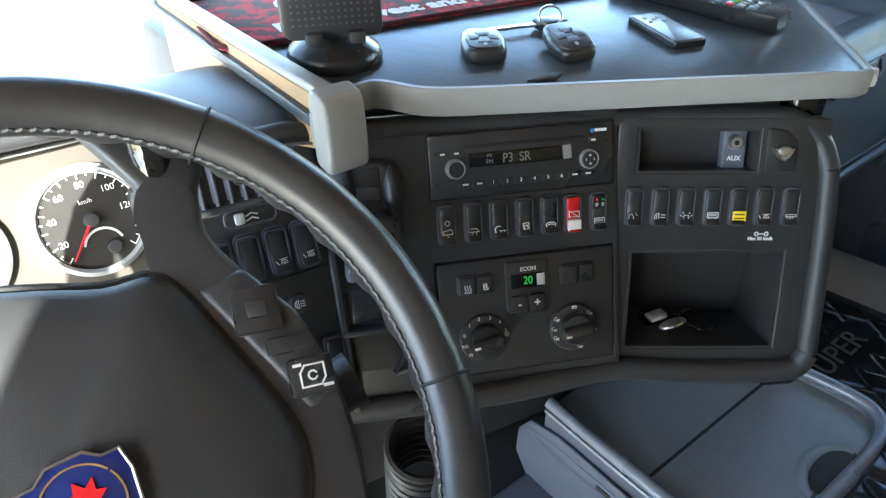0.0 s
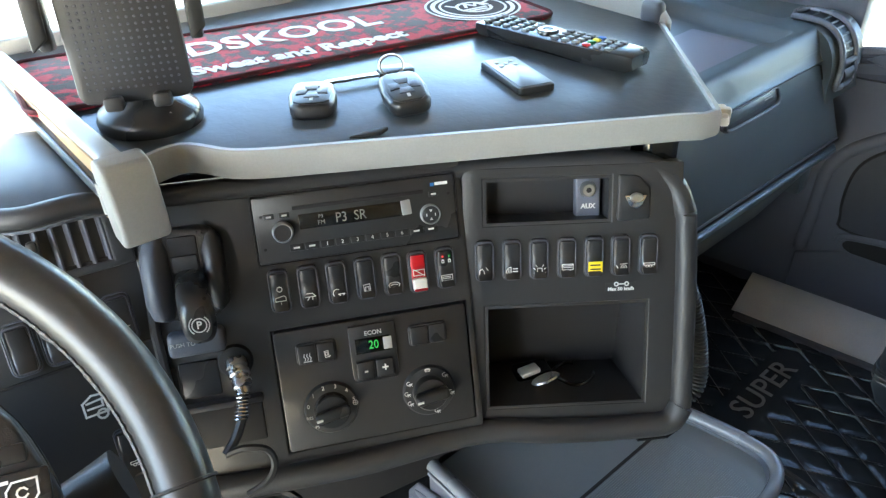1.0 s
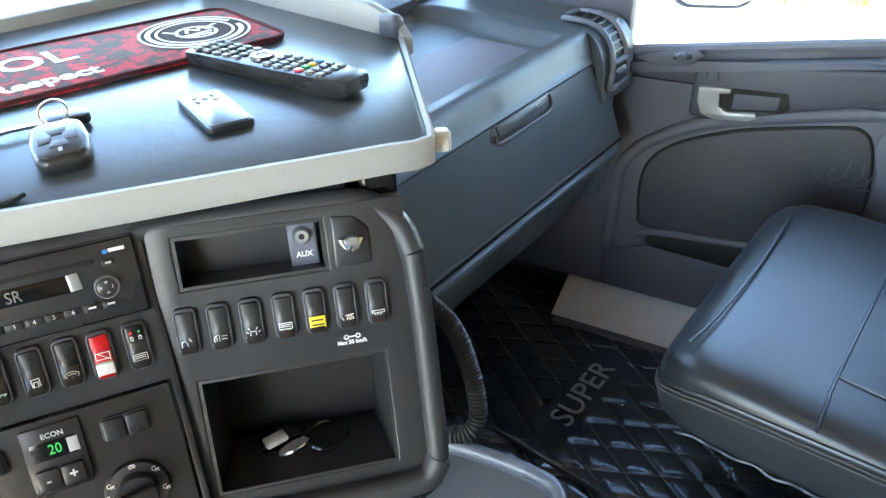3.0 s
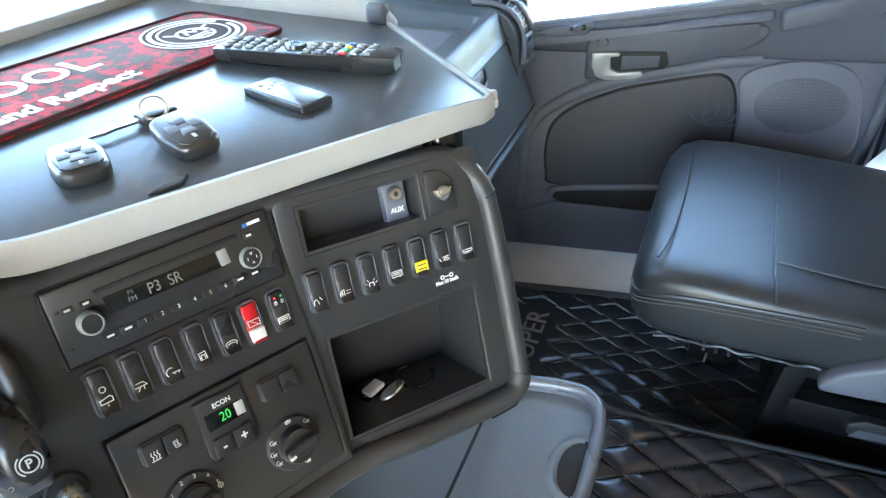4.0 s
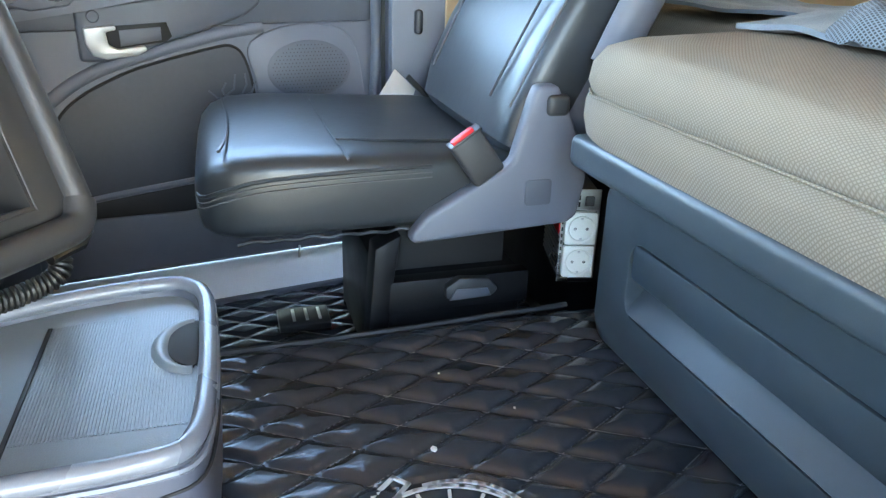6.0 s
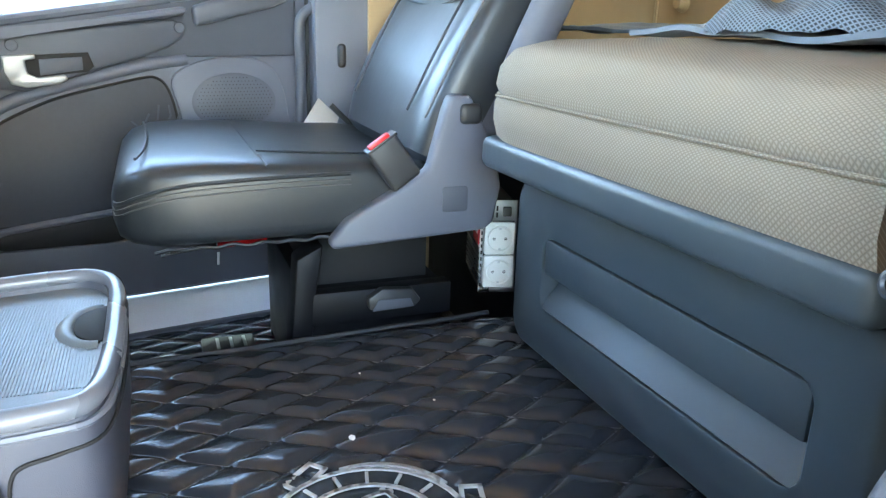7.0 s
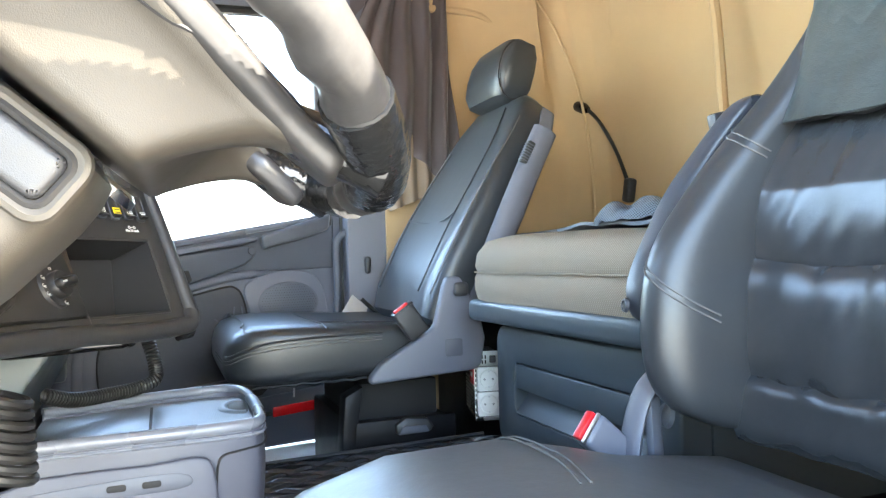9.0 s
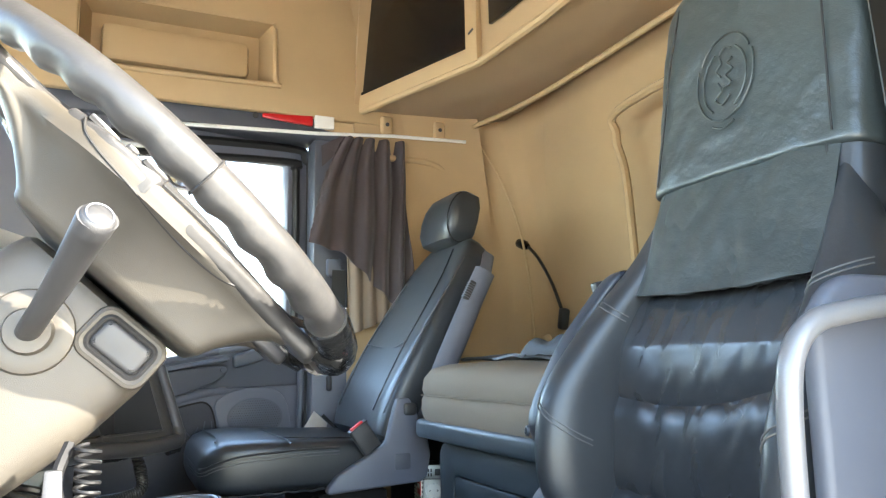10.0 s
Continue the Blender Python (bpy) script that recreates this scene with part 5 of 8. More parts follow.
part("left_cheek", loft([[PA @ Vector((-0.0805 + du + rx_ * math.cos(a), v_, 0.010 + rz_ * math.sin(a))) for a in (2 * math.pi * i / 18 for i in range(18))] for v_, du, rx_, rz_ in ((-0.0875, 0.004, 0.004, 0.006), (-0.083, 0.001, 0.010, 0.018), (-0.070, 0.0, 0.0125, 0.024), (-0.045, 0.0, 0.0125, 0.026), (-0.025, 0.001, 0.0115, 0.022), (-0.014, 0.003, 0.008, 0.012), (-0.010, 0.004, 0.003, 0.004))]), SLATE2, pb)
part("right_cheek", loft([[PA @ Vector((-0.0335 + rx_ * math.cos(a), v_, 0.008 + rz_ * math.sin(a))) for a in (2 * math.pi * i / 18 for i in range(18))] for v_, rx_, rz_ in ((-0.084, 0.003, 0.006), (-0.078, 0.0085, 0.015), (-0.060, 0.0095, 0.020), (-0.030, 0.0095, 0.018), (-0.016, 0.006, 0.010), (-0.012, 0.002, 0.003))]), BLACK, pb)
part("slot", box((0.024, 0.050, 0.006), at(PA, -0.0555, -0.040, 0.0165), 0.002), VOID, pb)
part("slot_step", box((0.022, 0.014, 0.008), at(PA, -0.0555, -0.038, 0.018), 0.002), BLACK, pb)
lev = loft([[(PA @ Matrix.Translation(c) @ Vector((hw * math.copysign(abs(math.cos(a)) ** 0.75, math.cos(a)), hh * math.copysign(abs(math.sin(a)) ** 0.75, math.sin(a)), 0))) for a in (2 * math.pi * i / 24 for i in range(24))]
            for c, hw, hh in (((-0.053, -0.050, 0.014), 0.0125, 0.008), ((-0.0515, -0.055, 0.034), 0.0132, 0.010), ((-0.050, -0.062, 0.048), 0.0138, 0.0135), ((-0.048, -0.071, 0.059), 0.0140, 0.0175), ((-0.0465, -0.077, 0.066), 0.0134, 0.0185), ((-0.046, -0.079, 0.0695), 0.0095, 0.013))])
lv = part("lever", lev, SMOOTH, pb)
LM = at(PA, -0.0462, -0.0795, 0.0702)
part("brake_sign", strokes([arc(0, 0, 0.0056, k=18), arc(0, 0, 0.0078, 130, 230, 8), arc(0, 0, 0.0078, -50, 50, 8)], 0.0009, LM), WHITE, lv)
part("letter", words("P", 0.0085, at(LM, 0, 0, 0.0002), bold=0.0002), WHITE, lv)
part("release_plate", box((0.048, 0.022, 0.018), at(PA, -0.058, -0.1095, 0.010), 0.005, 3), SLATE2, pb)
part("lettering", words("PUSH TO", 0.0052, at(PA, -0.069, -0.1085, 0.0193)), GREYPRINT, pb)
oc = thing("oddments_tray", PA @ Vector((-0.05, -0.2, 0)), "black open oddments compartment under the brake lever", "compartment")
part("upper_slot", box((0.013, 0.029, 0.004), at(PA, -0.0875, -0.1475, 0.0005), 0.002), VOID, oc)
part("blank_plate", box((0.034, 0.034, 0.004), at(PA, -0.062, -0.1475, 0.0005), 0.003), SMOOTH, oc)
part("mouth", box((0.072, 0.038, 0.004), at(PA, -0.0485, -0.196, 0.0005), 0.003), VOID, oc)
part("lip", box((0.080, 0.006, 0.014), at(PA, -0.0505, -0.1725, 0.004), 0.002), BLACK, oc)
# air hose coupling with springy hose and cable
ah = thing("air_hose", PA @ Vector((-0.02, -0.14, 0.03)), "metal air coupling with black coiled hose", "hose")
CPL = [PA @ Vector(p) for p in ((-0.0300, -0.134, 0.004), (-0.0270, -0.144, 0.016), (-0.0250, -0.154, 0.024))]
part("socket", lathe([(0.0, 0.003), (0.014, 0.003), (0.016, 0.0)], at(PA, -0.030, -0.136, 0.001), 20), VOID, ah)
CA = axes(CPL[0], CPL[-1] - CPL[0])
part("coupling", lathe([(0, 0.0), (0.0085, 0.0), (0.0095, 0.002), (0.0095, 0.008), (0.0075, 0.009), (0.0075, 0.011), (0.0095, 0.012), (0.0095, 0.016), (0.0078, 0.0175), (0.0078, 0.021), (0.0088, 0.022), (0.0088, 0.028), (0.006, 0.030), (0.006, 0.036), (0, 0.036)], CA, 20), METAL, ah, "ribbed metal quick coupling")
H = smooth_path([CPL[-1], PA @ Vector((-0.0265, -0.166, 0.031)), PA @ Vector((-0.030, -0.179, 0.035)), PA @ Vector((-0.037, -0.193, 0.039)), PA @ Vector((-0.046, -0.204, 0.043))], 8)
part("hose", tube(H, 0.0042, 8), RUBBER, ah)
hd_ = (H[16] - H[0]).normalized()
ha = hd_.cross(Vector((0, 0, 1))).normalized()
hb_ = hd_.cross(ha)
sp = [H[0].lerp(H[16], t) + 0.0058 * (math.cos(t * 57) * ha + math.sin(t * 57) * hb_) for t in (i / 200 for i in range(201))]
part("spring", tube(sp, 0.0009, 5), METAL, ah)
coil = [Vector((-0.255, 0.545, 0.44)) + Vector((0.036 * math.cos(a), 0.030 * math.sin(a), 0.012 * math.sin(a) - 0.0095 * a / 6.28)) for a in (i * 0.26 for i in range(190))]
part("coil", tube(coil, 0.0045, 7), RUBBER, ah)
lp = smooth_path([PA @ Vector(p) for p in ((-0.046, -0.204, 0.043), (-0.030, -0.198, 0.05), (-0.012, -0.202, 0.052), (-0.007, -0.216, 0.052), (-0.015, -0.232, 0.05), (-0.033, -0.243, 0.046))], 8)
part("loop", tube(lp, 0.0032, 7), RUBBER, ah)
PLACE = DASH
# driver-side face: vent, slider, switches
PL = axes((-0.345, 0.655, 0.645), (-0.10, -0.93, 0.36))
dl = thing("driver_dash", (-0.5, 0.75, 0.5), "black driver's dashboard with vent and rocker switches", "dashboard")
part("face", prism([(-0.095, -0.19), (0.040, -0.19), (0.048, -0.03), (0.062, 0.075), (0.055, 0.105), (-0.095, 0.105)], 0.02, at(PL, 0, 0, -0.022), 0.004), PANEL, dl)
part("face_edge", tube([PL @ Vector(p) for p in ((0.041, -0.19, 0.0), (0.049, -0.03, 0.0), (0.063, 0.075, 0.0), (0.060, 0.098, 0.0))], 0.0045, 8), BLACK, dl)
vt = part("air_vent", holed([-0.072, -0.064, 0.034, 0.052], [0.036, 0.043, 0.094, 0.100], {(1, 1)}, 0.014, at(PL, 0, 0, 0.004), bevel=0.003), BLACK, dl)
part("duct", bin_shell(0.098, 0.051, 0.05, at(PL, -0.015, 0.0685, 0.0)), VOID, vt)
for i in range(8):
    part("slat", box((0.0024, 0.051, 0.022), at(PL, -0.056 + 0.0122 * i, 0.0685, -0.006) @ pose(0, 0, 0, 0, 25, 0), 0.001), SLATE2, vt)
part("vane_lever", box((0.008, 0.016, 0.016), at(PL, -0.020, 0.066, 0.008), 0.003), SMOOTH, vt)
sl = part("slider", prism(rounded(0.044, 0.013, 0.005, 3), 0.004, at(PL, -0.016, 0.0285, -0.002), 0.0015), SMOOTH, dl)
part("slider_rim", tube([PL @ Vector((x, y, 0.001)) for x, y in rounded(0.046, 0.015, 0.006, 4, -0.016, 0.0285)], 0.0009, 6, closed=True), SLATE2, sl)
part("slider_knob", box((0.009, 0.010, 0.006), at(PL, -0.026, 0.0285, 0.004), 0.002), GREYPRINT, sl)
part("flow_marks", strokes([[(-0.008, -0.002), (-0.003, 0), (0.002, -0.002)], [(-0.008, 0.002), (-0.003, 0.004), (0.002, 0.002)]], 0.0013, at(PL, -0.012, 0.0275, 0.0022)), WHITE, sl)
for i, sy in enumerate(("none", "none", "axle", "axle")):
    rocker(PL, -0.0500 + 0.0253 * i, -0.0075, sy, dl, w=0.0205, h=0.042, iv=-0.010)
    # Paler outline tube, again a drawn edge highlight.
    part("switch_highlight", tube([PL @ Vector((x, y, 0.0012)) for x, y in rounded(0.0225, 0.044, 0.006, 4, -0.0500 + 0.0253 * i, -0.0075)], 0.0008, 6, closed=True), SLATE2, dl)
part("cover_seam", tube([PL @ Vector((-0.09, -0.036, -0.001)), PL @ Vector((0.046, -0.033, -0.001))], 0.0014, 6), VOID, dl)
q = part("lamp_button", lathe([(0, 0.004), (0.0085, 0.004), (0.010, 0)], at(PL, 0.009, -0.061, -0.002), 24), BLACK, dl)
icon("lamp", at(PL, 0.009, -0.061, 0.0022), 0.0046, 0.0009, q)
part("truck_sign", strokes([[(-0.009, 0.004), (-0.001, 0.009), (0.009, 0.008), (0.009, -0.008), (-0.009, -0.008), (-0.009, 0.004)], [(-0.006, 0.003), (0.006, 0.004), (0.006, -0.002), (-0.006, -0.002)], arc(0.004, -0.009, 0.004, k=12)], 0.0017, at(PL, -0.013, -0.073, -0.0015)), WHITE, dl)
rocker(PL, 0.004, -0.122, "tail", dl, w=0.024, h=0.045)
rocker(PL, 0.031, -0.122, "none", dl, w=0.020, h=0.045)
# hood over vent and instruments
def brow(x):
    k = min(1.0, max(0.0, (x + 0.43) / 0.06))
    return 0.770 - 0.118 * k * k * (3 - 2 * k)


def hood_top(s, t):
    x = -0.90 + 0.63 * s
    y = brow(x) + (1.12 - brow(x)) * t
    fall = max(0.0, y - 0.80)
    return Vector((x, y, 0.763 - 0.012 * math.exp(-t * 22) - 0.010 * max(0.0, x + 0.33) / 0.06 - 0.9 * fall ** 1.25))


part("hood", sheet(hood_top, 44, 24, 0.016), BLACK, dl, "soft black instrument hood")
part("hood_brow", tube(smooth_path([(-0.90, 0.772, 0.744), (-0.60, 0.772, 0.744), (-0.46, 0.770, 0.744), (-0.415, 0.705, 0.746), (-0.37, 0.655, 0.748), (-0.32, 0.652, 0.746), (-0.284, 0.658, 0.724), (-0.278, 0.662, 0.70)], 6), 0.009, 10), BLACK, dl)
part("brow_seam", tube(smooth_path([(-0.42, 0.692, 0.738), (-0.372, 0.6435, 0.742), (-0.32, 0.640, 0.740), (-0.278, 0.647, 0.724)], 6), 0.0014, 6), SLATE2, dl)
part("side_mass", prism([(-0.82, 0.83), (-0.43, 0.83), (-0.43, 0.9), (-0.30, 0.9), (-0.30, 1.1), (-1.06, 1.1), (-1.06, 0.85)], 0.33, (0, 0, 0.2), 0.01), BLACK, dl)
part("lower_cover", prism([(-0.44, 0.70), (-0.28, 0.68), (-0.28, 0.9), (-0.44, 0.9)], 0.30, (0, 0, 0.19), 0.01), BLACK, dl)
part("core", prism([(-0.43, 0.72), (-0.28, 0.70), (-0.28, 0.9), (-0.43, 0.9)], 0.20, (0, 0, 0.46), 0.01), BLACK, dl)
# instrument cluster
IC = axes((-0.467, 0.80, 0.640), (0.02, -0.90, 0.43))
cluster = thing("instrument_cluster", IC.translation, "round speedometer with red needle behind the wheel", "instruments")
part("panel", prism([(-0.26, -0.085), (0.055, -0.085), (0.075, 0.02), (0.055, 0.075), (-0.26, 0.075)], 0.01, at(IC, 0, 0, -0.014), 0.003), mat("grey_instrument_panel", (0.085, 0.075, 0.062), 0.5, bump=0.05), cluster)
for k, u in enumerate((0.0, -0.125)):
    dial = part("dial", lathe([(0, 0.0), (0.047, 0.0), (0.047, -0.004)], at(IC, u, 0.0, 0.0), 48), mat("dial_face", (0.016, 0.014, 0.012), 0.5, bump=0), cluster)
    part("dial_ring", lathe([(0.047, -0.004), (0.047, 0.004), (0.050, 0.006), (0.054, 0.003), (0.054, -0.006)], at(IC, u, 0, 0), 56), SILVER, dial, "silver dial ring")
    tk = []
    for i in range(25):
        a = radians(228 - 276 * i / 24)
        r0 = 0.040 if i % 2 == 0 else 0.0425
        tk.append([(r0 * math.cos(a), r0 * math.sin(a)), (0.0455 * math.cos(a), 0.0455 * math.sin(a))])
    part("scale", strokes(tk + [arc(0, 0, 0.0455, 228, -48, 40)], 0.0012, at(IC, u, 0, 0.0005)), WHITE, dial)
    if k == 0:
        for v_, a in ((20, 208), (40, 168), (60, 128), (80, 90), (100, 48), (120, 8)):
            part("number", words(str(v_), 0.0088, at(IC, u + 0.034 * math.cos(radians(a)), 0.034 * math.sin(radians(a)), 0.0008)), WHITE, dial)
        part("unit", words("km/h", 0.0062, at(IC, u, 0.018, 0.0008)), WHITE, dial)
        part("needle", prism([(-0.0008, 0), (0.0016, 0), (0.0008, 0.042), (-0.0002, 0.042)], 0.002, at(IC, u, 0, 0.004, 142), 0), REDP, dial, "red needle")
        part("small_gauge", strokes([arc(0.004, -0.028, 0.018, 20, 160, 12)], 0.0022, at(IC, u, 0, 0.001)), WHITE, dial)
        part("gauge_hub", lathe([(0, 0.004), (0.006, 0.003), (0.007, 0)], at(IC, u + 0.012, -0.03, 0.001), 16), BLACK, dial)
    part("hub_cap", lathe([(0, 0.007), (0.006, 0.006), (0.0075, 0)], at(IC, u, 0, 0.001), 16), BLACK, dial)
part("trim_line", tube([IC @ Vector((-0.26, 0.075, 0.012)), IC @ Vector((0.05, 0.074, 0.012))], 0.0022, 6), METAL, cluster)

# ---- table on the dashboard ----
PLACE = TABLE


def smoothed(poly, k=3):
    """A rounded outline through the polygon's corners."""
    return [(p.x, p.y) for p in smooth_path([(x, y, 0) for x, y in poly], k, closed=True)]


TZ = 0.75
tb = thing("dash_table", (0.05, 0.75, 0.73), "dark vinyl dashboard table with light grey edging", "table")
front = smooth_path([(-0.28, 0.66, 0), (-0.25, 0.680, 0), (-0.205, 0.690, 0), (-0.178, 0.652, 0), (-0.150, 0.631, 0)], 5)
outline = [(p.x, p.y) for p in front] + [(0.155, 0.457), (0.172, 0.445), (0.186, 0.4425), (0.196, 0.452), (0.385, 0.665), (0.385, 1.035), (-0.28, 1.035)]
part("top", prism(outline, 0.012, (0, 0, TZ - 0.012), 0.003), VINYL, tb)
edge = [Vector((x, y, TZ - 0.012)) for x, y in outline[:-2]]


def strip(path, h0, h1, out, bm=None):
    """A flat edging strip along a path, standing out from it to the right-hand side."""
    rings = []
    for i, p in enumerate(path):
        d = (path[min(i + 1, len(path) - 1)] - path[max(i - 1, 0)]).normalized()
        n = Vector((d.y, -d.x, 0))
        rings.append([p + n * a + Vector((0, 0, z)) for a, z in ((0, h0), (out * 0.6, h0), (out, h0 + 0.004), (out, h1 - 0.004), (out * 0.6, h1), (0, h1))])
    return loft(rings, bm)


part("edging", strip(edge, -0.012, 0.0155, 0.007), GREYEDGE, tb, "light grey plastic edging, scratched")
part("rear_lip", span((-0.27, 1.03, TZ - 0.02), (0.385, 1.045, TZ + 0.016), 0.004), GREYEDGE, tb)
rb = prism([(0.64, TZ - 0.02), (1.04, TZ - 0.02), (1.04, TZ + 0.045), (0.70, TZ + 0.035), (0.66, TZ + 0.024), (0.64, TZ + 0.004)], 0.014, Matrix(((0, 0, 1, 0.372), (1, 0, 0, 0), (0, 1, 0, 0), (0, 0, 0, 1))), 0.004)
part("right_board", rb, GREYEDGE, tb)
part("bracket_knuckle", box((0.02, 0.03, 0.03), (0.376, 0.665, TZ + 0.012), 0.008, 3), SLATE2, tb)
# raised board on the driver's side with a turned-down end
bd = prism([(0.606, TZ - 0.020), (0.640, TZ - 0.020), (0.72, TZ - 0.055), (0.972, TZ - 0.110), (0.972, TZ + 0.030), (0.70, TZ + 0.037), (0.625, TZ + 0.040), (0.609, TZ + 0.034)], 0.018, Matrix(((0, 0, 1, -0.272), (1, 0, 0, 0.040), (0, 1, 0, -0.018), (0, 0, 0, 1))), 0.004, seg=3)
part("left_board", bd, GREYEDGE, tb)
part("board_face", prism([(0.622, TZ - 0.016), (0.72, TZ - 0.050), (0.968, TZ - 0.104), (0.968, TZ + 0.024), (0.70, TZ + 0.031), (0.622, TZ + 0.034)], 0.002, Matrix(((0, 0, -1, -0.2715), (1, 0, 0, 0.040), (0, 1, 0, -0.018), (0, 0, 0, 1))), 0.0006), TANBOARD, tb, "tan laminate outer face")
part("board_end", prism(smoothed([(0.596, TZ - 0.026), (0.612, TZ - 0.030), (0.622, TZ - 0.022), (0.624, TZ + 0.036), (0.608, TZ + 0.0405), (0.597, TZ + 0.030)]), 0.036, Matrix(((0, 0, 1, -0.2785), (1, 0, 0, 0.040), (0, 1, 0, -0.018), (0, 0, 0, 1))), 0.004, seg=3), GREYEDGE, tb, "grey turned-down end of the board")
part("torn_edge", prism([(-0.022, 0), (0.004, -0.004), (0.012, 0.004), (0.002, 0.007)], 0.004, pose(-0.075, 0.602, TZ + 0.001, 0, -8, -28), 0.001), VOID, tb, "frayed black flap in the vinyl")
for d in (-0.003, 0.003):
    part("scratch", box((0.0012, 0.0006, 0.012), pose(-0.075 + d, 0.584 - d * 0.6, TZ - 0.012, 0, 0, -30), 0), WHITE, tb)

# red felt runner
F0, F1 = Vector((-0.255, 0.855, 0)), Vector((0.318, 0.782, 0))
dirx = (F1 - F0).normalized()
TOW = Matrix(((dirx.x, -dirx.y, 0, -0.283), (dirx.y, dirx.x, 0, 0.822), (0, 0, 1, TZ + 0.001), (0, 0, 0, 1)))
tw = thing("felt_runner", TOW @ Vector((0.3, 0.07, 0)), "red and black camouflage felt runner with white lettering", "runner")
part("cloth", prism(rounded(0.585, 0.165, 0.022, 6, 0.2925, 0.0825), 0.004, TOW, 0.0015), CAMO, tw)
o = rounded(0.581, 0.161, 0.02, 6, 0.2925, 0.0825)
part("hem", tube([TOW @ Vector((x, y, 0.004)) for x, y in o], 0.0028, 6, closed=True), mat("dark_red_hem", (0.07, 0.012, 0.018), 0.95, grain=2000, bump=0.4), tw)
part("lettering", words("OLDSKOOL", 0.064, TOW @ pose(0.235, 0.104, 0.0045), 0.0004, wide=0.88, bold=0.0012), WHITE, tw, "large white lettering")
part("lettering", words("Blood Sweat and Respect", 0.034, TOW @ pose(0.225, 0.036, 0.0045), 0.0004, wide=0.92, bold=0.0011), WHITE, tw)
EM = TOW @ pose(0.512, 0.086, 0.0045)
part("emblem_ground", lathe([(0, 0.0006), (0.060, 0.0006), (0.060, 0)], EM, 40), mat("dark_grey_print", (0.05, 0.045, 0.047), 0.9, bump=0.2), tw)
eb = strokes([arc(0, 0, 0.060, k=40), arc(0, 0, 0.042, k=36)], 0.0032, at(EM, 0, 0, 0.0006))
strokes([arc(0, -0.003, 0.022, 10, 350, 16), [(-0.02, 0.006), (-0.028, 0.018)], [(0.018, 0.008), (0.03, 0.014)], [(-0.01, 0), (-0.004, 0.014), (0.004, 0.002), (0.012, 0.014), (0.016, 0)], [(-0.016, -0.01), (0.014, -0.008)], [(-0.012, -0.016), (0.01, -0.016)]], 0.0042, at(EM, 0, 0, 0.0006), bm=eb)
strokes([[(0.051 * math.cos(radians(a)), 0.051 * math.sin(radians(a))), (0.051 * math.cos(radians(a + 7)), 0.051 * math.sin(radians(a + 7)))] for a in range(20, 350, 13)], 0.006, at(EM, 0, 0, 0.0006), bm=eb)
part("emblem", eb, WHITE, tw, "white round emblem")

# remote controls
RC = pose(0.204, 0.660, TZ + 0.012, 0, 0, -83)


def remote(m):
    r = thing("remote_control", m.translation, "dark grey television remote with rows of small keys", "remote control")
    sec = []
    for x, w, z0, z1 in ((-0.105, 0.020, -0.008, 0.004), (-0.100, 0.0235, -0.010, 0.006), (-0.05, 0.0235, -0.011, 0.007), (0.0, 0.0225, -0.011, 0.007), (0.06, 0.022, -0.012, 0.009), (0.098, 0.021, -0.010, 0.010), (0.105, 0.017, -0.006, 0.008)):
        sec.append([m @ Vector((x, w * c, z)) for c, z in ((-1, (z0 + z1) / 2), (-0.8, z0), (0.8, z0), (1, (z0 + z1) / 2), (0.97, z1 - 0.001), (0.85, z1), (-0.85, z1), (-0.97, z1 - 0.001))])
    part("body", loft(sec), SMOOTH, r)
    part("underside", box((0.15, 0.03, 0.006), at(m, 0, 0, -0.010), 0.002), GLOSS, r)
    grey = mat("grey_key", (0.16, 0.165, 0.17), 0.5, bump=0)
    for i in range(13):
        if 5 <= i <= 6:
            continue
        for j in range(4):
            x = -0.090 + 0.0137 * i
            z = 0.0068 + 0.0032 * max(0, (x + 0.02) / 0.12)
            mt = grey
            if i == 10:
                mt = (REDP, mat("green_key", (0.02, 0.3, 0.05), 0.5, bump=0), YELLOWP, mat("blue_key", (0.02, 0.1, 0.4), 0.5, bump=0))[j]
            part("key", box((0.0082, 0.0066, 0.003), at(m, x, -0.0147 + 0.0098 * j, z + 0.001), 0.0012), mt, r)
    part("ring_key", lathe([(0.005, 0.002), (0.006, 0.0035), (0.0115, 0.0035), (0.0125, 0)], at(m, -0.0147, 0, 0.0072), 24), SMOOTH, r)
    part("ok_key", lathe([(0, 0.003), (0.004, 0.003), (0.0048, 0)], at(m, -0.0147, 0, 0.0072), 16), grey, r)
    return r


remote(RC)
MR = pose(0.109, 0.625, TZ + 0.0035, 0, 0, -106)
mr = thing("small_remote", MR.translation, "slim black card remote lying on the table", "remote control")
part("body", prism(rounded(0.090, 0.040, 0.005, 4), 0.008, at(MR, 0, 0, -0.0035), 0.0018), SMOOTH, mr)
part("face", prism(rounded(0.084, 0.035, 0.004, 4), 0.0006, at(MR, 0, 0, 0.0045), 0.0002), mat("satin_grey", (0.055, 0.058, 0.062), 0.35, bump=0), mr)
for x, y in ((-0.03, 0.008), (-0.03, -0.008), (-0.018, 0.008), (-0.018, -0.008), (-0.024, 0.0)):
    part("key", lathe([(0, 0.0008), (0.0024, 0.0008), (0.0028, 0)], at(MR, x, y, 0.005), 10), GREYPRINT, mr)


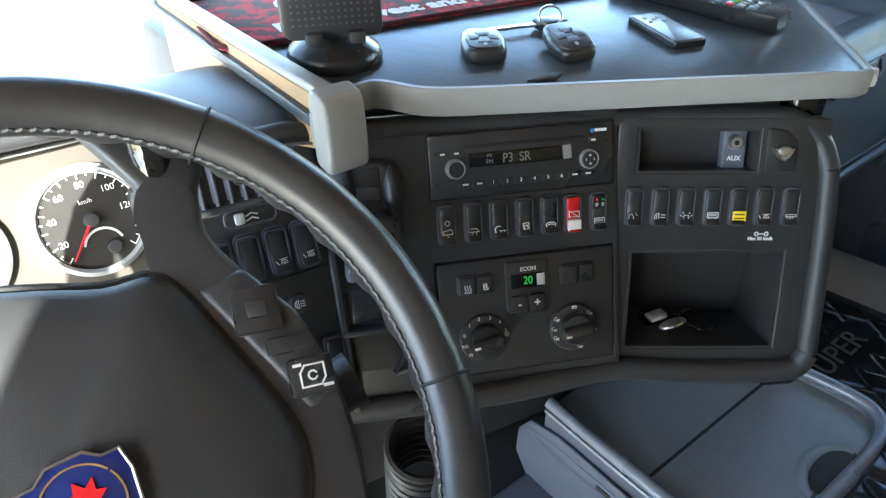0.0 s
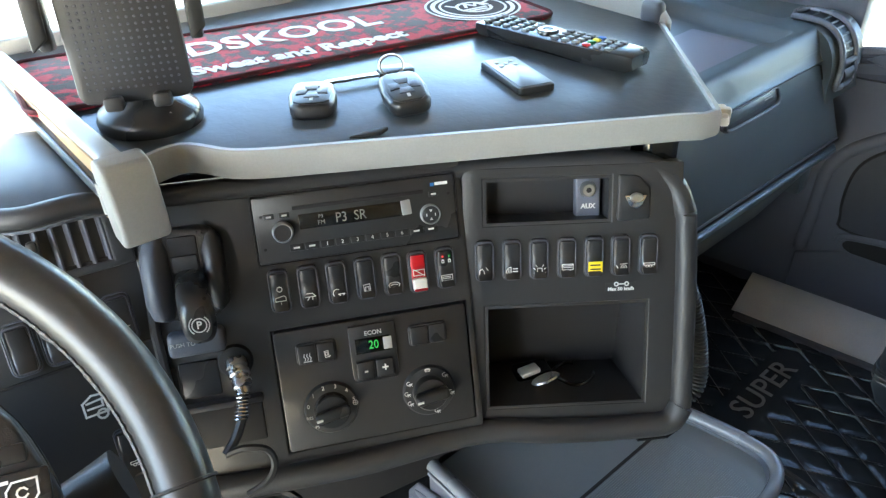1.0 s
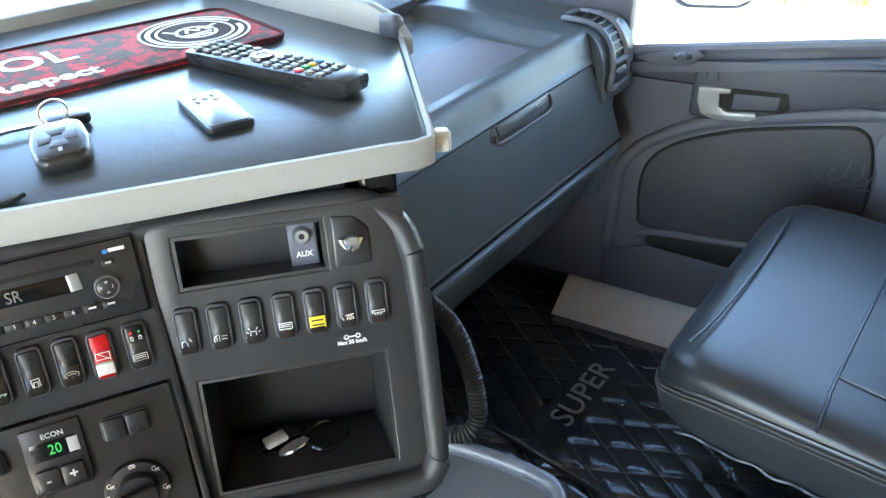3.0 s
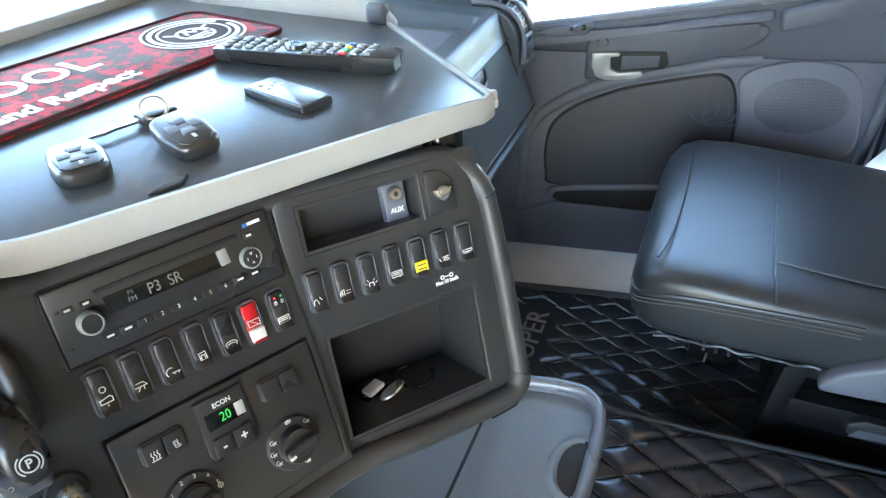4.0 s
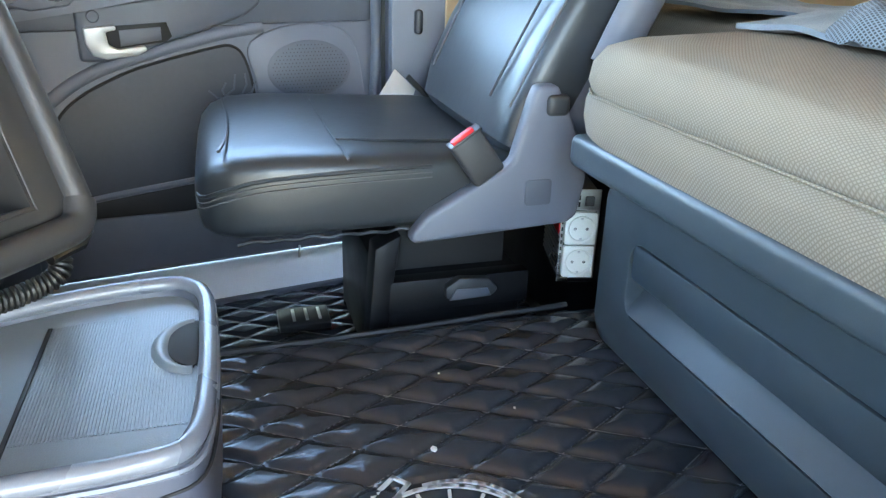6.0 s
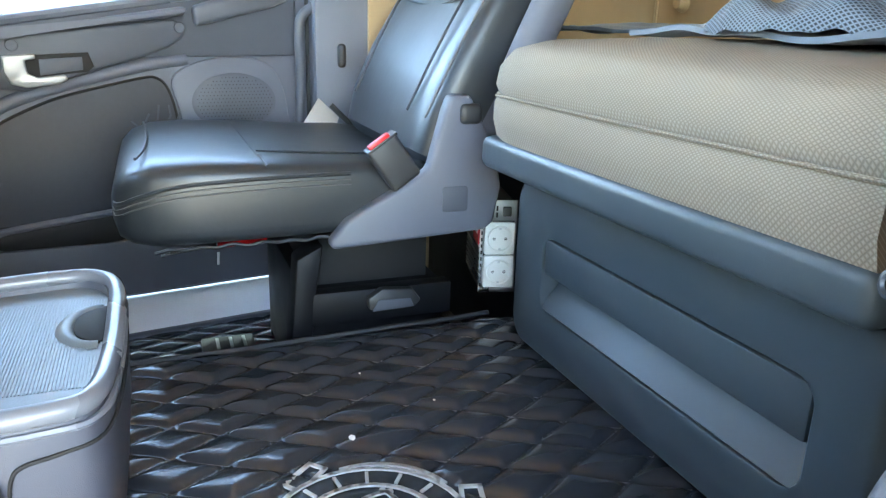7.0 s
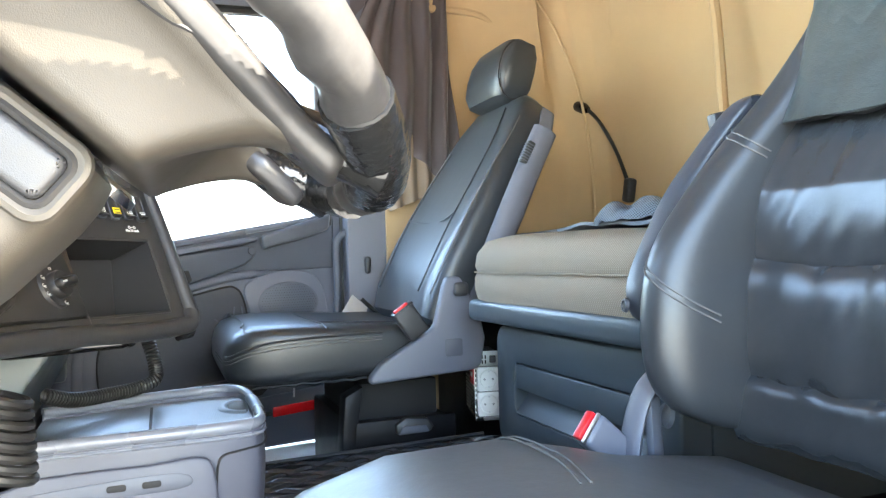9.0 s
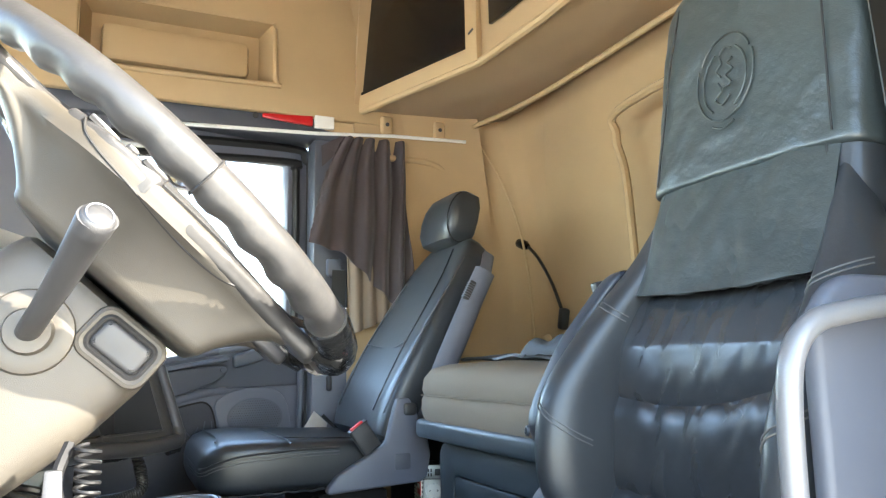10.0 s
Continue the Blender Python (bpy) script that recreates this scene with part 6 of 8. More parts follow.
def fob(m, label):
    f = thing("key_fob", m.translation, label, "key fob")
    out = [(-0.031, -0.013), (-0.026, -0.019), (0.0, -0.0215), (0.024, -0.019), (0.031, -0.012), (0.031, 0.012), (0.024, 0.019), (0.0, 0.0215), (-0.026, 0.019), (-0.031, 0.013)]
    part("body", prism(out, 0.015, at(m, 0, 0, 0), 0.005, seg=3), SMOOTH, f)
    part("top_plate", prism([(x * 0.86, y * 0.82) for x, y in out], 0.002, at(m, 0, 0, 0.0145), 0.001), mat("satin_black", (0.03, 0.031, 0.032), 0.35, bump=0), f)
    for a in (0, 90, 180, 270):
        part("button", prism([(0.004, -0.005), (0.014, -0.007), (0.014, 0.007), (0.004, 0.005)], 0.0016, at(m, 0, 0, 0.0158, a), 0.0006), SLATE2, f)
    part("print_mark", box((0.006, 0.003, 0.0003), at(m, 0.018, 0, 0.0167), 0), GREYPRINT, f)
    return f


fob(pose(-0.083, 0.688, TZ + 0.001, 0, 0, -122), "dark remote key fob with four buttons")
fob(pose(-0.014, 0.643, TZ + 0.004, 4, 8, -112), "worn dark key fob on the key ring")
ky = thing("key", (0.0, 0.71, TZ + 0.006), "steel key with black head on a wire ring", "key")
KM = pose(-0.010, 0.712, TZ + 0.006, 0, 0, 166)
part("head", prism(rounded(0.036, 0.024, 0.008, 4), 0.010, at(KM, -0.03, 0, -0.004), 0.003), SMOOTH, ky)
part("blade", prism([(-0.012, -0.0042), (0.040, -0.0042), (0.045, 0), (0.040, 0.0035), (0.03, 0.0022), (0.022, 0.0042), (0.012, 0.0026), (-0.012, 0.0042)], 0.003, KM, 0.0006), METAL, ky)
part("ring", tube([Vector((0.006, 0.692, TZ + 0.021)) + 0.0115 * (math.cos(a) * Vector((0.35, 0.4, 0.5)).normalized() + math.sin(a) * Vector((-0.7, 0.7, 0))) for a in (2 * math.pi * i / 32 for i in range(32))], 0.0013, 6, closed=True), METAL, ky)

PLACE = TABLE @ Matrix.Translation((0.016, 0.004, 0.0))
# phone holder on a round base
ph = thing("phone_holder", (-0.218, 0.752, TZ), "black phone holder with clamp arms on a suction base", "phone holder")
part("base", lathe([(0, 0.030), (0.018, 0.029), (0.027, 0.022), (0.040, 0.014), (0.043, 0.006), (0.042, 0.0), (0, 0)], pose(-0.218, 0.752, TZ), 40), SMOOTH, ph)
part("lock_lever", box((0.03, 0.010, 0.006), pose(-0.222, 0.728, TZ + 0.016, 20, 0, -28), 0.002), GREYPRINT, ph)
PH = axes((-0.224, 0.742, TZ + 0.088), (-0.36, -0.90, 0.22))
part("neck", tube([(-0.218, 0.752, TZ + 0.02), (-0.216, 0.756, TZ + 0.05), (-0.215, 0.757, TZ + 0.08)], 0.013, 12), BLACK, ph)
bk = part("back_plate", prism(rounded(0.086, 0.118, 0.010, 4), 0.013, at(PH, 0, 0, -0.006), 0.003), BLACK, ph)
bm = bmesh.new()
for i in range(13):
    for j in range(17):
        lathe([(0.0012, 0.0), (0.0008, 0.0007), (0, 0.0008)], at(PH, -0.0336 + 0.0056 * i, -0.046 + 0.0056 * j, 0.007), 6, bm)
tagged(part("rubber_nubs", bm, SLATE2, bk), kind="stuff")
for sx in (-1, 1):
    arm = part("clamp_arm", box((0.010, 0.060, 0.018), at(PH, sx * 0.054, 0.018, 0.004), 0.003), BLACK, ph)
    part("clamp_pad", prism([(-0.006, -0.03), (0.006, -0.02), (0.008, 0.035), (-0.006, 0.035)], 0.006, at(PH, sx * 0.056, 0.018, 0.016), 0.002), RUBBER, arm)
for sx in (-1, 1):
    part("foot", box((0.014, 0.012, 0.026), at(PH, sx * 0.018, -0.058, 0.008), 0.003), BLACK, ph)

# ---- passenger side of the dashboard ----
PLACE = Matrix.Identity(4)
pd = thing("passenger_dash", (0.65, 0.75, 0.3), "blue-black passenger dashboard with glovebox and side vent", "dashboard")
DX = Matrix(((0, 0, 1, 0.0), (1, 0, 0, 0), (0, 1, 0, 0), (0, 0, 0, 1)))      # section in y, z pulled along x


def section(poly, x0, x1, material, name, parent, bevel=0.006, label=""):
    m = DX.copy()
    m.translation = (x0, 0, 0)
    return part(name, prism(poly, x1 - x0, m, bevel, seg=3), material, parent, label)


section([(0.680, 0.636), (0.668, 0.628), (0.660, 0.605), (0.6075, 0.474), (0.612, 0.468), (0.72, 0.45), (1.12, 0.45), (1.14, 0.60), (1.0, 0.62)], 0.24, 0.912, DASHBLUE, "glovebox_body", pd, 0.004)
section([(0.604, 0.462), (0.600, 0.450), (0.634, 0.405), (0.715, 0.255), (0.76, 0.240), (1.14, 0.240), (1.14, 0.455), (0.62, 0.4655)], 0.20, 0.905, DASHBLUE, "knee_panel", pd, 0.005)
part("knee_ledge", tube([(0.21, 0.6035, 0.457), (0.895, 0.6035, 0.457)], 0.0055, 8), DASHBLUE, pd)
part("seam", box((0.69, 0.006, 0.005), (0.57, 0.6085, 0.4675), 0.001), VOID, pd)
part("lid_edge", tube([(0.25, 0.6062, 0.4745), (0.905, 0.6062, 0.4745)], 0.0022, 6), SLATE, pd)
LIDM = axes((0.24, 0.660, 0.605), (0, -0.927, 0.374))      # x to the door, y up the lid
part("lid_seam", tube([LIDM @ Vector(p) for p in ((0.02, 0.0, 0.0005), (0.625, 0.0, 0.0005), (0.640, -0.006, 0.0005), (0.640, -0.03, 0.0005))], 0.0018, 6), VOID, pd)
lt = part("latch_recess", prism([(p[0], p[1]) for p in smoothed([(0.345, -0.030), (0.475, -0.030), (0.497, -0.020), (0.499, -0.002), (0.420, -0.002), (0.347, -0.002)], 3)], 0.002, at(LIDM, 0, 0, -0.0005), 0.0006), SLATE2, pd)
part("latch", prism([(0.352, -0.020), (0.484, -0.019), (0.488, -0.003), (0.351, -0.003)], 0.006, at(LIDM, 0, 0, -0.002), 0.002), DASHBLUE, lt)
part("latch_lip", tube(smooth_path([LIDM @ Vector(p) for p in ((0.346, -0.016, 0.003), (0.349, -0.0275, 0.004), (0.42, -0.0285, 0.005), (0.478, -0.0275, 0.005), (0.495, -0.020, 0.004), (0.498, -0.004, 0.002))], 6), 0.0032, 8), SLATE, lt, "grey moulded grip lip")
part("print_bars", strokes([[(-0.008, 0), (0.014, 0)], [(-0.008, 0.004), (0.01, 0.004)]], 0.0014, at(LIDM, 0.462, -0.011, 0.0045)), GREYPRINT, lt)


def dash_top(s, t):
    """The padded top: rolls down to the front, with a shallow tray sunk into it."""
    x, y = 0.24 + 0.655 * s, 0.656 + 0.475 * t
    step = lambda a, b, v: (lambda k: k * k * (3 - 2 * k))(min(1.0, max(0.0, (v - a) / (b - a))))
    roll = 0.047 * (1 - step(0.0, 0.085, t)) ** 2.0
    bow = 2.4 * max(0.0, y - 0.86) ** 2
    tray = step(0.700, 0.712, y) * (1 - step(0.965, 1.0, y)) * (1 - step(0.825 - bow, 0.850 - bow, x))
    return Vector((x, y, 0.656 + 0.012 * step(0.8, 1.0, y) - roll - 0.026 * tray))


part("top_pad", sheet(dash_top, 130, 110, 0.010), DASHBLUE, pd)
part("tray_mat", prism(smoothed([(0.26, 0.722), (0.80, 0.722), (0.812, 0.74), (0.806, 0.86), (0.775, 0.94), (0.70, 0.955), (0.26, 0.955)], 4), 0.0015, (0, 0, 0.6315), 0.0004), TRAYMAT, pd, "smooth grey-violet anti-slip mat")
for x, y, z in ((0.50, 0.6255, 0.42), (0.827, 0.6305, 0.411)):
    part("screw", lathe([(0, 0.003), (0.004, 0.003), (0.0055, 0)], axes((x, y, z), (0, -0.8, -0.6)), 12), SLATE, pd)
# side vent that wraps over the corner
prof_v = smooth_path([(0, 0.758, 0.6565), (0, 0.70, 0.6595), (0, 0.665, 0.650), (0, 0.643, 0.625), (0, 0.634, 0.595), (0, 0.632, 0.562), (0, 0.628, 0.540)], 8)


def on_vent(x, t, lift=0.0):
    i = min(int(t * (len(prof_v) - 1)), len(prof_v) - 2)
    a, b_ = prof_v[i], prof_v[i + 1]
    k = t * (len(prof_v) - 1) - i
    n = Vector((0, (b_ - a).z, -(b_ - a).y)).normalized()
    p = a.lerp(b_, k) + n * lift
    return Vector((x + 0.02 * (1 - t) ** 2, p.y, p.z))


vn = part("side_vent", sheet(lambda s, t: on_vent(0.878 + 0.112 * s, t, -0.004), 6, 40, 0.03), DASHBLUE, pd)
# A near-black sheet stands for the dark inside of the vent.
part("vent_mouth", sheet(lambda s, t: on_vent(0.897 + 0.047 * s, 0.08 + 0.54 * t, 0.0015), 4, 30, 0.002), INKBLACK, vn)
ring_v = [on_vent(0.892 + 0.010 * math.sin(math.pi * t), 0.07 + 0.76 * t, 0.003) for t in (i / 20 for i in range(21))] + [on_vent(0.91 + 0.01 * k, 0.845, 0.003) for k in range(3)] + [on_vent(0.950 - 0.004 * t, 0.83 - 0.76 * t, 0.003) for t in (i / 20 for i in range(21))] + [on_vent(0.93 - 0.01 * k, 0.055, 0.003) for k in range(3)]
part("vent_ring", tube(ring_v, 0.0055, 10, closed=True), RIMGREY, vn, "satin grey vent surround")
part("vent_bar", tube([on_vent(0.899, 0.63, 0.003), on_vent(0.946, 0.63, 0.003)], 0.005, 8), SLATE, vn)
for i in range(7):
    t_ = 0.13 + 0.068 * i
    part("slat", tube([on_vent(0.899, t_, 0.0015), on_vent(0.940, t_, 0.0015)], 0.0022, 6), BLACK, vn)
part("vent_switch", sheet(lambda s, t: on_vent(0.905 + 0.034 * s, 0.69 + 0.10 * t, 0.003 + 0.004 * math.sin(math.pi * t)), 4, 8, 0.003), SLATE2, vn)
part("end_cap", prism([(0.958, 0.665), (1.00, 0.668), (1.06, 0.75), (1.06, 1.14), (0.90, 1.14), (0.90, 0.75), (0.955, 0.72)], 0.355, (0, 0, 0.30), 0.012), DASHBLUE, pd)
part("defrost_ledge", prism([(0.26, 0.99), (0.96, 0.98), (1.05, 1.0), (1.06, 1.29), (0.26, 1.29)], 0.03, (0, 0, 0.650), 0.008), SLATE2, pd)
# Added near-black walls: keep stray windscreen light out and darken the deep footwell.
part("footwell_shade_wall", span((0.195, 0.69, 0.0), (0.225, 1.12, 0.64), 0.004), INKBLACK, pd)
part("footwell_shade_back", span((0.22, 1.02, 0.0), (1.06, 1.08, 0.50), 0.004), INKBLACK, pd)

# ---- low tray between the seats ----
PLACE = TRAY
lt_ = thing("floor_console", (0.11, 0.4, 0.19), "grey floor console with a ribbed rubber tray on top", "console")
ring_top = smooth_path([(-0.038, 0.60, 0), (-0.036, 0.45, 0), (-0.030, 0.345, 0), (-0.012, 0.312, 0), (0.05, 0.302, 0), (0.15, 0.300, 0), (0.235, 0.303, 0), (0.272, 0.318, 0), (0.284, 0.35, 0), (0.270, 0.43, 0), (0.245, 0.50, 0), (0.20, 0.60, 0)], 6)
cx, cy = 0.11, 0.47
levels = []
for z, g in ((0.186, 0.90), (0.22, 0.955), (0.27, 0.99), (0.31, 1.0), (0.345, 0.995), (0.360, 0.985), (0.366, 0.965), (0.366, 0.945), (0.360, 0.925), (0.352, 0.915)):
    levels.append([Vector((cx + (p.x - cx) * g, cy + (p.y - cy) * (g if p.y < cy else 1), z)) for p in ring_top])
part("body", loft(levels, caps=False), CONSOLEGREY, lt_)
part("rim", tube([Vector((cx + (p.x - cx) * 0.965, cy + (p.y - cy) * (0.965 if p.y < cy else 1), 0.364)) for p in ring_top], 0.0085, 10), RIMGREY, lt_, "smooth grey rounded rim")
part("rim_strip", tube([Vector((cx + (p.x - cx) * 1.0, cy + (p.y - cy) * (1.0 if p.y < cy else 1), 0.352)) for p in ring_top[:36]], 0.003, 6), RIMGREY, lt_)
bm = bmesh.new()
f = bm.faces.new([bm.verts.new((cx + (p.x - cx) * 0.93, cy + (p.y - cy) * (0.93 if p.y < cy else 1), 0.354)) for p in ring_top])
r = bmesh.ops.extrude_face_region(bm, geom=[f])
for v in r["geom"]:
    if isinstance(v, bmesh.types.BMVert):
        v.co.z -= 0.006
ln_ = part("tray_liner", bm, RIBBED, lt_, "ribbed grey rubber liner")
bm = bmesh.new()
for i in range(70):
    y = 0.315 + 0.0026 * i
    if y < 0.448:
        span((0.03, y, 0.3538), (0.235 - abs(y - 0.36) * 0.2, y + 0.0012, 0.3549), 0, bm)
part("liner_ribs", bm, RIBBED, ln_)
part("liner_groove", box((0.24, 0.004, 0.002), pose(0.098, 0.452, 0.3545, 0, 0, 0), 0.0005), VOID, ln_)
part("finger_hole", prism(smoothed([(0.118, 0.3165), (0.196, 0.3140), (0.193, 0.330), (0.175, 0.341), (0.145, 0.342), (0.124, 0.333)], 4), 0.003, (0, 0, 0.3535), 0.0006), VOID, ln_)
hk = sheet(lambda s, t: Vector((0.157 + (0.040 + 0.012 * t) * math.cos(math.pi * s) - 0.002, 0.320 + (0.022 + 0.016 * t) * math.sin(math.pi * s), 0.3545 + 0.0045 * math.sin(math.pi * t))), 30, 8, 0.0015)
part("finger_lip", hk, RIBBED, ln_)
XL = Matrix(((0, 0, -1, -0.036), (1, 0, 0, 0), (0, 1, 0, 0), (0, 0, 0, 1)))
pocket = smoothed([(0.372, 0.250), (0.376, 0.318), (0.395, 0.334), (0.45, 0.331), (0.62, 0.318), (0.62, 0.20), (0.385, 0.20)], 3)
pk = part("side_pocket", prism(pocket, 0.006, XL @ Matrix.Translation((0, 0, 0.002)), 0.004, seg=3), CONSOLEGREY, lt_, "moulded oval side pocket")
part("pocket_well", prism(smoothed([(0.402, 0.305), (0.416, 0.317), (0.48, 0.318), (0.61, 0.309), (0.61, 0.292), (0.50, 0.296), (0.42, 0.298)], 3), 0.003, XL @ Matrix.Translation((0, 0, 0.006)), 0.001), SLATE2, pk)
for y in (0.45, 0.49):
    part("hole", prism(rounded(0.022, 0.008, 0.003, 4, y, 0.308), 0.002, XL @ Matrix.Translation((0, 0, 0.0085)), 0.0005), VOID, pk)
seam = [(0.232, 0.303, 0.340), (0.15, 0.300, 0.339), (0.05, 0.302, 0.338), (-0.012, 0.312, 0.336), (-0.028, 0.340, 0.334), (-0.0325, 0.362, 0.331), (-0.0335, 0.370, 0.322), (-0.034, 0.373, 0.30), (-0.033, 0.374, 0.27), (-0.0295, 0.376, 0.235), (-0.022, 0.378, 0.20)]
part("front_seam", tube(smooth_path([(x - 0.0012, y - (0.0012 if y < 0.35 else 0), z) for x, y, z in seam], 5), 0.0016, 6), VOID, lt_)
part("left_wall", prism([(-0.25, 0.36), (-0.035, 0.33), (-0.035, 0.62), (-0.25, 0.62)], 0.022, (0, 0, 0.186), 0.008, seg=3), SLATE2, lt_)
ch = part("cup_holder", lathe([(0.026, -0.04), (0.032, -0.035), (0.038, 0.0), (0.042, 0.006), (0.046, 0.003), (0.047, -0.006)], pose(-0.12, 0.475, 0.212), 32), BLACK, lt_)
part("cup_floor", lathe([(0, -0.006), (0.036, -0.006)], pose(-0.12, 0.475, 0.215), 24), VOID, ch)
# coiled handset cord hanging by the console
PLACE = DASH
cd = thing("coiled_cord", (0.24, 0.43, 0.4), "black coiled handset cord hanging beside the console", "cord")
pth = smooth_path([(0.195, 0.470, 0.58), (0.232, 0.462, 0.53), (0.250, 0.452, 0.47), (0.252, 0.440, 0.41), (0.240, 0.440, 0.383), (0.222, 0.465, 0.374), (0.19, 0.50, 0.373), (0.14, 0.54, 0.376), (0.10, 0.57, 0.39)], 10)
cum = [0.0]
for a, b_ in zip(pth, pth[1:]):
    cum.append(cum[-1] + (b_ - a).length)
L = cum[-1]
hel = []
turns = 78
for i in range(turns * 9):
    s = i / (turns * 9 - 1) * L
    k = max(j for j in range(len(cum) - 1) if cum[j] <= s)
    t = (s - cum[k]) / max(1e-9, cum[k + 1] - cum[k])
    p = pth[k].lerp(pth[k + 1], t)
    d = (pth[k + 1] - pth[k]).normalized()
    sd = d.cross(Vector((0.3, 0.9, 0.2))).normalized()
    up = sd.cross(d)
    a = 2 * math.pi * i / 9
    hel.append(p + 0.0088 * (math.cos(a) * sd + math.sin(a) * up))
part("coil", tube(hel, 0.0025, 6), RUBBER, cd)
# shiny things in the storage bin
gl_ = thing("bunch_of_keys", PB @ Vector((-0.07, -0.08, -0.05)), "small metal keys with dark tags in the storage bin", "keys")
part("tag", box((0.022, 0.006, 0.014), PB @ pose(-0.082, -0.088, -0.055, 15, 20, 10), 0.002), GREYPRINT, gl_)
part("oval_key", lathe([(0, 0.003), (0.009, 0.002), (0.010, 0)], PB @ pose(-0.066, -0.094, -0.045, -80, 0, 20) @ Matrix.Diagonal((1.6, 0.8, 1, 1)), 20), METAL, gl_)
part("dark_pouch", box((0.04, 0.010, 0.025), PB @ pose(-0.078, -0.092, -0.065, 10, 10, 5), 0.004), GLOSS, gl_)
cc = thing("cable", PB @ Vector((-0.03, -0.095, -0.05)), "thin black cable loop in the storage bin", "cable")
part("loop", tube([PB @ Vector((-0.035 + 0.022 * math.cos(a), -0.0935 + 0.002 * math.sin(3 * a), -0.055 + 0.025 * math.sin(a))) for a in (2 * math.pi * i / 24 for i in range(20))], 0.002, 6), GLOSS, cc)

# ---- seats ----
PLACE = Matrix.Identity(4)


def pad(frame_m, rows, seg=40, bm=None, power=0.45):
    """A cushion lofted up a frame: rows of height, half width, front, back, bolster, middle offset."""
    rings = []
    for h, hw, fr, bk, bol, off in rows:
        ring = []
        for i in range(seg):
            a = 2 * math.pi * i / seg
            c, s = math.cos(a), math.sin(a)
            x = hw * math.copysign(abs(c) ** power, c)
            y = (fr if s > 0 else bk) * abs(s) ** power
            if s > 0:
                y += bol * (abs(x) / max(hw, 1e-6)) ** 4 * abs(s) ** power
            ring.append(frame_m @ Vector((x + off, h, y if s > 0 else -y)))
        rings.append(ring)
    return loft(rings, bm)


# passenger seat
SX = 0.70
ps = thing("passenger_chair", (SX, 0.05, 0.0), "black leather passenger seat with grey plastic side covers", "seat", "cab seats")
CU = Matrix(((1, 0, 0, SX), (0, -1, 0, 0.12), (0, 0, 1, 0.385), (0, 0, 0, 1)))     # x across, y to the rear, z up
rows = [(-0.215, 0.17, 0.010, 0.03, 0.0, 0), (-0.207, 0.205, 0.036, 0.05, 0.0, 0), (-0.19, 0.228, 0.052, 0.056, 0.004, 0), (-0.16, 0.24, 0.062, 0.060, 0.006, 0), (-0.10, 0.245, 0.064, 0.060, 0.008, 0),
        (0.0, 0.245, 0.058, 0.058, 0.010, 0), (0.10, 0.243, 0.050, 0.056, 0.014, 0), (0.18, 0.24, 0.046, 0.055, 0.018, 0), (0.23, 0.235, 0.04, 0.05, 0.016, 0), (0.25, 0.22, 0.02, 0.03, 0.0, 0)]
part("seat_cushion", pad(CU, rows, 56, power=0.32), LEATHER, ps)
part("cushion_piping", tube(smooth_path([(0.458, 0.02, 0.425), (0.455, 0.12, 0.424), (0.456, 0.24, 0.418), (0.464, 0.295, 0.405), (0.485, 0.322, 0.392), (0.53, 0.331, 0.388), (0.70, 0.334, 0.388), (0.87, 0.331, 0.388)], 6), 0.0030, 6), LEATHER, ps)
for d in (0.0, 0.007):
    part("cushion_stitch", tube(smooth_path([(x, y, z - d) for x, y, z in ((0.456, 0.02, 0.417), (0.4535, 0.12, 0.416), (0.4545, 0.24, 0.410), (0.462, 0.298, 0.397), (0.483, 0.325, 0.384), (0.53, 0.334, 0.380), (0.70, 0.337, 0.380))], 6), 0.0012, 5), STITCH, ps)
for pts in ([(0.50, 0.30, 0.448), (0.56, 0.29, 0.4505), (0.70, 0.285, 0.4505), (0.86, 0.29, 0.45)], [(0.55, 0.14, 0.4455), (0.548, 0.0, 0.4385), (0.55, -0.09, 0.434)], [(0.455, 0.135, 0.44), (0.50, 0.138, 0.4465), (0.55, 0.14, 0.4455), (0.85, 0.14, 0.4455)]):
    part("seam", tube(smooth_path(pts, 6), 0.0022, 6), LEATHER, ps)
# The pan's near-black colour includes the shade beneath the cushion.
part("cushion_pan", span((0.52, -0.10, 0.322), (0.90, 0.25, 0.336), 0.005), INKBLACK, ps)
hem = [Vector((0.470 + 0.002 * math.sin(i * 0.6), 0.05 + 0.235 * i / 40, 0.3305 + 0.0015 * math.sin(i * 0.9) - 0.003 * (i / 40))) for i in range(41)]
part("loose_hem", tube(smooth_path(hem, 2), 0.0025, 6), LEATHER, ps)
part("zip_pull", tube([(0.455, 0.205, 0.325), (0.455, 0.206, 0.308)], 0.0018, 5), METAL, ps)
# backrest leaning back
tilt = 27.5
up = Vector((0, -math.sin(radians(tilt)), math.cos(radians(tilt))))
fwd = Vector((0, math.cos(radians(tilt)), math.sin(radians(tilt))))
BK = Matrix(((1, up.x, fwd.x, SX), (0, up.y, fwd.y, -0.140), (0, up.z, fwd.z, 0.42), (0, 0, 0, 1)))
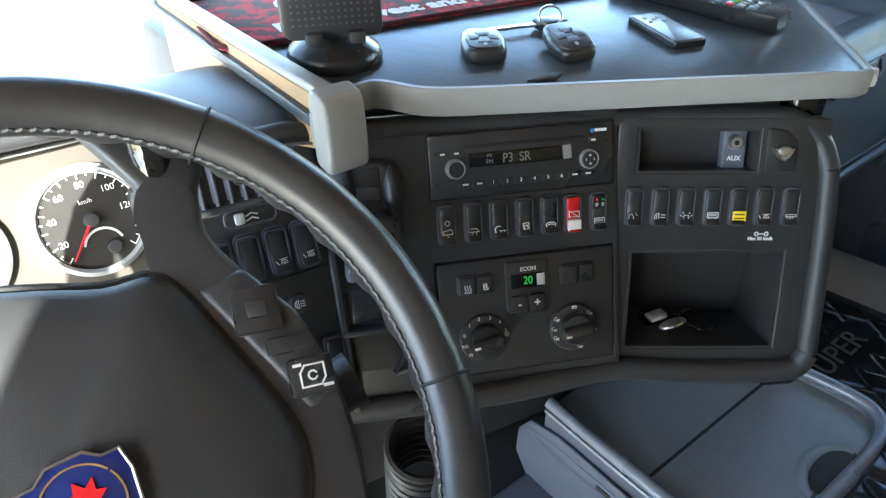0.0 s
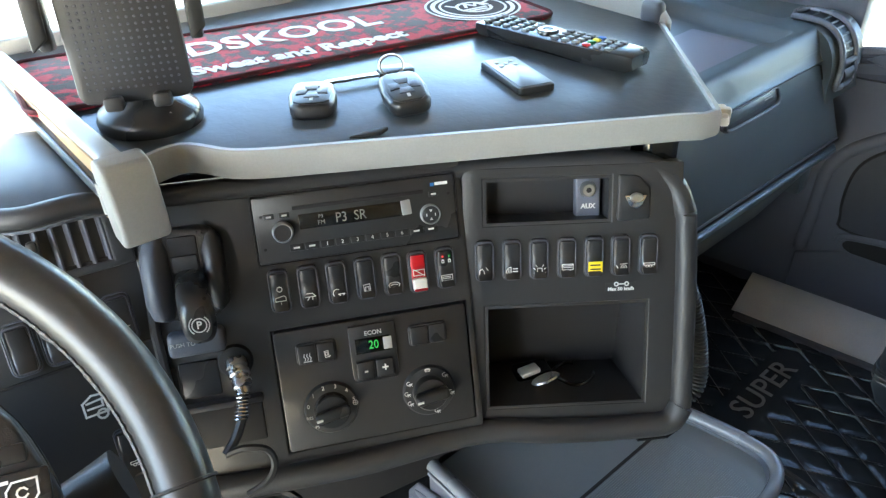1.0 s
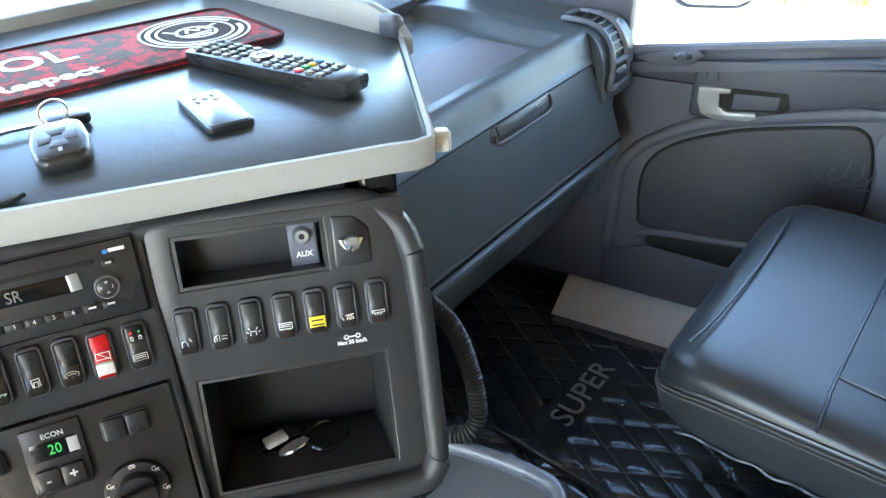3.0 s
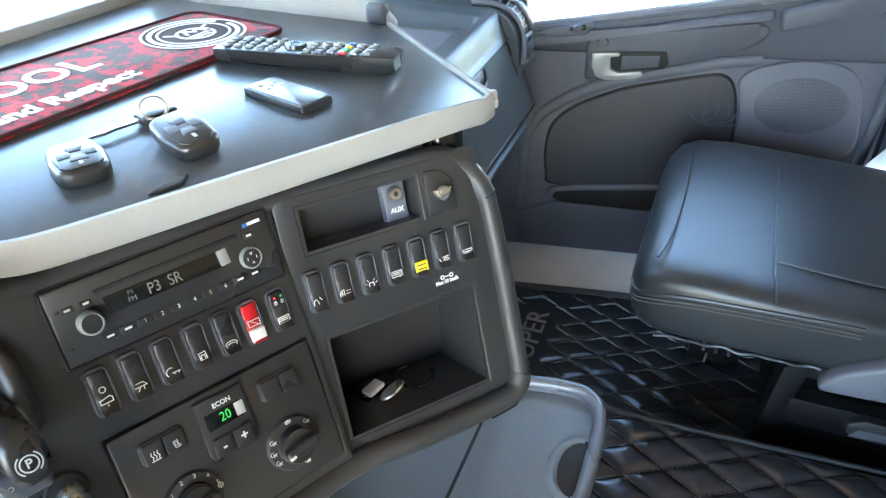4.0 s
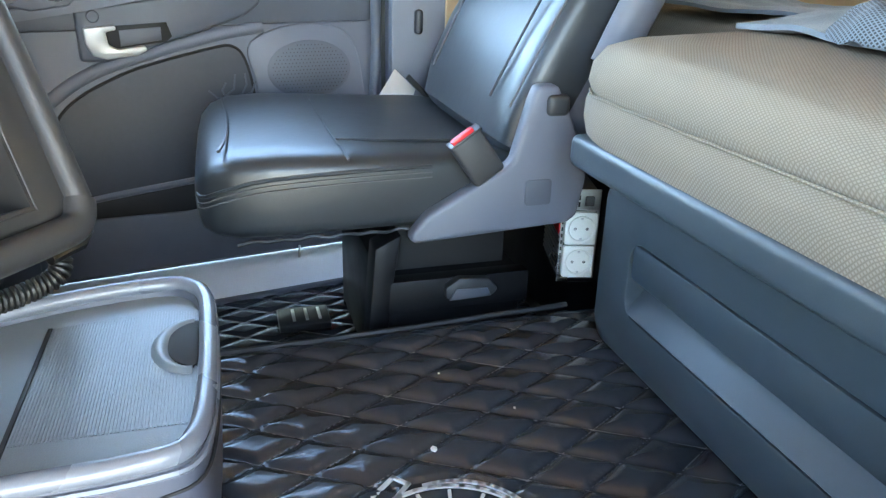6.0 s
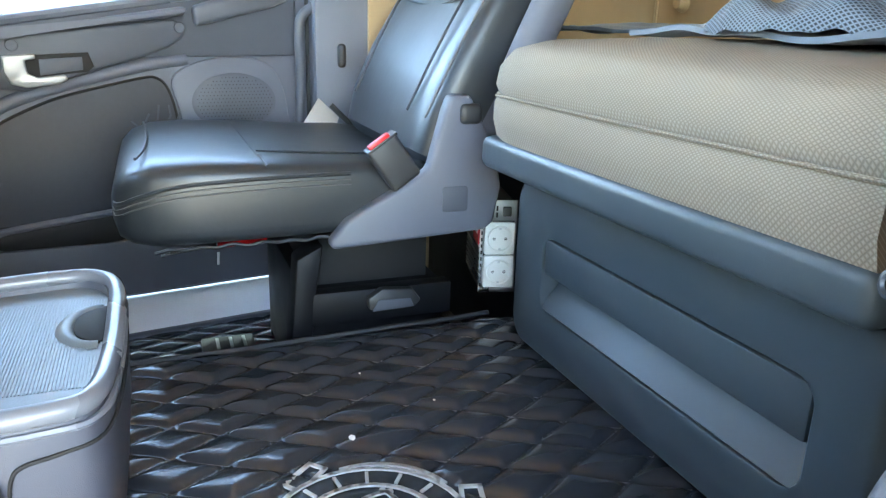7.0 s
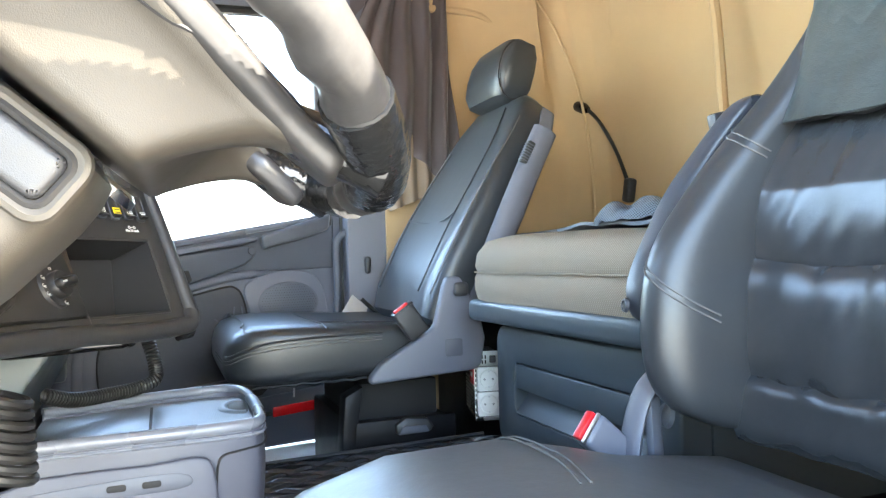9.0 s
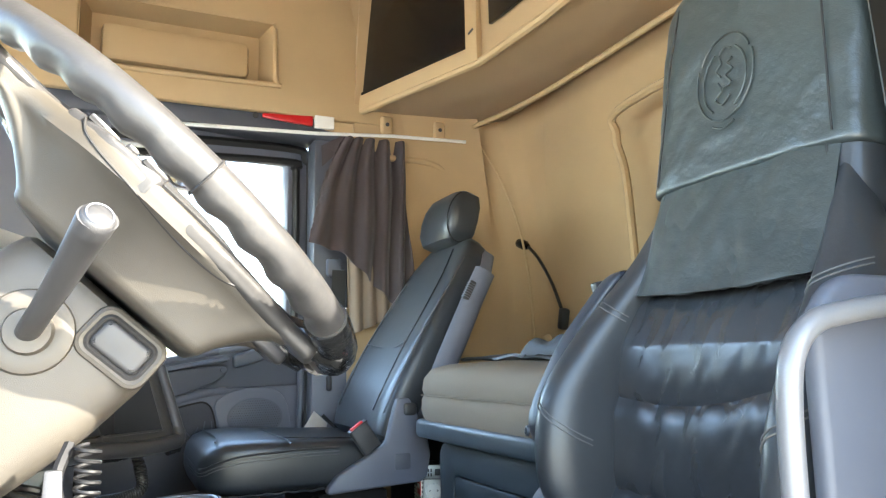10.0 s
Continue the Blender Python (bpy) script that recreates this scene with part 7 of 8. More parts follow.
rows = [(-0.02, 0.19, 0.03, 0.02, 0.0, 0), (0.0, 0.222, 0.065, 0.03, 0.01, 0), (0.06, 0.232, 0.075, 0.035, 0.02, 0), (0.15, 0.235, 0.074, 0.04, 0.028, 0), (0.26, 0.232, 0.066, 0.04, 0.03, 0), (0.36, 0.225, 0.060, 0.04, 0.024, 0),
        (0.45, 0.212, 0.056, 0.038, 0.014, 0), (0.53, 0.190, 0.052, 0.035, 0.006, 0), (0.585, 0.155, 0.045, 0.03, 0.0, 0), (0.61, 0.11, 0.03, 0.02, 0.0, 0)]
part("backrest", pad(BK, rows, 56, power=0.4), LEATHER, ps)
for pts in ([(-0.155, 0.05, 0.082), (-0.160, 0.2, 0.084), (-0.155, 0.34, 0.074), (-0.135, 0.46, 0.062), (-0.09, 0.56, 0.05)], [(0.155, 0.05, 0.082), (0.160, 0.2, 0.084), (0.155, 0.34, 0.074), (0.135, 0.46, 0.062)], [(-0.16, 0.245, 0.084), (-0.05, 0.24, 0.067), (0.05, 0.24, 0.067), (0.16, 0.245, 0.084)]):
    part("seam", tube(smooth_path([BK @ Vector(p) for p in pts], 6), 0.0024, 6), LEATHER, ps)
part("bolster_stitch", tube(smooth_path([BK @ Vector(p) for p in ((-0.222, 0.05, 0.075), (-0.228, 0.2, 0.078), (-0.222, 0.34, 0.07), (-0.205, 0.46, 0.052), (-0.18, 0.53, 0.04))], 6), 0.0015, 5), STITCH, ps)
part("back_shell", pad(BK, [(0.0, 0.232, -0.012, 0.055, 0, 0), (0.05, 0.245, -0.008, 0.062, 0, 0), (0.30, 0.245, -0.008, 0.062, 0, 0), (0.48, 0.23, -0.008, 0.058, 0, 0), (0.57, 0.19, -0.01, 0.05, 0, 0)], 40, power=0.35), SLATE, ps)
HR = BK @ Matrix.Translation((0, 0.655, 0.062)) @ pose(0, 0, 0, 14, 0, 0)
rows = [(-0.078, 0.085, 0.020, 0.02, 0, 0), (-0.07, 0.105, 0.042, 0.035, 0, 0), (-0.04, 0.122, 0.055, 0.042, 0, 0), (0.0, 0.126, 0.057, 0.044, 0, 0), (0.04, 0.124, 0.052, 0.044, 0, 0), (0.072, 0.112, 0.04, 0.038, 0, 0), (0.084, 0.09, 0.02, 0.02, 0, 0)]
part("headrest", pad(HR, rows, 48, power=0.38), LEATHER, ps)
part("headrest_seam", tube([HR @ Vector((-0.108, 0.075 * math.cos(a), 0.012 + 0.045 * math.sin(a))) for a in (2 * math.pi * i / 28 for i in range(28))], 0.002, 5, closed=True), VOID, ps)
for sx in (-0.05, 0.05):
    part("headrest_post", tube([BK @ Vector((sx, 0.57, 0.01)), BK @ Vector((sx, 0.64, 0.06))], 0.006, 8), CHROME, ps)
# folded armrest on the inboard side
ar = part("armrest", tube(smooth_path([BK @ Vector(p) for p in ((-0.262, 0.16, -0.01), (-0.264, 0.25, -0.004), (-0.264, 0.40, 0.0), (-0.262, 0.49, 0.0))], 6), 0.030, 14, flat=0.62), SLATE, ps, "grey plastic folded armrest")
part("armrest_button", box((0.016, 0.055, 0.02), BK @ pose(-0.272, 0.42, 0.022, 0, 0, 0), 0.004), BLACK, ar)
bm = bmesh.new()
for i in range(7):
    box((0.017, 0.002, 0.021), BK @ pose(-0.272, 0.400 + 0.0065 * i, 0.0225), 0, 1, bm)
part("button_ribs", bm, SLATE2, ar)
# side cover, recliner lever, buckle, belt tongue
CV = Matrix(((0, 0, -1, 0.462), (1, 0, 0, 0), (0, 1, 0, 0), (0, 0, 0, 1)))      # section in y, z, pulled towards the driver
cv = part("side_cover", prism([(0.052, 0.320), (0.056, 0.332), (0.030, 0.362), (-0.075, 0.420), (-0.090, 0.432), (-0.112, 0.515), (-0.120, 0.535), (-0.150, 0.535), (-0.195, 0.45), (-0.205, 0.40), (-0.195, 0.345), (-0.18, 0.334)], 0.028, CV, 0.007, seg=3), SLATE, ps, "slate grey plastic side cover")
part("square_button", prism(rounded(0.040, 0.038, 0.005, 3), 0.002, CV @ Matrix.Translation((-0.130, 0.385, 0.0275)), 0.0008), SLATE2, cv)
part("recliner_lever", box((0.018, 0.034, 0.030), (0.436, -0.150, 0.508), 0.008, 3), BLACK, ps)
bu = part("buckle", box((0.024, 0.048, 0.070), pose(0.420, -0.030, 0.446, -35, 0, 0), 0.006, 3), BLACK, ps, "black belt buckle with red release")
part("release", box((0.012, 0.034, 0.008), pose(0.4165, -0.0085, 0.475, -35, 0, 0), 0.002), REDP, bu)
part("buckle_rim", box((0.025, 0.049, 0.004), pose(0.4205, -0.012, 0.4735, -35, 0, 0), 0.001), SMOOTH, bu)
part("belt_flap", prism([(-0.035, -0.02), (0.03, -0.03), (0.04, 0.0), (0.0, 0.04)], 0.003, axes((0.93, -0.035, 0.445), (-0.9, 0.2, 0.4)), 0.001), SILVER, ps, "grey belt guide flap")
part("belt_stub", tube([(0.93, -0.06, 0.47), (0.925, -0.09, 0.44), (0.915, -0.10, 0.43)], 0.006, 6), RUBBER, ps)
# pedestal, near-black because the shade under the seat is put into its colour
PLACE = Matrix.Translation((0.045, 0.0, -0.014))
pe = part("pedestal", span((0.495, -0.16, 0.0), (0.90, 0.075, 0.235), 0.008), INKBLACK, ps)
part("pedestal_ledge", prism([(-0.16, 0.19), (0.072, 0.19), (0.070, 0.243), (-0.16, 0.243)], 0.03, Matrix(((0, 0, -1, 0.495), (1, 0, 0, 0), (0, 1, 0, 0), (0, 0, 0, 1))), 0.003), INKBLACK, pe)
part("riser", prism([(0.085, 0.0), (0.115, 0.0), (0.090, 0.30), (0.050, 0.32), (0.062, 0.24)], 0.05, Matrix(((0, 0, -1, 0.515), (1, 0, 0, 0), (0, 1, 0, 0), (0, 0, 0, 1))), 0.004), INKBLACK, ps)
# Filler whose near-black colour stands for the shade between pedestal and cushion.
part("shade_core", span((0.53, -0.14, 0.23), (0.88, 0.05, 0.315), 0.004), VOID, ps)
la = part("box_latch", prism([(0.0, -0.012), (0.075, -0.012), (0.085, -0.002), (0.070, 0.018), (0.02, 0.022), (-0.002, 0.008)], 0.018, Matrix(((0, 0, -1, 0.466), (-1, 0, 0, -0.018), (0, 1, 0, 0.225), (0, 0, 0, 1))), 0.004), BLACK, ps)
part("latch_face", prism([(0.004, -0.010), (0.072, -0.008), (0.066, 0.006), (0.014, 0.008)], 0.003, Matrix(((0, 0, -1, 0.449), (-1, 0, 0, -0.018), (0, 1, 0, 0.222), (0, 0, 0, 1))), 0.001), SLATE2, la)
PLACE = Matrix.Identity(4)
sb_ = thing("seat_rail", (0.86, 0.14, 0.0), "black slotted seat rail foot on the mat", "rail")
part("foot", span((0.80, 0.12, 0.006), (0.88, 0.22, 0.022), 0.004), RUBBER, sb_)
# Glints on the slotted foot, modelled as thin silver bars.
for i in range(3):
    part("glint_bar", box((0.05, 0.006, 0.003), (0.84, 0.14 + 0.025 * i, 0.0235), 0.001), SILVER, sb_)

# power inverter with two sockets
IV = axes((0.496, -0.234, 0.281), (-0.97, 0.24, 0.0))
iv = thing("power_inverter", (0.50, -0.24, 0.2), "silver power inverter with two white sockets", "inverter")
part("end_plate", holed([-0.030, -0.024, 0.026, 0.030], [-0.074, -0.066, 0.048, 0.082], {(1, 1)}, 0.003, IV, bevel=0.0008), METAL, iv)
part("case", box((0.056, 0.15, 0.12), at(IV, 0, 0.003, -0.066), 0.003), BLACK, iv)
for i in range(9):
    part("cooling_fin", box((0.003, 0.006, 0.118), at(IV, -0.0295, -0.058 + 0.009 * i, -0.066), 0.001, 1), METAL, iv)
part("red_label", box((0.002, 0.035, 0.05), at(IV, -0.031, 0.025, -0.03), 0), REDP, iv)
part("label_print", box((0.001, 0.010, 0.030), at(IV, -0.0325, 0.028, -0.03), 0), WHITE, iv)
part("power_switch", box((0.014, 0.016, 0.006), at(IV, 0.012, 0.064, 0.002), 0.002), BLACK, iv)
bm = bmesh.new()
for i in range(3):
    for j in range(2):
        box((0.003, 0.008, 0.001), at(IV, -0.018 + 0.007 * i, 0.058 + 0.011 * j, 0.0004), 0, 1, bm)
for j in range(11):
    box((0.0025, 0.006, 0.001), at(IV, -0.0272, -0.06 + 0.011 * j, 0.0004), 0, 1, bm)
part("vent_slots", bm, VOID, iv)
for v in (0.020, -0.036):
    so = part("socket", prism(rounded(0.050, 0.054, 0.004, 3), 0.010, at(IV, 0.001, v, -0.002), 0.002), WHITEP, iv, "white earthed wall socket")
    part("socket_well", lathe([(0, 0.0015), (0.0185, 0.0015), (0.020, 0.004), (0.0215, 0.0045), (0.022, 0.003)], at(IV, 0.001, v, 0.006), 32), WHITEP, so)
    for du in (-0.0095, 0.0095):
        part("pin_hole", lathe([(0, 0.0018), (0.0026, 0.0018)], at(IV, 0.001 + du, v, 0.0062), 10), VOID, so)
    for dv in (-0.017, 0.017):
        part("earth_clip", box((0.004, 0.003, 0.003), at(IV, 0.001, v + dv, 0.0085), 0.0005), METAL, so)

# driver's seat
PLACE = CHAIR
DS = -0.575
ds = thing("driver_chair", (DS, 0.0, 0.0), "black leather driver's seat with embossed cover", "seat", "cab seats")
CU2 = Matrix(((1, 0, 0, DS), (0, -1, 0, 0.08), (0, 0, 1, 0.320), (0, 0, 0, 1)))
rows = [(-0.285, 0.16, 0.004, 0.03, 0.0, 0), (-0.275, 0.20, 0.022, 0.05, 0.0, 0), (-0.235, 0.222, 0.040, 0.06, 0.0, 0), (-0.16, 0.230, 0.060, 0.065, 0.004, 0), (-0.05, 0.235, 0.060, 0.065, 0.006, 0), (0.02, 0.228, 0.046, 0.065, 0.004, 0), (0.08, 0.215, 0.030, 0.06, 0.004, 0), (0.15, 0.205, 0.022, 0.06, 0.004, 0), (0.20, 0.20, 0.015, 0.05, 0.004, 0), (0.215, 0.18, 0.005, 0.03, 0, 0)]
part("seat_cushion", pad(CU2, rows, 56, power=0.34), LEATHER3, ds)
for d in (0, 0.009):
    part("cushion_stitch", tube(smooth_path([(-0.349, 0.128 - d, 0.366), (-0.362, 0.124 - d, 0.3755), (-0.385, 0.122 - d, 0.3800), (-0.43, 0.119 - d, 0.3808), (-0.47, 0.120 - d, 0.3802), (-0.53, 0.136 - d, 0.3800)], 6), 0.0012, 5), STITCH, ds)
tl = 7
up = Vector((0, -math.sin(radians(tl)), math.cos(radians(tl))))
fwd = Vector((0, math.cos(radians(tl)), math.sin(radians(tl))))
BD = Matrix(((1, up.x, fwd.x, DS), (0, up.y, fwd.y, -0.235), (0, up.z, fwd.z, 0.40), (0, 0, 0, 1)))
rows = [(-0.03, 0.17, 0.04, 0.03, 0.0, 0), (0.0, 0.190, 0.066, 0.05, 0.012, 0), (0.06, 0.198, 0.076, 0.055, 0.025, 0), (0.13, 0.200, 0.079, 0.058, 0.028, 0), (0.20, 0.196, 0.076, 0.058, 0.020, 0), (0.26, 0.188, 0.070, 0.056, 0.012, 0), (0.32, 0.178, 0.064, 0.052, 0.004, 0),
        (0.38, 0.174, 0.059, 0.048, 0.0, 0), (0.46, 0.172, 0.056, 0.044, 0.0, 0), (0.56, 0.170, 0.056, 0.042, 0, 0), (0.66, 0.166, 0.055, 0.04, 0, 0), (0.73, 0.155, 0.046, 0.035, 0, 0), (0.755, 0.12, 0.025, 0.02, 0, 0)]


def soften(rings_rows, k=4):
    """More rows between the given ones, on a smooth curve."""
    out = []
    cols = list(zip(*rings_rows))
    n = len(rings_rows)
    curves = [smooth_path([(i, v, 0) for i, v in enumerate(c)], k) for c in cols]
    return [tuple(c[j].y for c in curves) for j in range(len(curves[0]))]


part("backrest", pad(BD, soften(rows), 72, power=0.42), LEATHER, ds)
for sx in (-1, 1):
    rb_ = soften([(-0.045, 0.180, 0.085, 0.016, 0.045), (-0.03, 0.188, 0.100, 0.028, 0.072), (0.0, 0.194, 0.108, 0.035, 0.088), (0.06, 0.198, 0.112, 0.038, 0.094), (0.13, 0.200, 0.108, 0.036, 0.090), (0.20, 0.194, 0.088, 0.035, 0.073), (0.26, 0.183, 0.068, 0.033, 0.054), (0.32, 0.167, 0.048, 0.027, 0.036), (0.38, 0.152, 0.034, 0.016, 0.024), (0.43, 0.145, 0.028, 0.006, 0.012)])
    part("side_bolster", loft([[BD @ Vector((sx * (cx_ + rx_ * math.copysign(abs(math.cos(a)) ** 0.8, math.cos(a))), h_, cf_ + rf_ * math.copysign(abs(math.sin(a)) ** 0.85, math.sin(a)))) for a in (2 * math.pi * i / 36 for i in range(36))] for h_, cx_, cf_, rx_, rf_ in rb_]), LEATHER, ds, "smooth rounded leather side bolster")
    def on_bolster(h, ang):
        """A place on the bolster's skin at a height and an angle round its section."""
        lo = max(i for i in range(len(rb_) - 1) if rb_[i][0] <= h)
        k = (h - rb_[lo][0]) / (rb_[lo + 1][0] - rb_[lo][0])
        cx_, cf_, rx_, rf_ = (rb_[lo][j] + k * (rb_[lo + 1][j] - rb_[lo][j]) for j in (1, 2, 3, 4))
        c, s = math.cos(radians(ang)), math.sin(radians(ang))
        return BD @ Vector((sx * (cx_ + (rx_ + 0.0006) * math.copysign(abs(c) ** 0.8, c)), h, cf_ + (rf_ + 0.0006) * math.copysign(abs(s) ** 0.85, s)))

    for d in (0, 0.007):
        part("bolster_stitch", tube([on_bolster(0.062 + d + 0.078 * i / 40, 165 - 150 * i / 40) for i in range(41)], 0.0011, 5), STITCH, ds)
        part("shoulder_stitch", tube([on_bolster(0.236 + d + 0.040 * i / 30, 160 - 140 * i / 30) for i in range(31)], 0.0011, 5), STITCH, ds)
    part("panel_seam", tube(smooth_path([BD @ Vector((sx * x, h, z)) for x, h, z in ((0.143, 0.36, 0.058), (0.132, 0.46, 0.0555), (0.124, 0.56, 0.0555), (0.120, 0.70, 0.050))], 6), 0.0016, 5), VOID, ds)
# leather covers that overlap like shallow steps
def wrinkled(b, amount, scale=(9, 16, 9), seed=1.0):
    """Soft creases pressed into a mesh along its normals."""
    b.normal_update()
    for v in b.verts:
        p = Vector((v.co.x * scale[0] - v.co.z * 7, v.co.y * scale[1], v.co.z * scale[2] + v.co.x * 12)) + Vector((seed, seed, seed))
        v.co += v.normal * amount * (noise.noise(p) + 0.5 * noise.noise(p * 2.3))
    return b


crows = [(0.428, 0.172, 0.060, 0.046, 0, 0), (0.432, 0.177, 0.0645, 0.047, 0, 0), (0.45, 0.177, 0.0640, 0.048, 0, 0), (0.50, 0.176, 0.062, 0.047, 0, 0), (0.56, 0.174, 0.0605, 0.046, 0, 0), (0.66, 0.170, 0.0595, 0.044, 0, 0), (0.735, 0.158, 0.050, 0.038, 0, 0), (0.765, 0.12, 0.027, 0.022, 0, 0)]
part("headrest_cover", wrinkled(pad(BD, soften(crows, 8), 120, power=0.42), 0.0030, (10, 10, 14)), COVER, ds, "grey-green leather cover over the top of the backrest")
part("middle_cover", wrinkled(sheet(lambda s, t: BD @ Vector(((2 * s - 1) * (0.153 - 0.004 * t), 0.266 + 0.008 * (2 * s - 1) ** 2 + 0.172 * t, 0.0955 - 0.0375 * t + 0.004 * (1 - t) ** 3 - 0.012 * abs(2 * s - 1) ** 6)), 80, 60, 0.003), 0.0034, (16, 12, 9), seed=4.0), COVER, ds, "grey-green leather cover across the middle of the backrest")
for sx in (-1, 1):
    part("cover_seam", tube(smooth_path([BD @ Vector((sx * x, h, z)) for x, h, z in ((0.147, 0.44, 0.0620), (0.140, 0.52, 0.0605), (0.132, 0.62, 0.0600), (0.124, 0.72, 0.0525))], 6), 0.0014, 5), VOID, ds)
# padded leather panels between the cross seams of the backrest
cross = [lambda x: -0.055, lambda x: 0.006 + 0.3 * (x - 0.07) ** 2, lambda x: 0.122 + 0.9 * (x - 0.07) ** 2, lambda x: 0.275]
for k in range(3):
    def puffed(s_, t_):
        x = -0.168 + 0.338 * s_
        h = cross[k](x) + (cross[k + 1](x) - cross[k](x)) * t_
        edge = min(t_, 1 - t_)
        gather = 0.0016 * math.sin(x * 95 + k * 2 + 3 * noise.noise(Vector((x * 20, k, 0)))) * math.exp(-edge * 9) * min(1, edge * 25)
        folds = 0.0038 * noise.noise(Vector((x * 24, h * 5, 3 + k))) + 0.0010 * noise.noise(Vector((x * 60 + h * 20, h * 22, k)))
        z = 0.0855 + 0.0075 * (1 - (2 * t_ - 1) ** 4) + 0.014 * abs(x / 0.168) ** 5 + gather + folds - 0.25 * max(0.0, h - 0.20)
        return BD @ Vector((x, h, z))
    part("back_panel", sheet(puffed, 90, 44, 0.004), LEATHER4, ds, "glossy black leather panel between two seams")
EMB2 = BD @ pose(0.016, 0.568, 0.0632) @ Matrix.Diagonal((1.1, 1.38, 1, 1))
emb = [arc(0, 0, 0.044, 28, 152, 16), arc(0, 0, 0.046, 160, 245, 12), arc(0, 0, 0.046, -65, 20, 12), arc(0, -0.004, 0.035, 120, 240, 12), arc(0, -0.004, 0.035, -60, 60, 12), [(-0.019, -0.042), (0.0, -0.047), (0.019, -0.042)], [(-0.017, -0.050), (0.0, -0.055), (0.017, -0.050)],
       [(-0.010, 0.026), (0.0, 0.030), (0.010, 0.024), (0.006, 0.014), (0.014, 0.008), (0.006, 0.000)], [(-0.012, 0.016), (-0.004, 0.012), (-0.013, 0.004), (-0.002, 0.000), (-0.012, -0.010), (0.0, -0.012)], [(0.010, -0.006), (0.004, -0.016), (0.014, -0.022), (0.002, -0.030), (-0.010, -0.022)]]
for line in emb:
    part("embossed_line", tube(smooth_path([EMB2 @ Vector((x, y, 0.0006)) for x, y in line], 3), 0.0015, 6), COVER, ds)
# inboard plastic wing with hinge and armrest button
wrows = soften([(0.052, 0.266, 0.140, 0.010, 0.012), (0.060, 0.266, 0.146, 0.018, 0.022), (0.085, 0.267, 0.148, 0.022, 0.028), (0.12, 0.272, 0.136, 0.024, 0.030), (0.20, 0.266, 0.106, 0.023, 0.030), (0.25, 0.254, 0.084, 0.021, 0.028), (0.30, 0.236, 0.062, 0.019, 0.025), (0.318, 0.228, 0.055, 0.014, 0.018), (0.325, 0.225, 0.053, 0.005, 0.006)])
wg = part("side_wing", loft([[BD @ Vector((cx_ + rx_ * math.copysign(abs(math.cos(a)) ** 0.55, math.cos(a)), h_, cf_ + rf_ * math.copysign(abs(math.sin(a)) ** 0.6, math.sin(a)))) for a in (2 * math.pi * i / 28 for i in range(28))] for h_, cx_, cf_, rx_, rf_ in wrows]), WINGPLASTIC, ds, "slate grey plastic side wing")
part("hinge_bolt", lathe([(0, 0.002), (0.0045, 0.002), (0.0055, 0.004), (0.0075, 0.0035), (0.0085, 0.0)], axes((-0.303, -0.0665, 0.492), (0.2, 0.95, 0.1)), 20), WINGPLASTIC, wg)
part("bolt_hole", lathe([(0, 0.0025), (0.0042, 0.0025)], axes((-0.303, -0.0665, 0.492), (0.2, 0.95, 0.1)), 14), VOID, wg)
part("wing_button", box((0.016, 0.046, 0.022), BD @ pose(0.268, 0.288, 0.066, 20, 0, 0), 0.004), BLACK, wg)
bm = bmesh.new()
for i in range(6):
    box((0.017, 0.002, 0.023), BD @ pose(0.268, 0.272 + 0.006 * i, 0.072 - 0.0022 * i, 20, 0, 0), 0, 1, bm)
part("button_ribs", bm, SLATE2, wg)
part("side_panel", prism(rounded(0.30, 0.33, 0.06, 6), 0.02, Matrix(((0, 0, -1, DS - 0.238), (1, 0, 0, -0.19), (0, 1, 0, 0.50), (0, 0, 0, 1))), 0.008, seg=3), SLATE2, ds, "grey plastic outer side panel")
part("belt_tower", prism([(-0.03, 0.0), (0.03, 0.0), (0.02, 0.36), (-0.02, 0.38)], 0.03, Matrix(((0, 0, -1, DS - 0.175), (1, 0, 0, -0.36), (0, 1, 0, 0.72), (0, 0, 0, 1))), 0.008), RUBBER, ds)
part("belt_webbing", sheet(lambda s, t: Vector((DS - 0.185 - 0.03 * t, -0.300 + 0.045 * s, 1.02 - 0.5 * t)), 3, 10, 0.002), RUBBER, ds, "dark seat belt webbing")
part("belt_loop", box((0.03, 0.05, 0.02), (DS - 0.205, -0.28, 0.82), 0.006), GLOSS, ds)
db = part("buckle", box((0.022, 0.038, 0.066), pose(-0.327, -0.020, 0.346, -50, 0, 8), 0.006, 3), SLATE, ds, "grey belt buckle with red release")
part("release", box((0.012, 0.034, 0.010), pose(-0.326, 0.0065, 0.368, -50, 0, 8), 0.003), REDP, db)
part("buckle_bar", box((0.004, 0.036, 0.004), pose(-0.337, 0.006, 0.368, -50, 0, 8), 0.001), METAL, db)
part("buckle_sleeve", tube(smooth_path([(-0.336, -0.115, 0.430), (-0.337, -0.085, 0.420), (-0.336, -0.060, 0.395), (-0.334, -0.045, 0.345), (-0.333, -0.038, 0.26)], 8), 0.017, 14, flat=0.4), SLATE, ds)
part("recliner_gear", lathe([(0, 0.008), (0.008, 0.008), (0.013, 0.005), (0.014, 0.0)], axes((-0.335, -0.095, 0.370), (1, 0.4, 0)), 24), SLATE2, ds)
part("hinge_strut", prism([(-0.012, -0.05), (0.010, -0.05), (0.016, 0.03), (-0.004, 0.04)], 0.01, axes((-0.345, -0.075, 0.36), (0.9, 0.4, 0)), 0.003), SLATE2, ds)
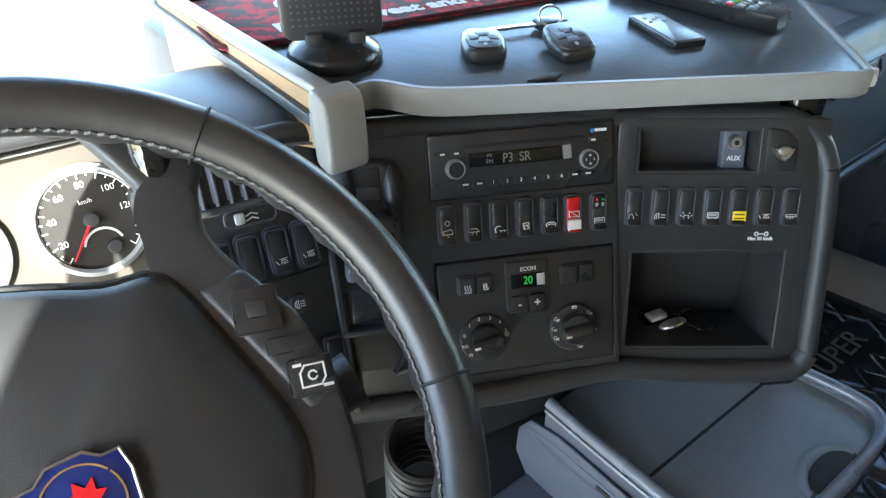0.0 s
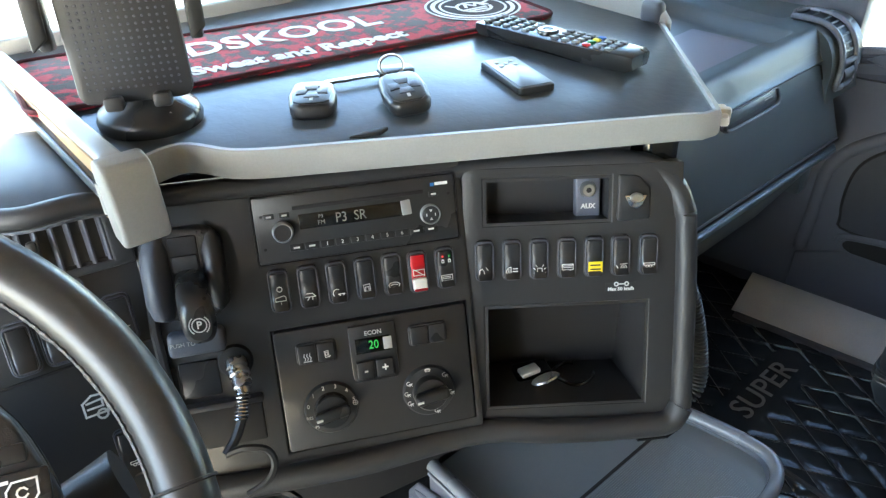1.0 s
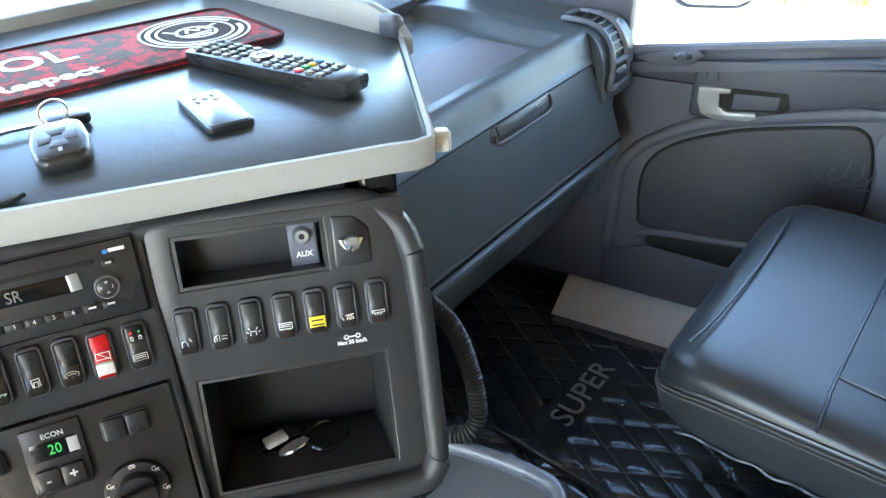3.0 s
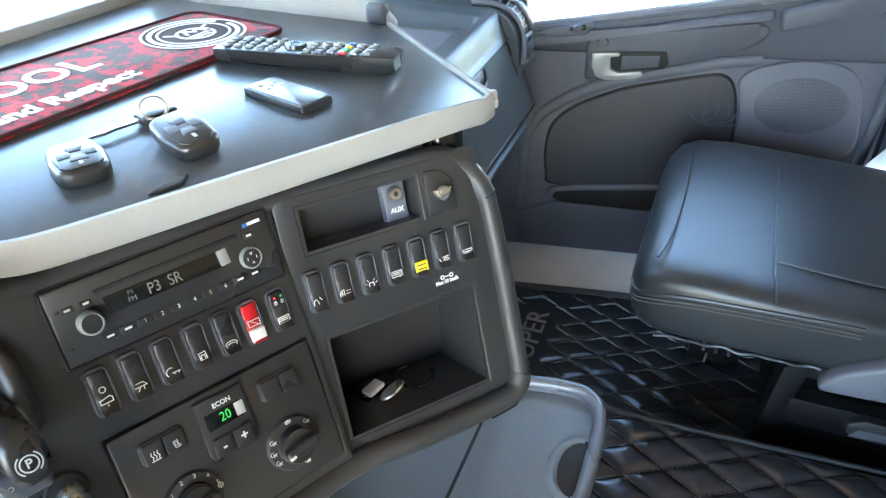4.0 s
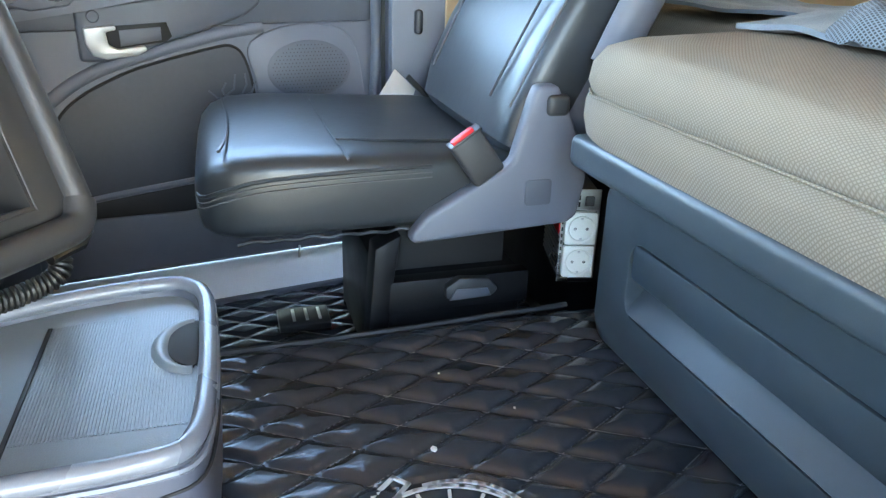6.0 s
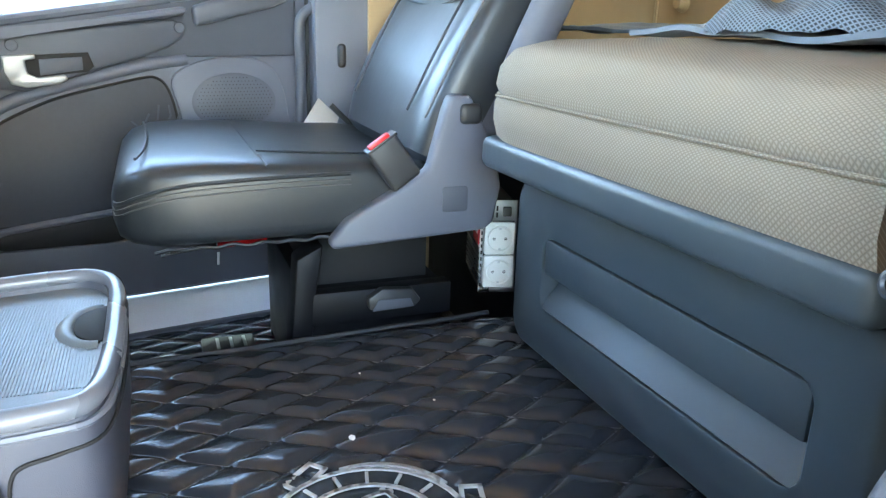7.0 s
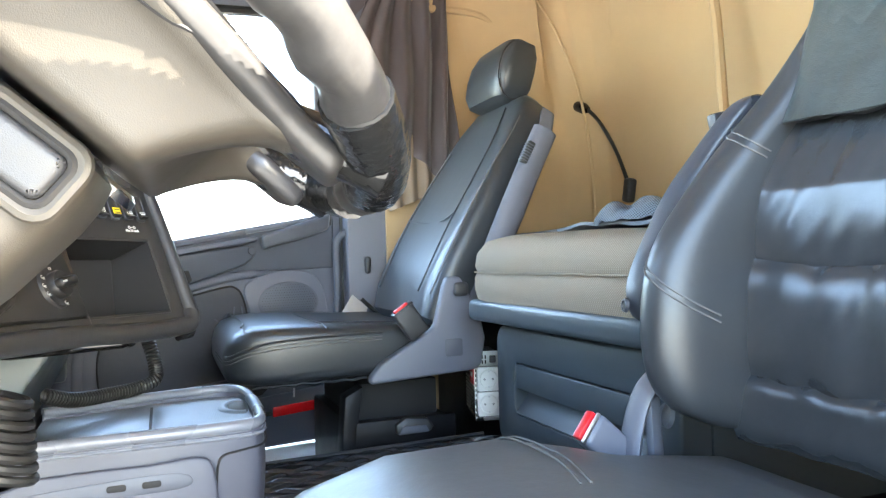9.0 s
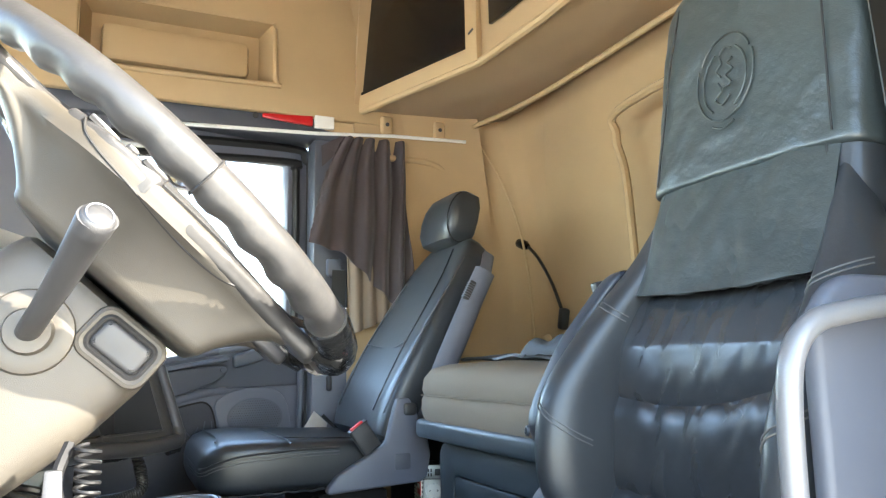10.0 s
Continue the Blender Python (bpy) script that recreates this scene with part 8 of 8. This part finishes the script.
part("seat_frame", span((DS - 0.22, -0.20, 0.19), (DS + 0.22, 0.22, 0.29), 0.012), BLACK, ds)
part("pedestal", span((DS - 0.17, -0.18, 0.0), (DS + 0.17, 0.15, 0.20), 0.01), BLACK, ds)
# grab rail by the driver's door
PLACE = Matrix.Identity(4)
gr = thing("grab_rail", (-0.87, 0.04, 0.2), "grey lacquered tube grab rail beside the driver's seat", "handle")
part("tube", tube(smooth_path([(-0.87, 0.050, 0.05), (-0.87, 0.048, 0.30), (-0.87, 0.0475, 0.50), (-0.87, 0.045, 0.585), (-0.87, 0.036, 0.622), (-0.87, 0.014, 0.643), (-0.87, -0.018, 0.652), (-0.87, -0.10, 0.662), (-0.88, -0.25, 0.67)], 8), 0.0098, 16), RAILGREY, gr)
part("foot", lathe([(0, 0.05), (0.016, 0.05), (0.025, 0.0), (0, 0)], pose(-0.87, 0.058, 0.0), 20), BLACK, gr)

# ---- steering wheel ----
PLACE = WHEEL
WC = Vector((-0.548, 0.425, 0.716))
az, el = radians(-91.66), radians(48.49)
WN = Vector((math.cos(az) * math.cos(el), math.sin(az) * math.cos(el), math.sin(el)))
WM = axes(WC, WN)
WR = 0.2077
sw_ = thing("steering_wheel", WC, "black leather four-spoke steering wheel with stitched rim", "steering wheel")
bm = bmesh.new()
rings = []
for i in range(160):
    a = 2 * math.pi * i / 160
    wob = 1 + 0.13 * math.sin(a * 36) * (1 if math.sin(a) < 0.9 else 0)
    d = Vector((math.cos(a), math.sin(a), 0))
    rings.append([WM @ (d * (WR + (0.0165 * math.cos(b) * (wob if math.cos(b) < 0 and math.sin(b) < -0.3 else 1))) + Vector((0, 0, 0.0150 * math.sin(b) * (wob if math.sin(b) < -0.3 else 1)))) for b in (2 * math.pi * j / 14 for j in range(14))])
rings.append(rings[0])
loft(rings, bm, caps=False)
bmesh.ops.remove_doubles(bm, verts=bm.verts, dist=1e-5)
rim = part("rim", bm, LEATHER2, sw_)
st = [WM @ Vector(((WR - 0.0160) * math.cos(a), (WR - 0.0160) * math.sin(a), 0.005 + (0.0012 if i % 2 else -0.0008))) for i, a in enumerate(2 * math.pi * i / 380 for i in range(380))]
part("rim_stitch", tube(st, 0.0011, 4, closed=True), STITCH, rim)
for a in (48, 132, -9, 189, -52, 232):
    a = radians(a)
    part("rim_seam", tube([WM @ Vector((math.cos(a) * (WR + 0.0170 * math.cos(b)), math.sin(a) * (WR + 0.0170 * math.cos(b)), 0.0155 * math.sin(b))) for b in (2 * math.pi * j / 16 for j in range(16))], 0.0012, 5, closed=True), VOID, rim)
for sx in (1, -1):
    tp = [WM @ Vector((sx * WR * math.cos(radians(a)), WR * math.sin(radians(a)), -0.001)) for a in range(-82, -50, 3)]
    part("tape", tube(tp, 0.0180, 14), TAPE, rim, "shiny black tape wrapped round the rim")
    part("tape", tube([WM @ Vector((sx * x, y, z)) for x, y, z in ((0.074, -0.143, -0.021), (0.078, -0.165, -0.016), (0.082, -0.186, -0.008), (0.084, -0.200, -0.003))], lambda t: 0.0125 + 0.0050 * t, 14), TAPE, rim, "shiny black tape wrapped round the spoke")
    part("tape", tube([WM @ Vector((sx * x, y, z)) for x, y, z in ((0.108, 0.128, -0.029), (0.111, 0.150, -0.022), (0.115, 0.170, -0.012))], lambda t: 0.0105 + 0.004 * t, 14), TAPE, rim)


def spoke(poly, z0, z1, name="spoke", material=None, bevel=0.006):
    return part(name, prism(poly, z1 - z0, at(WM, 0, 0, z0), bevel, seg=3), material or SMOOTH, sw_)


for sx in (1, -1):
    f_ = lambda pts: [(sx * x, y) for x, y in (pts if sx > 0 else pts[::-1])]
    spoke(f_([(0.083, 0.086), (0.126, 0.080), (0.122, 0.107), (0.128, 0.129), (0.142, 0.150), (0.075, 0.193), (0.088, 0.163), (0.097, 0.142), (0.096, 0.113)]), -0.024, -0.012, "upper_spoke", LEATHER2)
    spoke(f_([(0.120, -0.025), (0.146, -0.010), (0.149, -0.045), (0.139, -0.08), (0.124, -0.115), (0.104, -0.150), (0.098, -0.180), (0.066, -0.188), (0.056, -0.150), (0.070, -0.11), (0.095, -0.06)]), -0.030, -0.014, "lower_spoke", LEATHER2)
    pod = part("button_pod", prism(f_([(0.101, 0.075), (0.131, 0.077), (0.149, 0.041), (0.154, -0.008), (0.130, -0.014), (0.122, 0.014)]), 0.022, at(WM, 0, 0, -0.031), 0.005, seg=3), BLACK, sw_)
    for k, (x, y, w, h) in enumerate(((0.1265, 0.051, 0.026, 0.027), (0.1350, 0.0255, 0.026, 0.010), (0.1385, 0.004, 0.026, 0.022))):
        key = part("key", box((w, h, 0.006), at(WM, sx * x, y, -0.0085, sx * -14), 0.002), SMOOTH, pod)
        if k == 0:
            part("key_face", box((0.012, 0.010, 0.002), at(WM, sx * x, y, -0.0052, sx * -14), 0.0015), BLACK, pod)
        if k == 2:
            part("symbol", strokes([[(-0.007, -0.006), (0.004, -0.006), (0.007, -0.002), (0.007, 0.006), (-0.004, 0.006), (-0.007, 0.002), (-0.007, -0.006)], arc(0, 0, 0.0025, 30, 330, 8)], 0.0010, at(WM, sx * x, y, -0.0052, sx * -14)), WHITE, pod)
            part("print_bar", box((0.005, 0.0018, 0.0003), at(WM, sx * x - 0.006, y + 0.0085, -0.0053, sx * -14), 0), WHITE, pod)
            part("print_bar", box((0.006, 0.0018, 0.0003), at(WM, sx * x + 0.006, y - 0.0085, -0.0053, sx * -14), 0), WHITE, pod)
# airbag pad: domed and wider at the top
half = [(0.0, 0.116), (0.030, 0.108), (0.060, 0.096), (0.086, 0.092), (0.097, 0.076), (0.105, 0.050), (0.116, 0.010), (0.121, -0.024), (0.112, -0.052), (0.085, -0.090), (0.045, -0.110), (0.0, -0.114)]
padc = smooth_path([(x, y, 0) for x, y in half] + [(-x, y, 0) for x, y in half[-2:0:-1]], 4, closed=True)
lev_ = [[WM @ Vector((p.x * g, p.y * g, z)) for p in padc] for z, g in ((-0.040, 0.985), (-0.030, 1.0), (-0.016, 1.0), (-0.0075, 0.975), (-0.003, 0.92), (0.003, 0.76), (0.008, 0.52), (0.011, 0.28), (0.012, 0.02))]
# back cover: a deep box behind the pad whose corners run out into the spokes
front = [(0.0, 0.104), (0.050, 0.096), (0.084, 0.096), (0.092, 0.114), (0.096, 0.140), (0.112, 0.150), (0.127, 0.134), (0.122, 0.108), (0.131, 0.078), (0.149, 0.041), (0.153, -0.006), (0.147, -0.048), (0.133, -0.088), (0.110, -0.125), (0.098, -0.152), (0.072, -0.160), (0.060, -0.142), (0.038, -0.130), (0.0, -0.126)]
back = [(0.0, 0.066), (0.050, 0.066), (0.080, 0.066), (0.090, 0.066), (0.098, 0.065), (0.103, 0.062), (0.106, 0.058), (0.108, 0.052), (0.110, 0.042), (0.111, 0.022), (0.111, -0.010), (0.110, -0.045), (0.108, -0.080), (0.104, -0.104), (0.096, -0.112), (0.080, -0.114), (0.062, -0.114), (0.038, -0.114), (0.0, -0.114)]


def cover_ring(z):
    """The outline of the back cover at a depth behind the rim's plane."""
    w = min(1.0, max(0.0, (-z - 0.030) / 0.048)) ** 0.6
    h_ = [(a[0] + w * (b[0] - a[0]), a[1] + w * (b[1] - a[1]), 0) for a, b in zip(front, back)]
    return smooth_path(h_ + [(-x, y, 0) for x, y, q in h_[-2:0:-1]], 4, closed=True)


def shrunk(ring, d, z):
    return [WM @ Vector((p.x * (1 - d / 0.11), (p.y + 0.02) * (1 - d / 0.09) - 0.02, z)) for p in ring]


shell = [shrunk(cover_ring(-0.014), 0.005, -0.0135), shrunk(cover_ring(-0.014), 0.001, -0.0150)]
shell += [shrunk(cover_ring(z), 0, z) for z in (-0.018, -0.024, -0.030, -0.034, -0.040, -0.048, -0.058, -0.068, -0.076)]
shell += [shrunk(cover_ring(-0.078), d, z) for d, z in ((0.001, -0.081), (0.005, -0.084), (0.02, -0.086))]
part("front_plate", loft([shrunk(cover_ring(-0.014), 0.004, -0.0140), shrunk(cover_ring(-0.014), 0.003, -0.0120), shrunk(cover_ring(-0.014), 0.006, -0.0112)]), BLACK, sw_)
part("back_cover", loft(shell), COLUMN, sw_, "smooth moulded back cover that runs out into the spokes", angle=60)


def cover_side(y, z):
    """The cover's outer side at a height along the wheel and a depth."""
    r_ = [p for p in cover_ring(z) if p.x > 0.05]
    return max(a.x + (b.x - a.x) * (y - a.y) / (b.y - a.y) for a, b in zip(r_, r_[1:]) if (a.y - y) * (b.y - y) <= 0 and a.y != b.y)


for sx in (1, -1):
    line = smooth_path([(0.062, -0.012, 0), (0.054, -0.020, 0), (0.036, -0.0255, 0), (0.008, -0.029, 0), (-0.038, -0.034, 0), (-0.070, -0.034, 0), (-0.092, -0.030, 0), (-0.103, -0.022, 0), (-0.108, -0.014, 0)], 5)
    part("cover_seam", tube([WM @ Vector((sx * cover_side(p.x, min(p.y, -0.014)), p.x, p.y)) for p in line], 0.0011, 6), VOID, sw_)
pd_ = part("airbag_pad", loft(lev_), mat("charcoal_pad", (0.032, 0.032, 0.033), 0.5, grain=1500, bump=0.25, wear=0.05), sw_)
part("pad_groove", tube([WM @ Vector((p.x * 1.003, p.y * 1.003, -0.013)) for p in padc], 0.0022, 6, closed=True), VOID, pd_)
BG = at(WM, 0.012, 0.0, 0.0105) @ Matrix.Diagonal((0.68, 0.68, 1, 1))
bs = part("badge_shield", prism([(-0.034, -0.020), (-0.02, -0.031), (0.0, -0.036), (0.02, -0.031), (0.034, -0.020), (0.037, 0.006), (0.034, 0.022), (0.022, 0.022), (0.012, 0.030), (-0.012, 0.030), (-0.022, 0.022), (-0.034, 0.022), (-0.037, 0.006)], 0.004, BG, 0.0015), BLUEP, pd_, "blue enamel badge with gold lines and red figure")
part("badge_rim", tube([BG @ Vector((x, y, 0.004)) for x, y in ((-0.034, -0.020), (-0.02, -0.031), (0.0, -0.036), (0.02, -0.031), (0.034, -0.020), (0.037, 0.006), (0.034, 0.022), (0.022, 0.022), (0.012, 0.030), (-0.012, 0.030), (-0.022, 0.022), (-0.034, 0.022), (-0.037, 0.006))], 0.0009, 6, closed=True), METAL, bs)
part("badge_lines", strokes([arc(0, -0.003, 0.027, 35, 145, 12), arc(0, -0.004, 0.0275, 150, 390, 24)], 0.0014, at(BG, 0, 0, 0.0042)), GOLD, bs)
part("badge_figure", prism([(-0.012, -0.016), (-0.004, -0.008), (-0.014, -0.004), (-0.007, 0.002), (-0.013, 0.008), (-0.004, 0.008), (-0.002, 0.016), (0.004, 0.009), (0.011, 0.014), (0.010, 0.005), (0.017, 0.003), (0.009, -0.003), (0.013, -0.012), (0.003, -0.009), (-0.002, -0.018)], 0.0008, at(BG, 0.001, -0.002, 0.0042), 0), REDP, bs)

# steering column with stalks
col = thing("steering_column", (-0.56, 0.53, 0.60), "grey-black steering column shroud with stalks and switch", "steering column")
sh = []
for d, w, lo, hi in ((-0.0895, 0.040, -0.060, 0.030), (-0.091, 0.058, -0.084, 0.044), (-0.096, 0.067, -0.095, 0.049), (-0.110, 0.070, -0.099, 0.053), (-0.13, 0.070, -0.100, 0.056), (-0.18, 0.069, -0.096, 0.060), (-0.23, 0.066, -0.086, 0.062), (-0.29, 0.06, -0.072, 0.060)):
    ring = []
    for i in range(56):
        a = 2 * math.pi * i / 56
        c, s = math.cos(a), math.sin(a)
        ring.append(WM @ Vector((w * math.copysign(abs(c) ** 0.36, c), (lo + hi) / 2 + (hi - lo) / 2 * math.copysign(abs(s) ** 0.40, s), d)))
    sh.append(ring)
part("shroud", loft(sh), COLUMN, col)
PLACE = Matrix.Identity(4)
CS = axes((-0.6195, 0.512, 0.634), (-1, 0.0, 0.0))      # x towards the rear
part("stalk_boss", lathe([(0.0, 0.012), (0.017, 0.011), (0.019, 0.003), (0.027, 0.004), (0.033, 0.002), (0.035, -0.004)], axes((-0.6195, 0.580, 0.647), (-1, 0, 0)), 40), COLUMN, col)
stk = part("stalk", tube(smooth_path([(-0.622, 0.581, 0.645), (-0.655, 0.572, 0.655), (-0.690, 0.557, 0.676), (-0.725, 0.542, 0.700), (-0.752, 0.531, 0.717)], 6), lambda t: 0.0095 + 0.0045 * max(0.0, t - 0.35) / 0.65, 18, flat=0.85), BLACK, col, "thick dark stalk with a flat tip")
tipm = axes((-0.752, 0.531, 0.717), (-0.79, -0.33, 0.50))
part("stalk_tip", lathe([(0, 0.004), (0.0095, 0.0035), (0.0118, 0.0015), (0.0130, -0.002), (0.0130, -0.012)], tipm, 24), BLACK, stk)
part("tip_ring", lathe([(0.0085, 0.0042), (0.0096, 0.0044), (0.0100, 0.0036)], tipm, 24), SLATE2, stk)
part("key_switch", prism(rounded(0.046, 0.026, 0.006, 4), 0.008, at(CS, 0.0, 0.0, -0.001, -40), 0.004, seg=3), BLACK, col)
part("switch_recess", tube([CS @ (Matrix.Rotation(radians(-40), 4, "Z") @ Vector((x, y, 0.001))) for x, y in rounded(0.051, 0.031, 0.008, 5)], 0.0026, 6, closed=True), VOID, col)
part("switch_frame", tube([CS @ (Matrix.Rotation(radians(-40), 4, "Z") @ Vector((x, y, -0.001))) for x, y in rounded(0.060, 0.040, 0.010, 5)], 0.0042, 8, closed=True), COLUMN, col)
PLACE = WHEEL
part("right_stalk", tube(smooth_path([WM @ Vector((0.05, 0.0, -0.11)), WM @ Vector((0.10, -0.01, -0.105)), WM @ Vector((0.145, -0.012, -0.095)), WM @ Vector((0.185, -0.01, -0.085))], 6), lambda t: 0.010 + 0.010 * t, 12), BLACK, col)
ig = part("ignition_lock", lathe([(0, 0.010), (0.012, 0.010), (0.020, 0.006), (0.026, 0.0)], at(WM, 0.135, -0.075, -0.10), 28), BLACK, col)
part("lock_ring", lathe([(0.020, 0.007), (0.022, 0.010), (0.026, 0.007), (0.027, 0)], at(WM, 0.135, -0.075, -0.10), 28), METAL, ig)
cbl = thing("column_cables", (-0.60, 0.56, 0.45), "loose black coiled cables hanging under the column", "cable")
PLACE = Matrix.Identity(4)
co = [Vector((-0.650 + 0.0085 * math.cos(a) - 0.003 * math.sin(a * 0.05), 0.531 + 0.0085 * math.sin(a), 0.560 - 0.0075 * a / 6.28)) for a in (i * 0.35 for i in range(330))]
part("coil", tube(co, 0.0016, 6), INKBLACK, cbl)
part("loop", tube(smooth_path([(-0.64, 0.545, 0.56), (-0.66, 0.552, 0.535), (-0.665, 0.545, 0.51), (-0.66, 0.540, 0.47), (-0.65, 0.545, 0.40)], 6), 0.0045, 7), INKBLACK, cbl)
part("bracket", prism([(-0.006, 0.0), (0.006, 0.0), (0.009, -0.06), (0.004, -0.14), (-0.008, -0.14)], 0.006, axes((-0.67, 0.553, 0.545), (-1, 0, 0.1)), 0.002), BLACK, cbl)

# ---- outside ----
PLACE = Matrix.Identity(4)
MIRROR = mat("mirror", (0.9, 0.9, 0.9), 0.02, metal=1, bump=0)


def wing_mirror(name, c, w, h, label):
    mi = thing(name, c, label, "mirror")
    m = axes(c, (-0.86, -0.5, 0))
    shape = smoothed(rounded(w, h, 0.05, 5), 1)
    part("housing", loft([[at(m, 0, 0, z) @ Vector((x * g, y * g, 0)) for x, y in shape] for z, g in ((0.004, 0.93), (0.006, 0.97), (0.0, 1.0), (-0.03, 0.98), (-0.06, 0.85), (-0.075, 0.6), (-0.08, 0.1))]), SLATE2, mi)
    part("mirror_glass", prism([(x * 0.90, y * 0.88) for x, y in shape], 0.004, at(m, 0, 0, 0.006), 0.001), MIRROR, mi)
    part("arm", tube([Vector(c) + Vector((0.03, 0.05, 0)), Vector(c) + Vector((-0.05, 0.40, -0.04)), (1.12, 1.1, c[2] - 0.06)], 0.02, 10), SLATE2, mi)


wing_mirror("side_mirror", (1.40, 0.28, 1.305), 0.27, 0.15, "dark wing mirror outside the passenger window")
wing_mirror("lower_mirror", (1.40, 0.653, 0.645), 0.19, 0.16, "dark lower mirror outside the passenger window")
# dry grass bank beyond the yard
rng = random.Random(5)
bm = bmesh.new()
for i in range(2600):
    x, y = rng.uniform(7, 13), rng.uniform(-4, 14)
    z = -1.3 + 0.25 * (x - 7)
    h = rng.uniform(0.25, 0.7)
    w = rng.uniform(0.03, 0.09)
    a = rng.uniform(0, 3.14)
    dx, dy = w * math.cos(a), w * math.sin(a)
    lx, ly = rng.uniform(-0.2, 0.2), rng.uniform(-0.2, 0.2)
    v = [bm.verts.new(p) for p in ((x - dx, y - dy, z), (x + dx, y + dy, z), (x + lx + dx * 0.3, y + ly + dy * 0.3, z + h), (x + lx - dx * 0.3, y + ly - dy * 0.3, z + h * 0.9))]
    bm.faces.new(v)
me = bpy.data.meshes.new("grass")
bm.to_mesh(me)
bm.free()
solo("grass", me, LEAF, "dry yellow-green grass on a bank in the sun", "grass", kind="stuff")
structure("bank", prism([(6.5, -1.35), (13.5, 0.4), (40, 1.5), (40, -1.6), (6.5, -1.6)], 24, Matrix(((1, 0, 0, 0), (0, 0, 1, -8), (0, 1, 0, 0), (0, 0, 0, 1))), 0), mat("dry_bank_soil", (0.34, 0.30, 0.15), 0.95, grain=6, bump=0.3, blotch=1.5, vary=0.35), "dry grassy bank beside the yard", "ground")
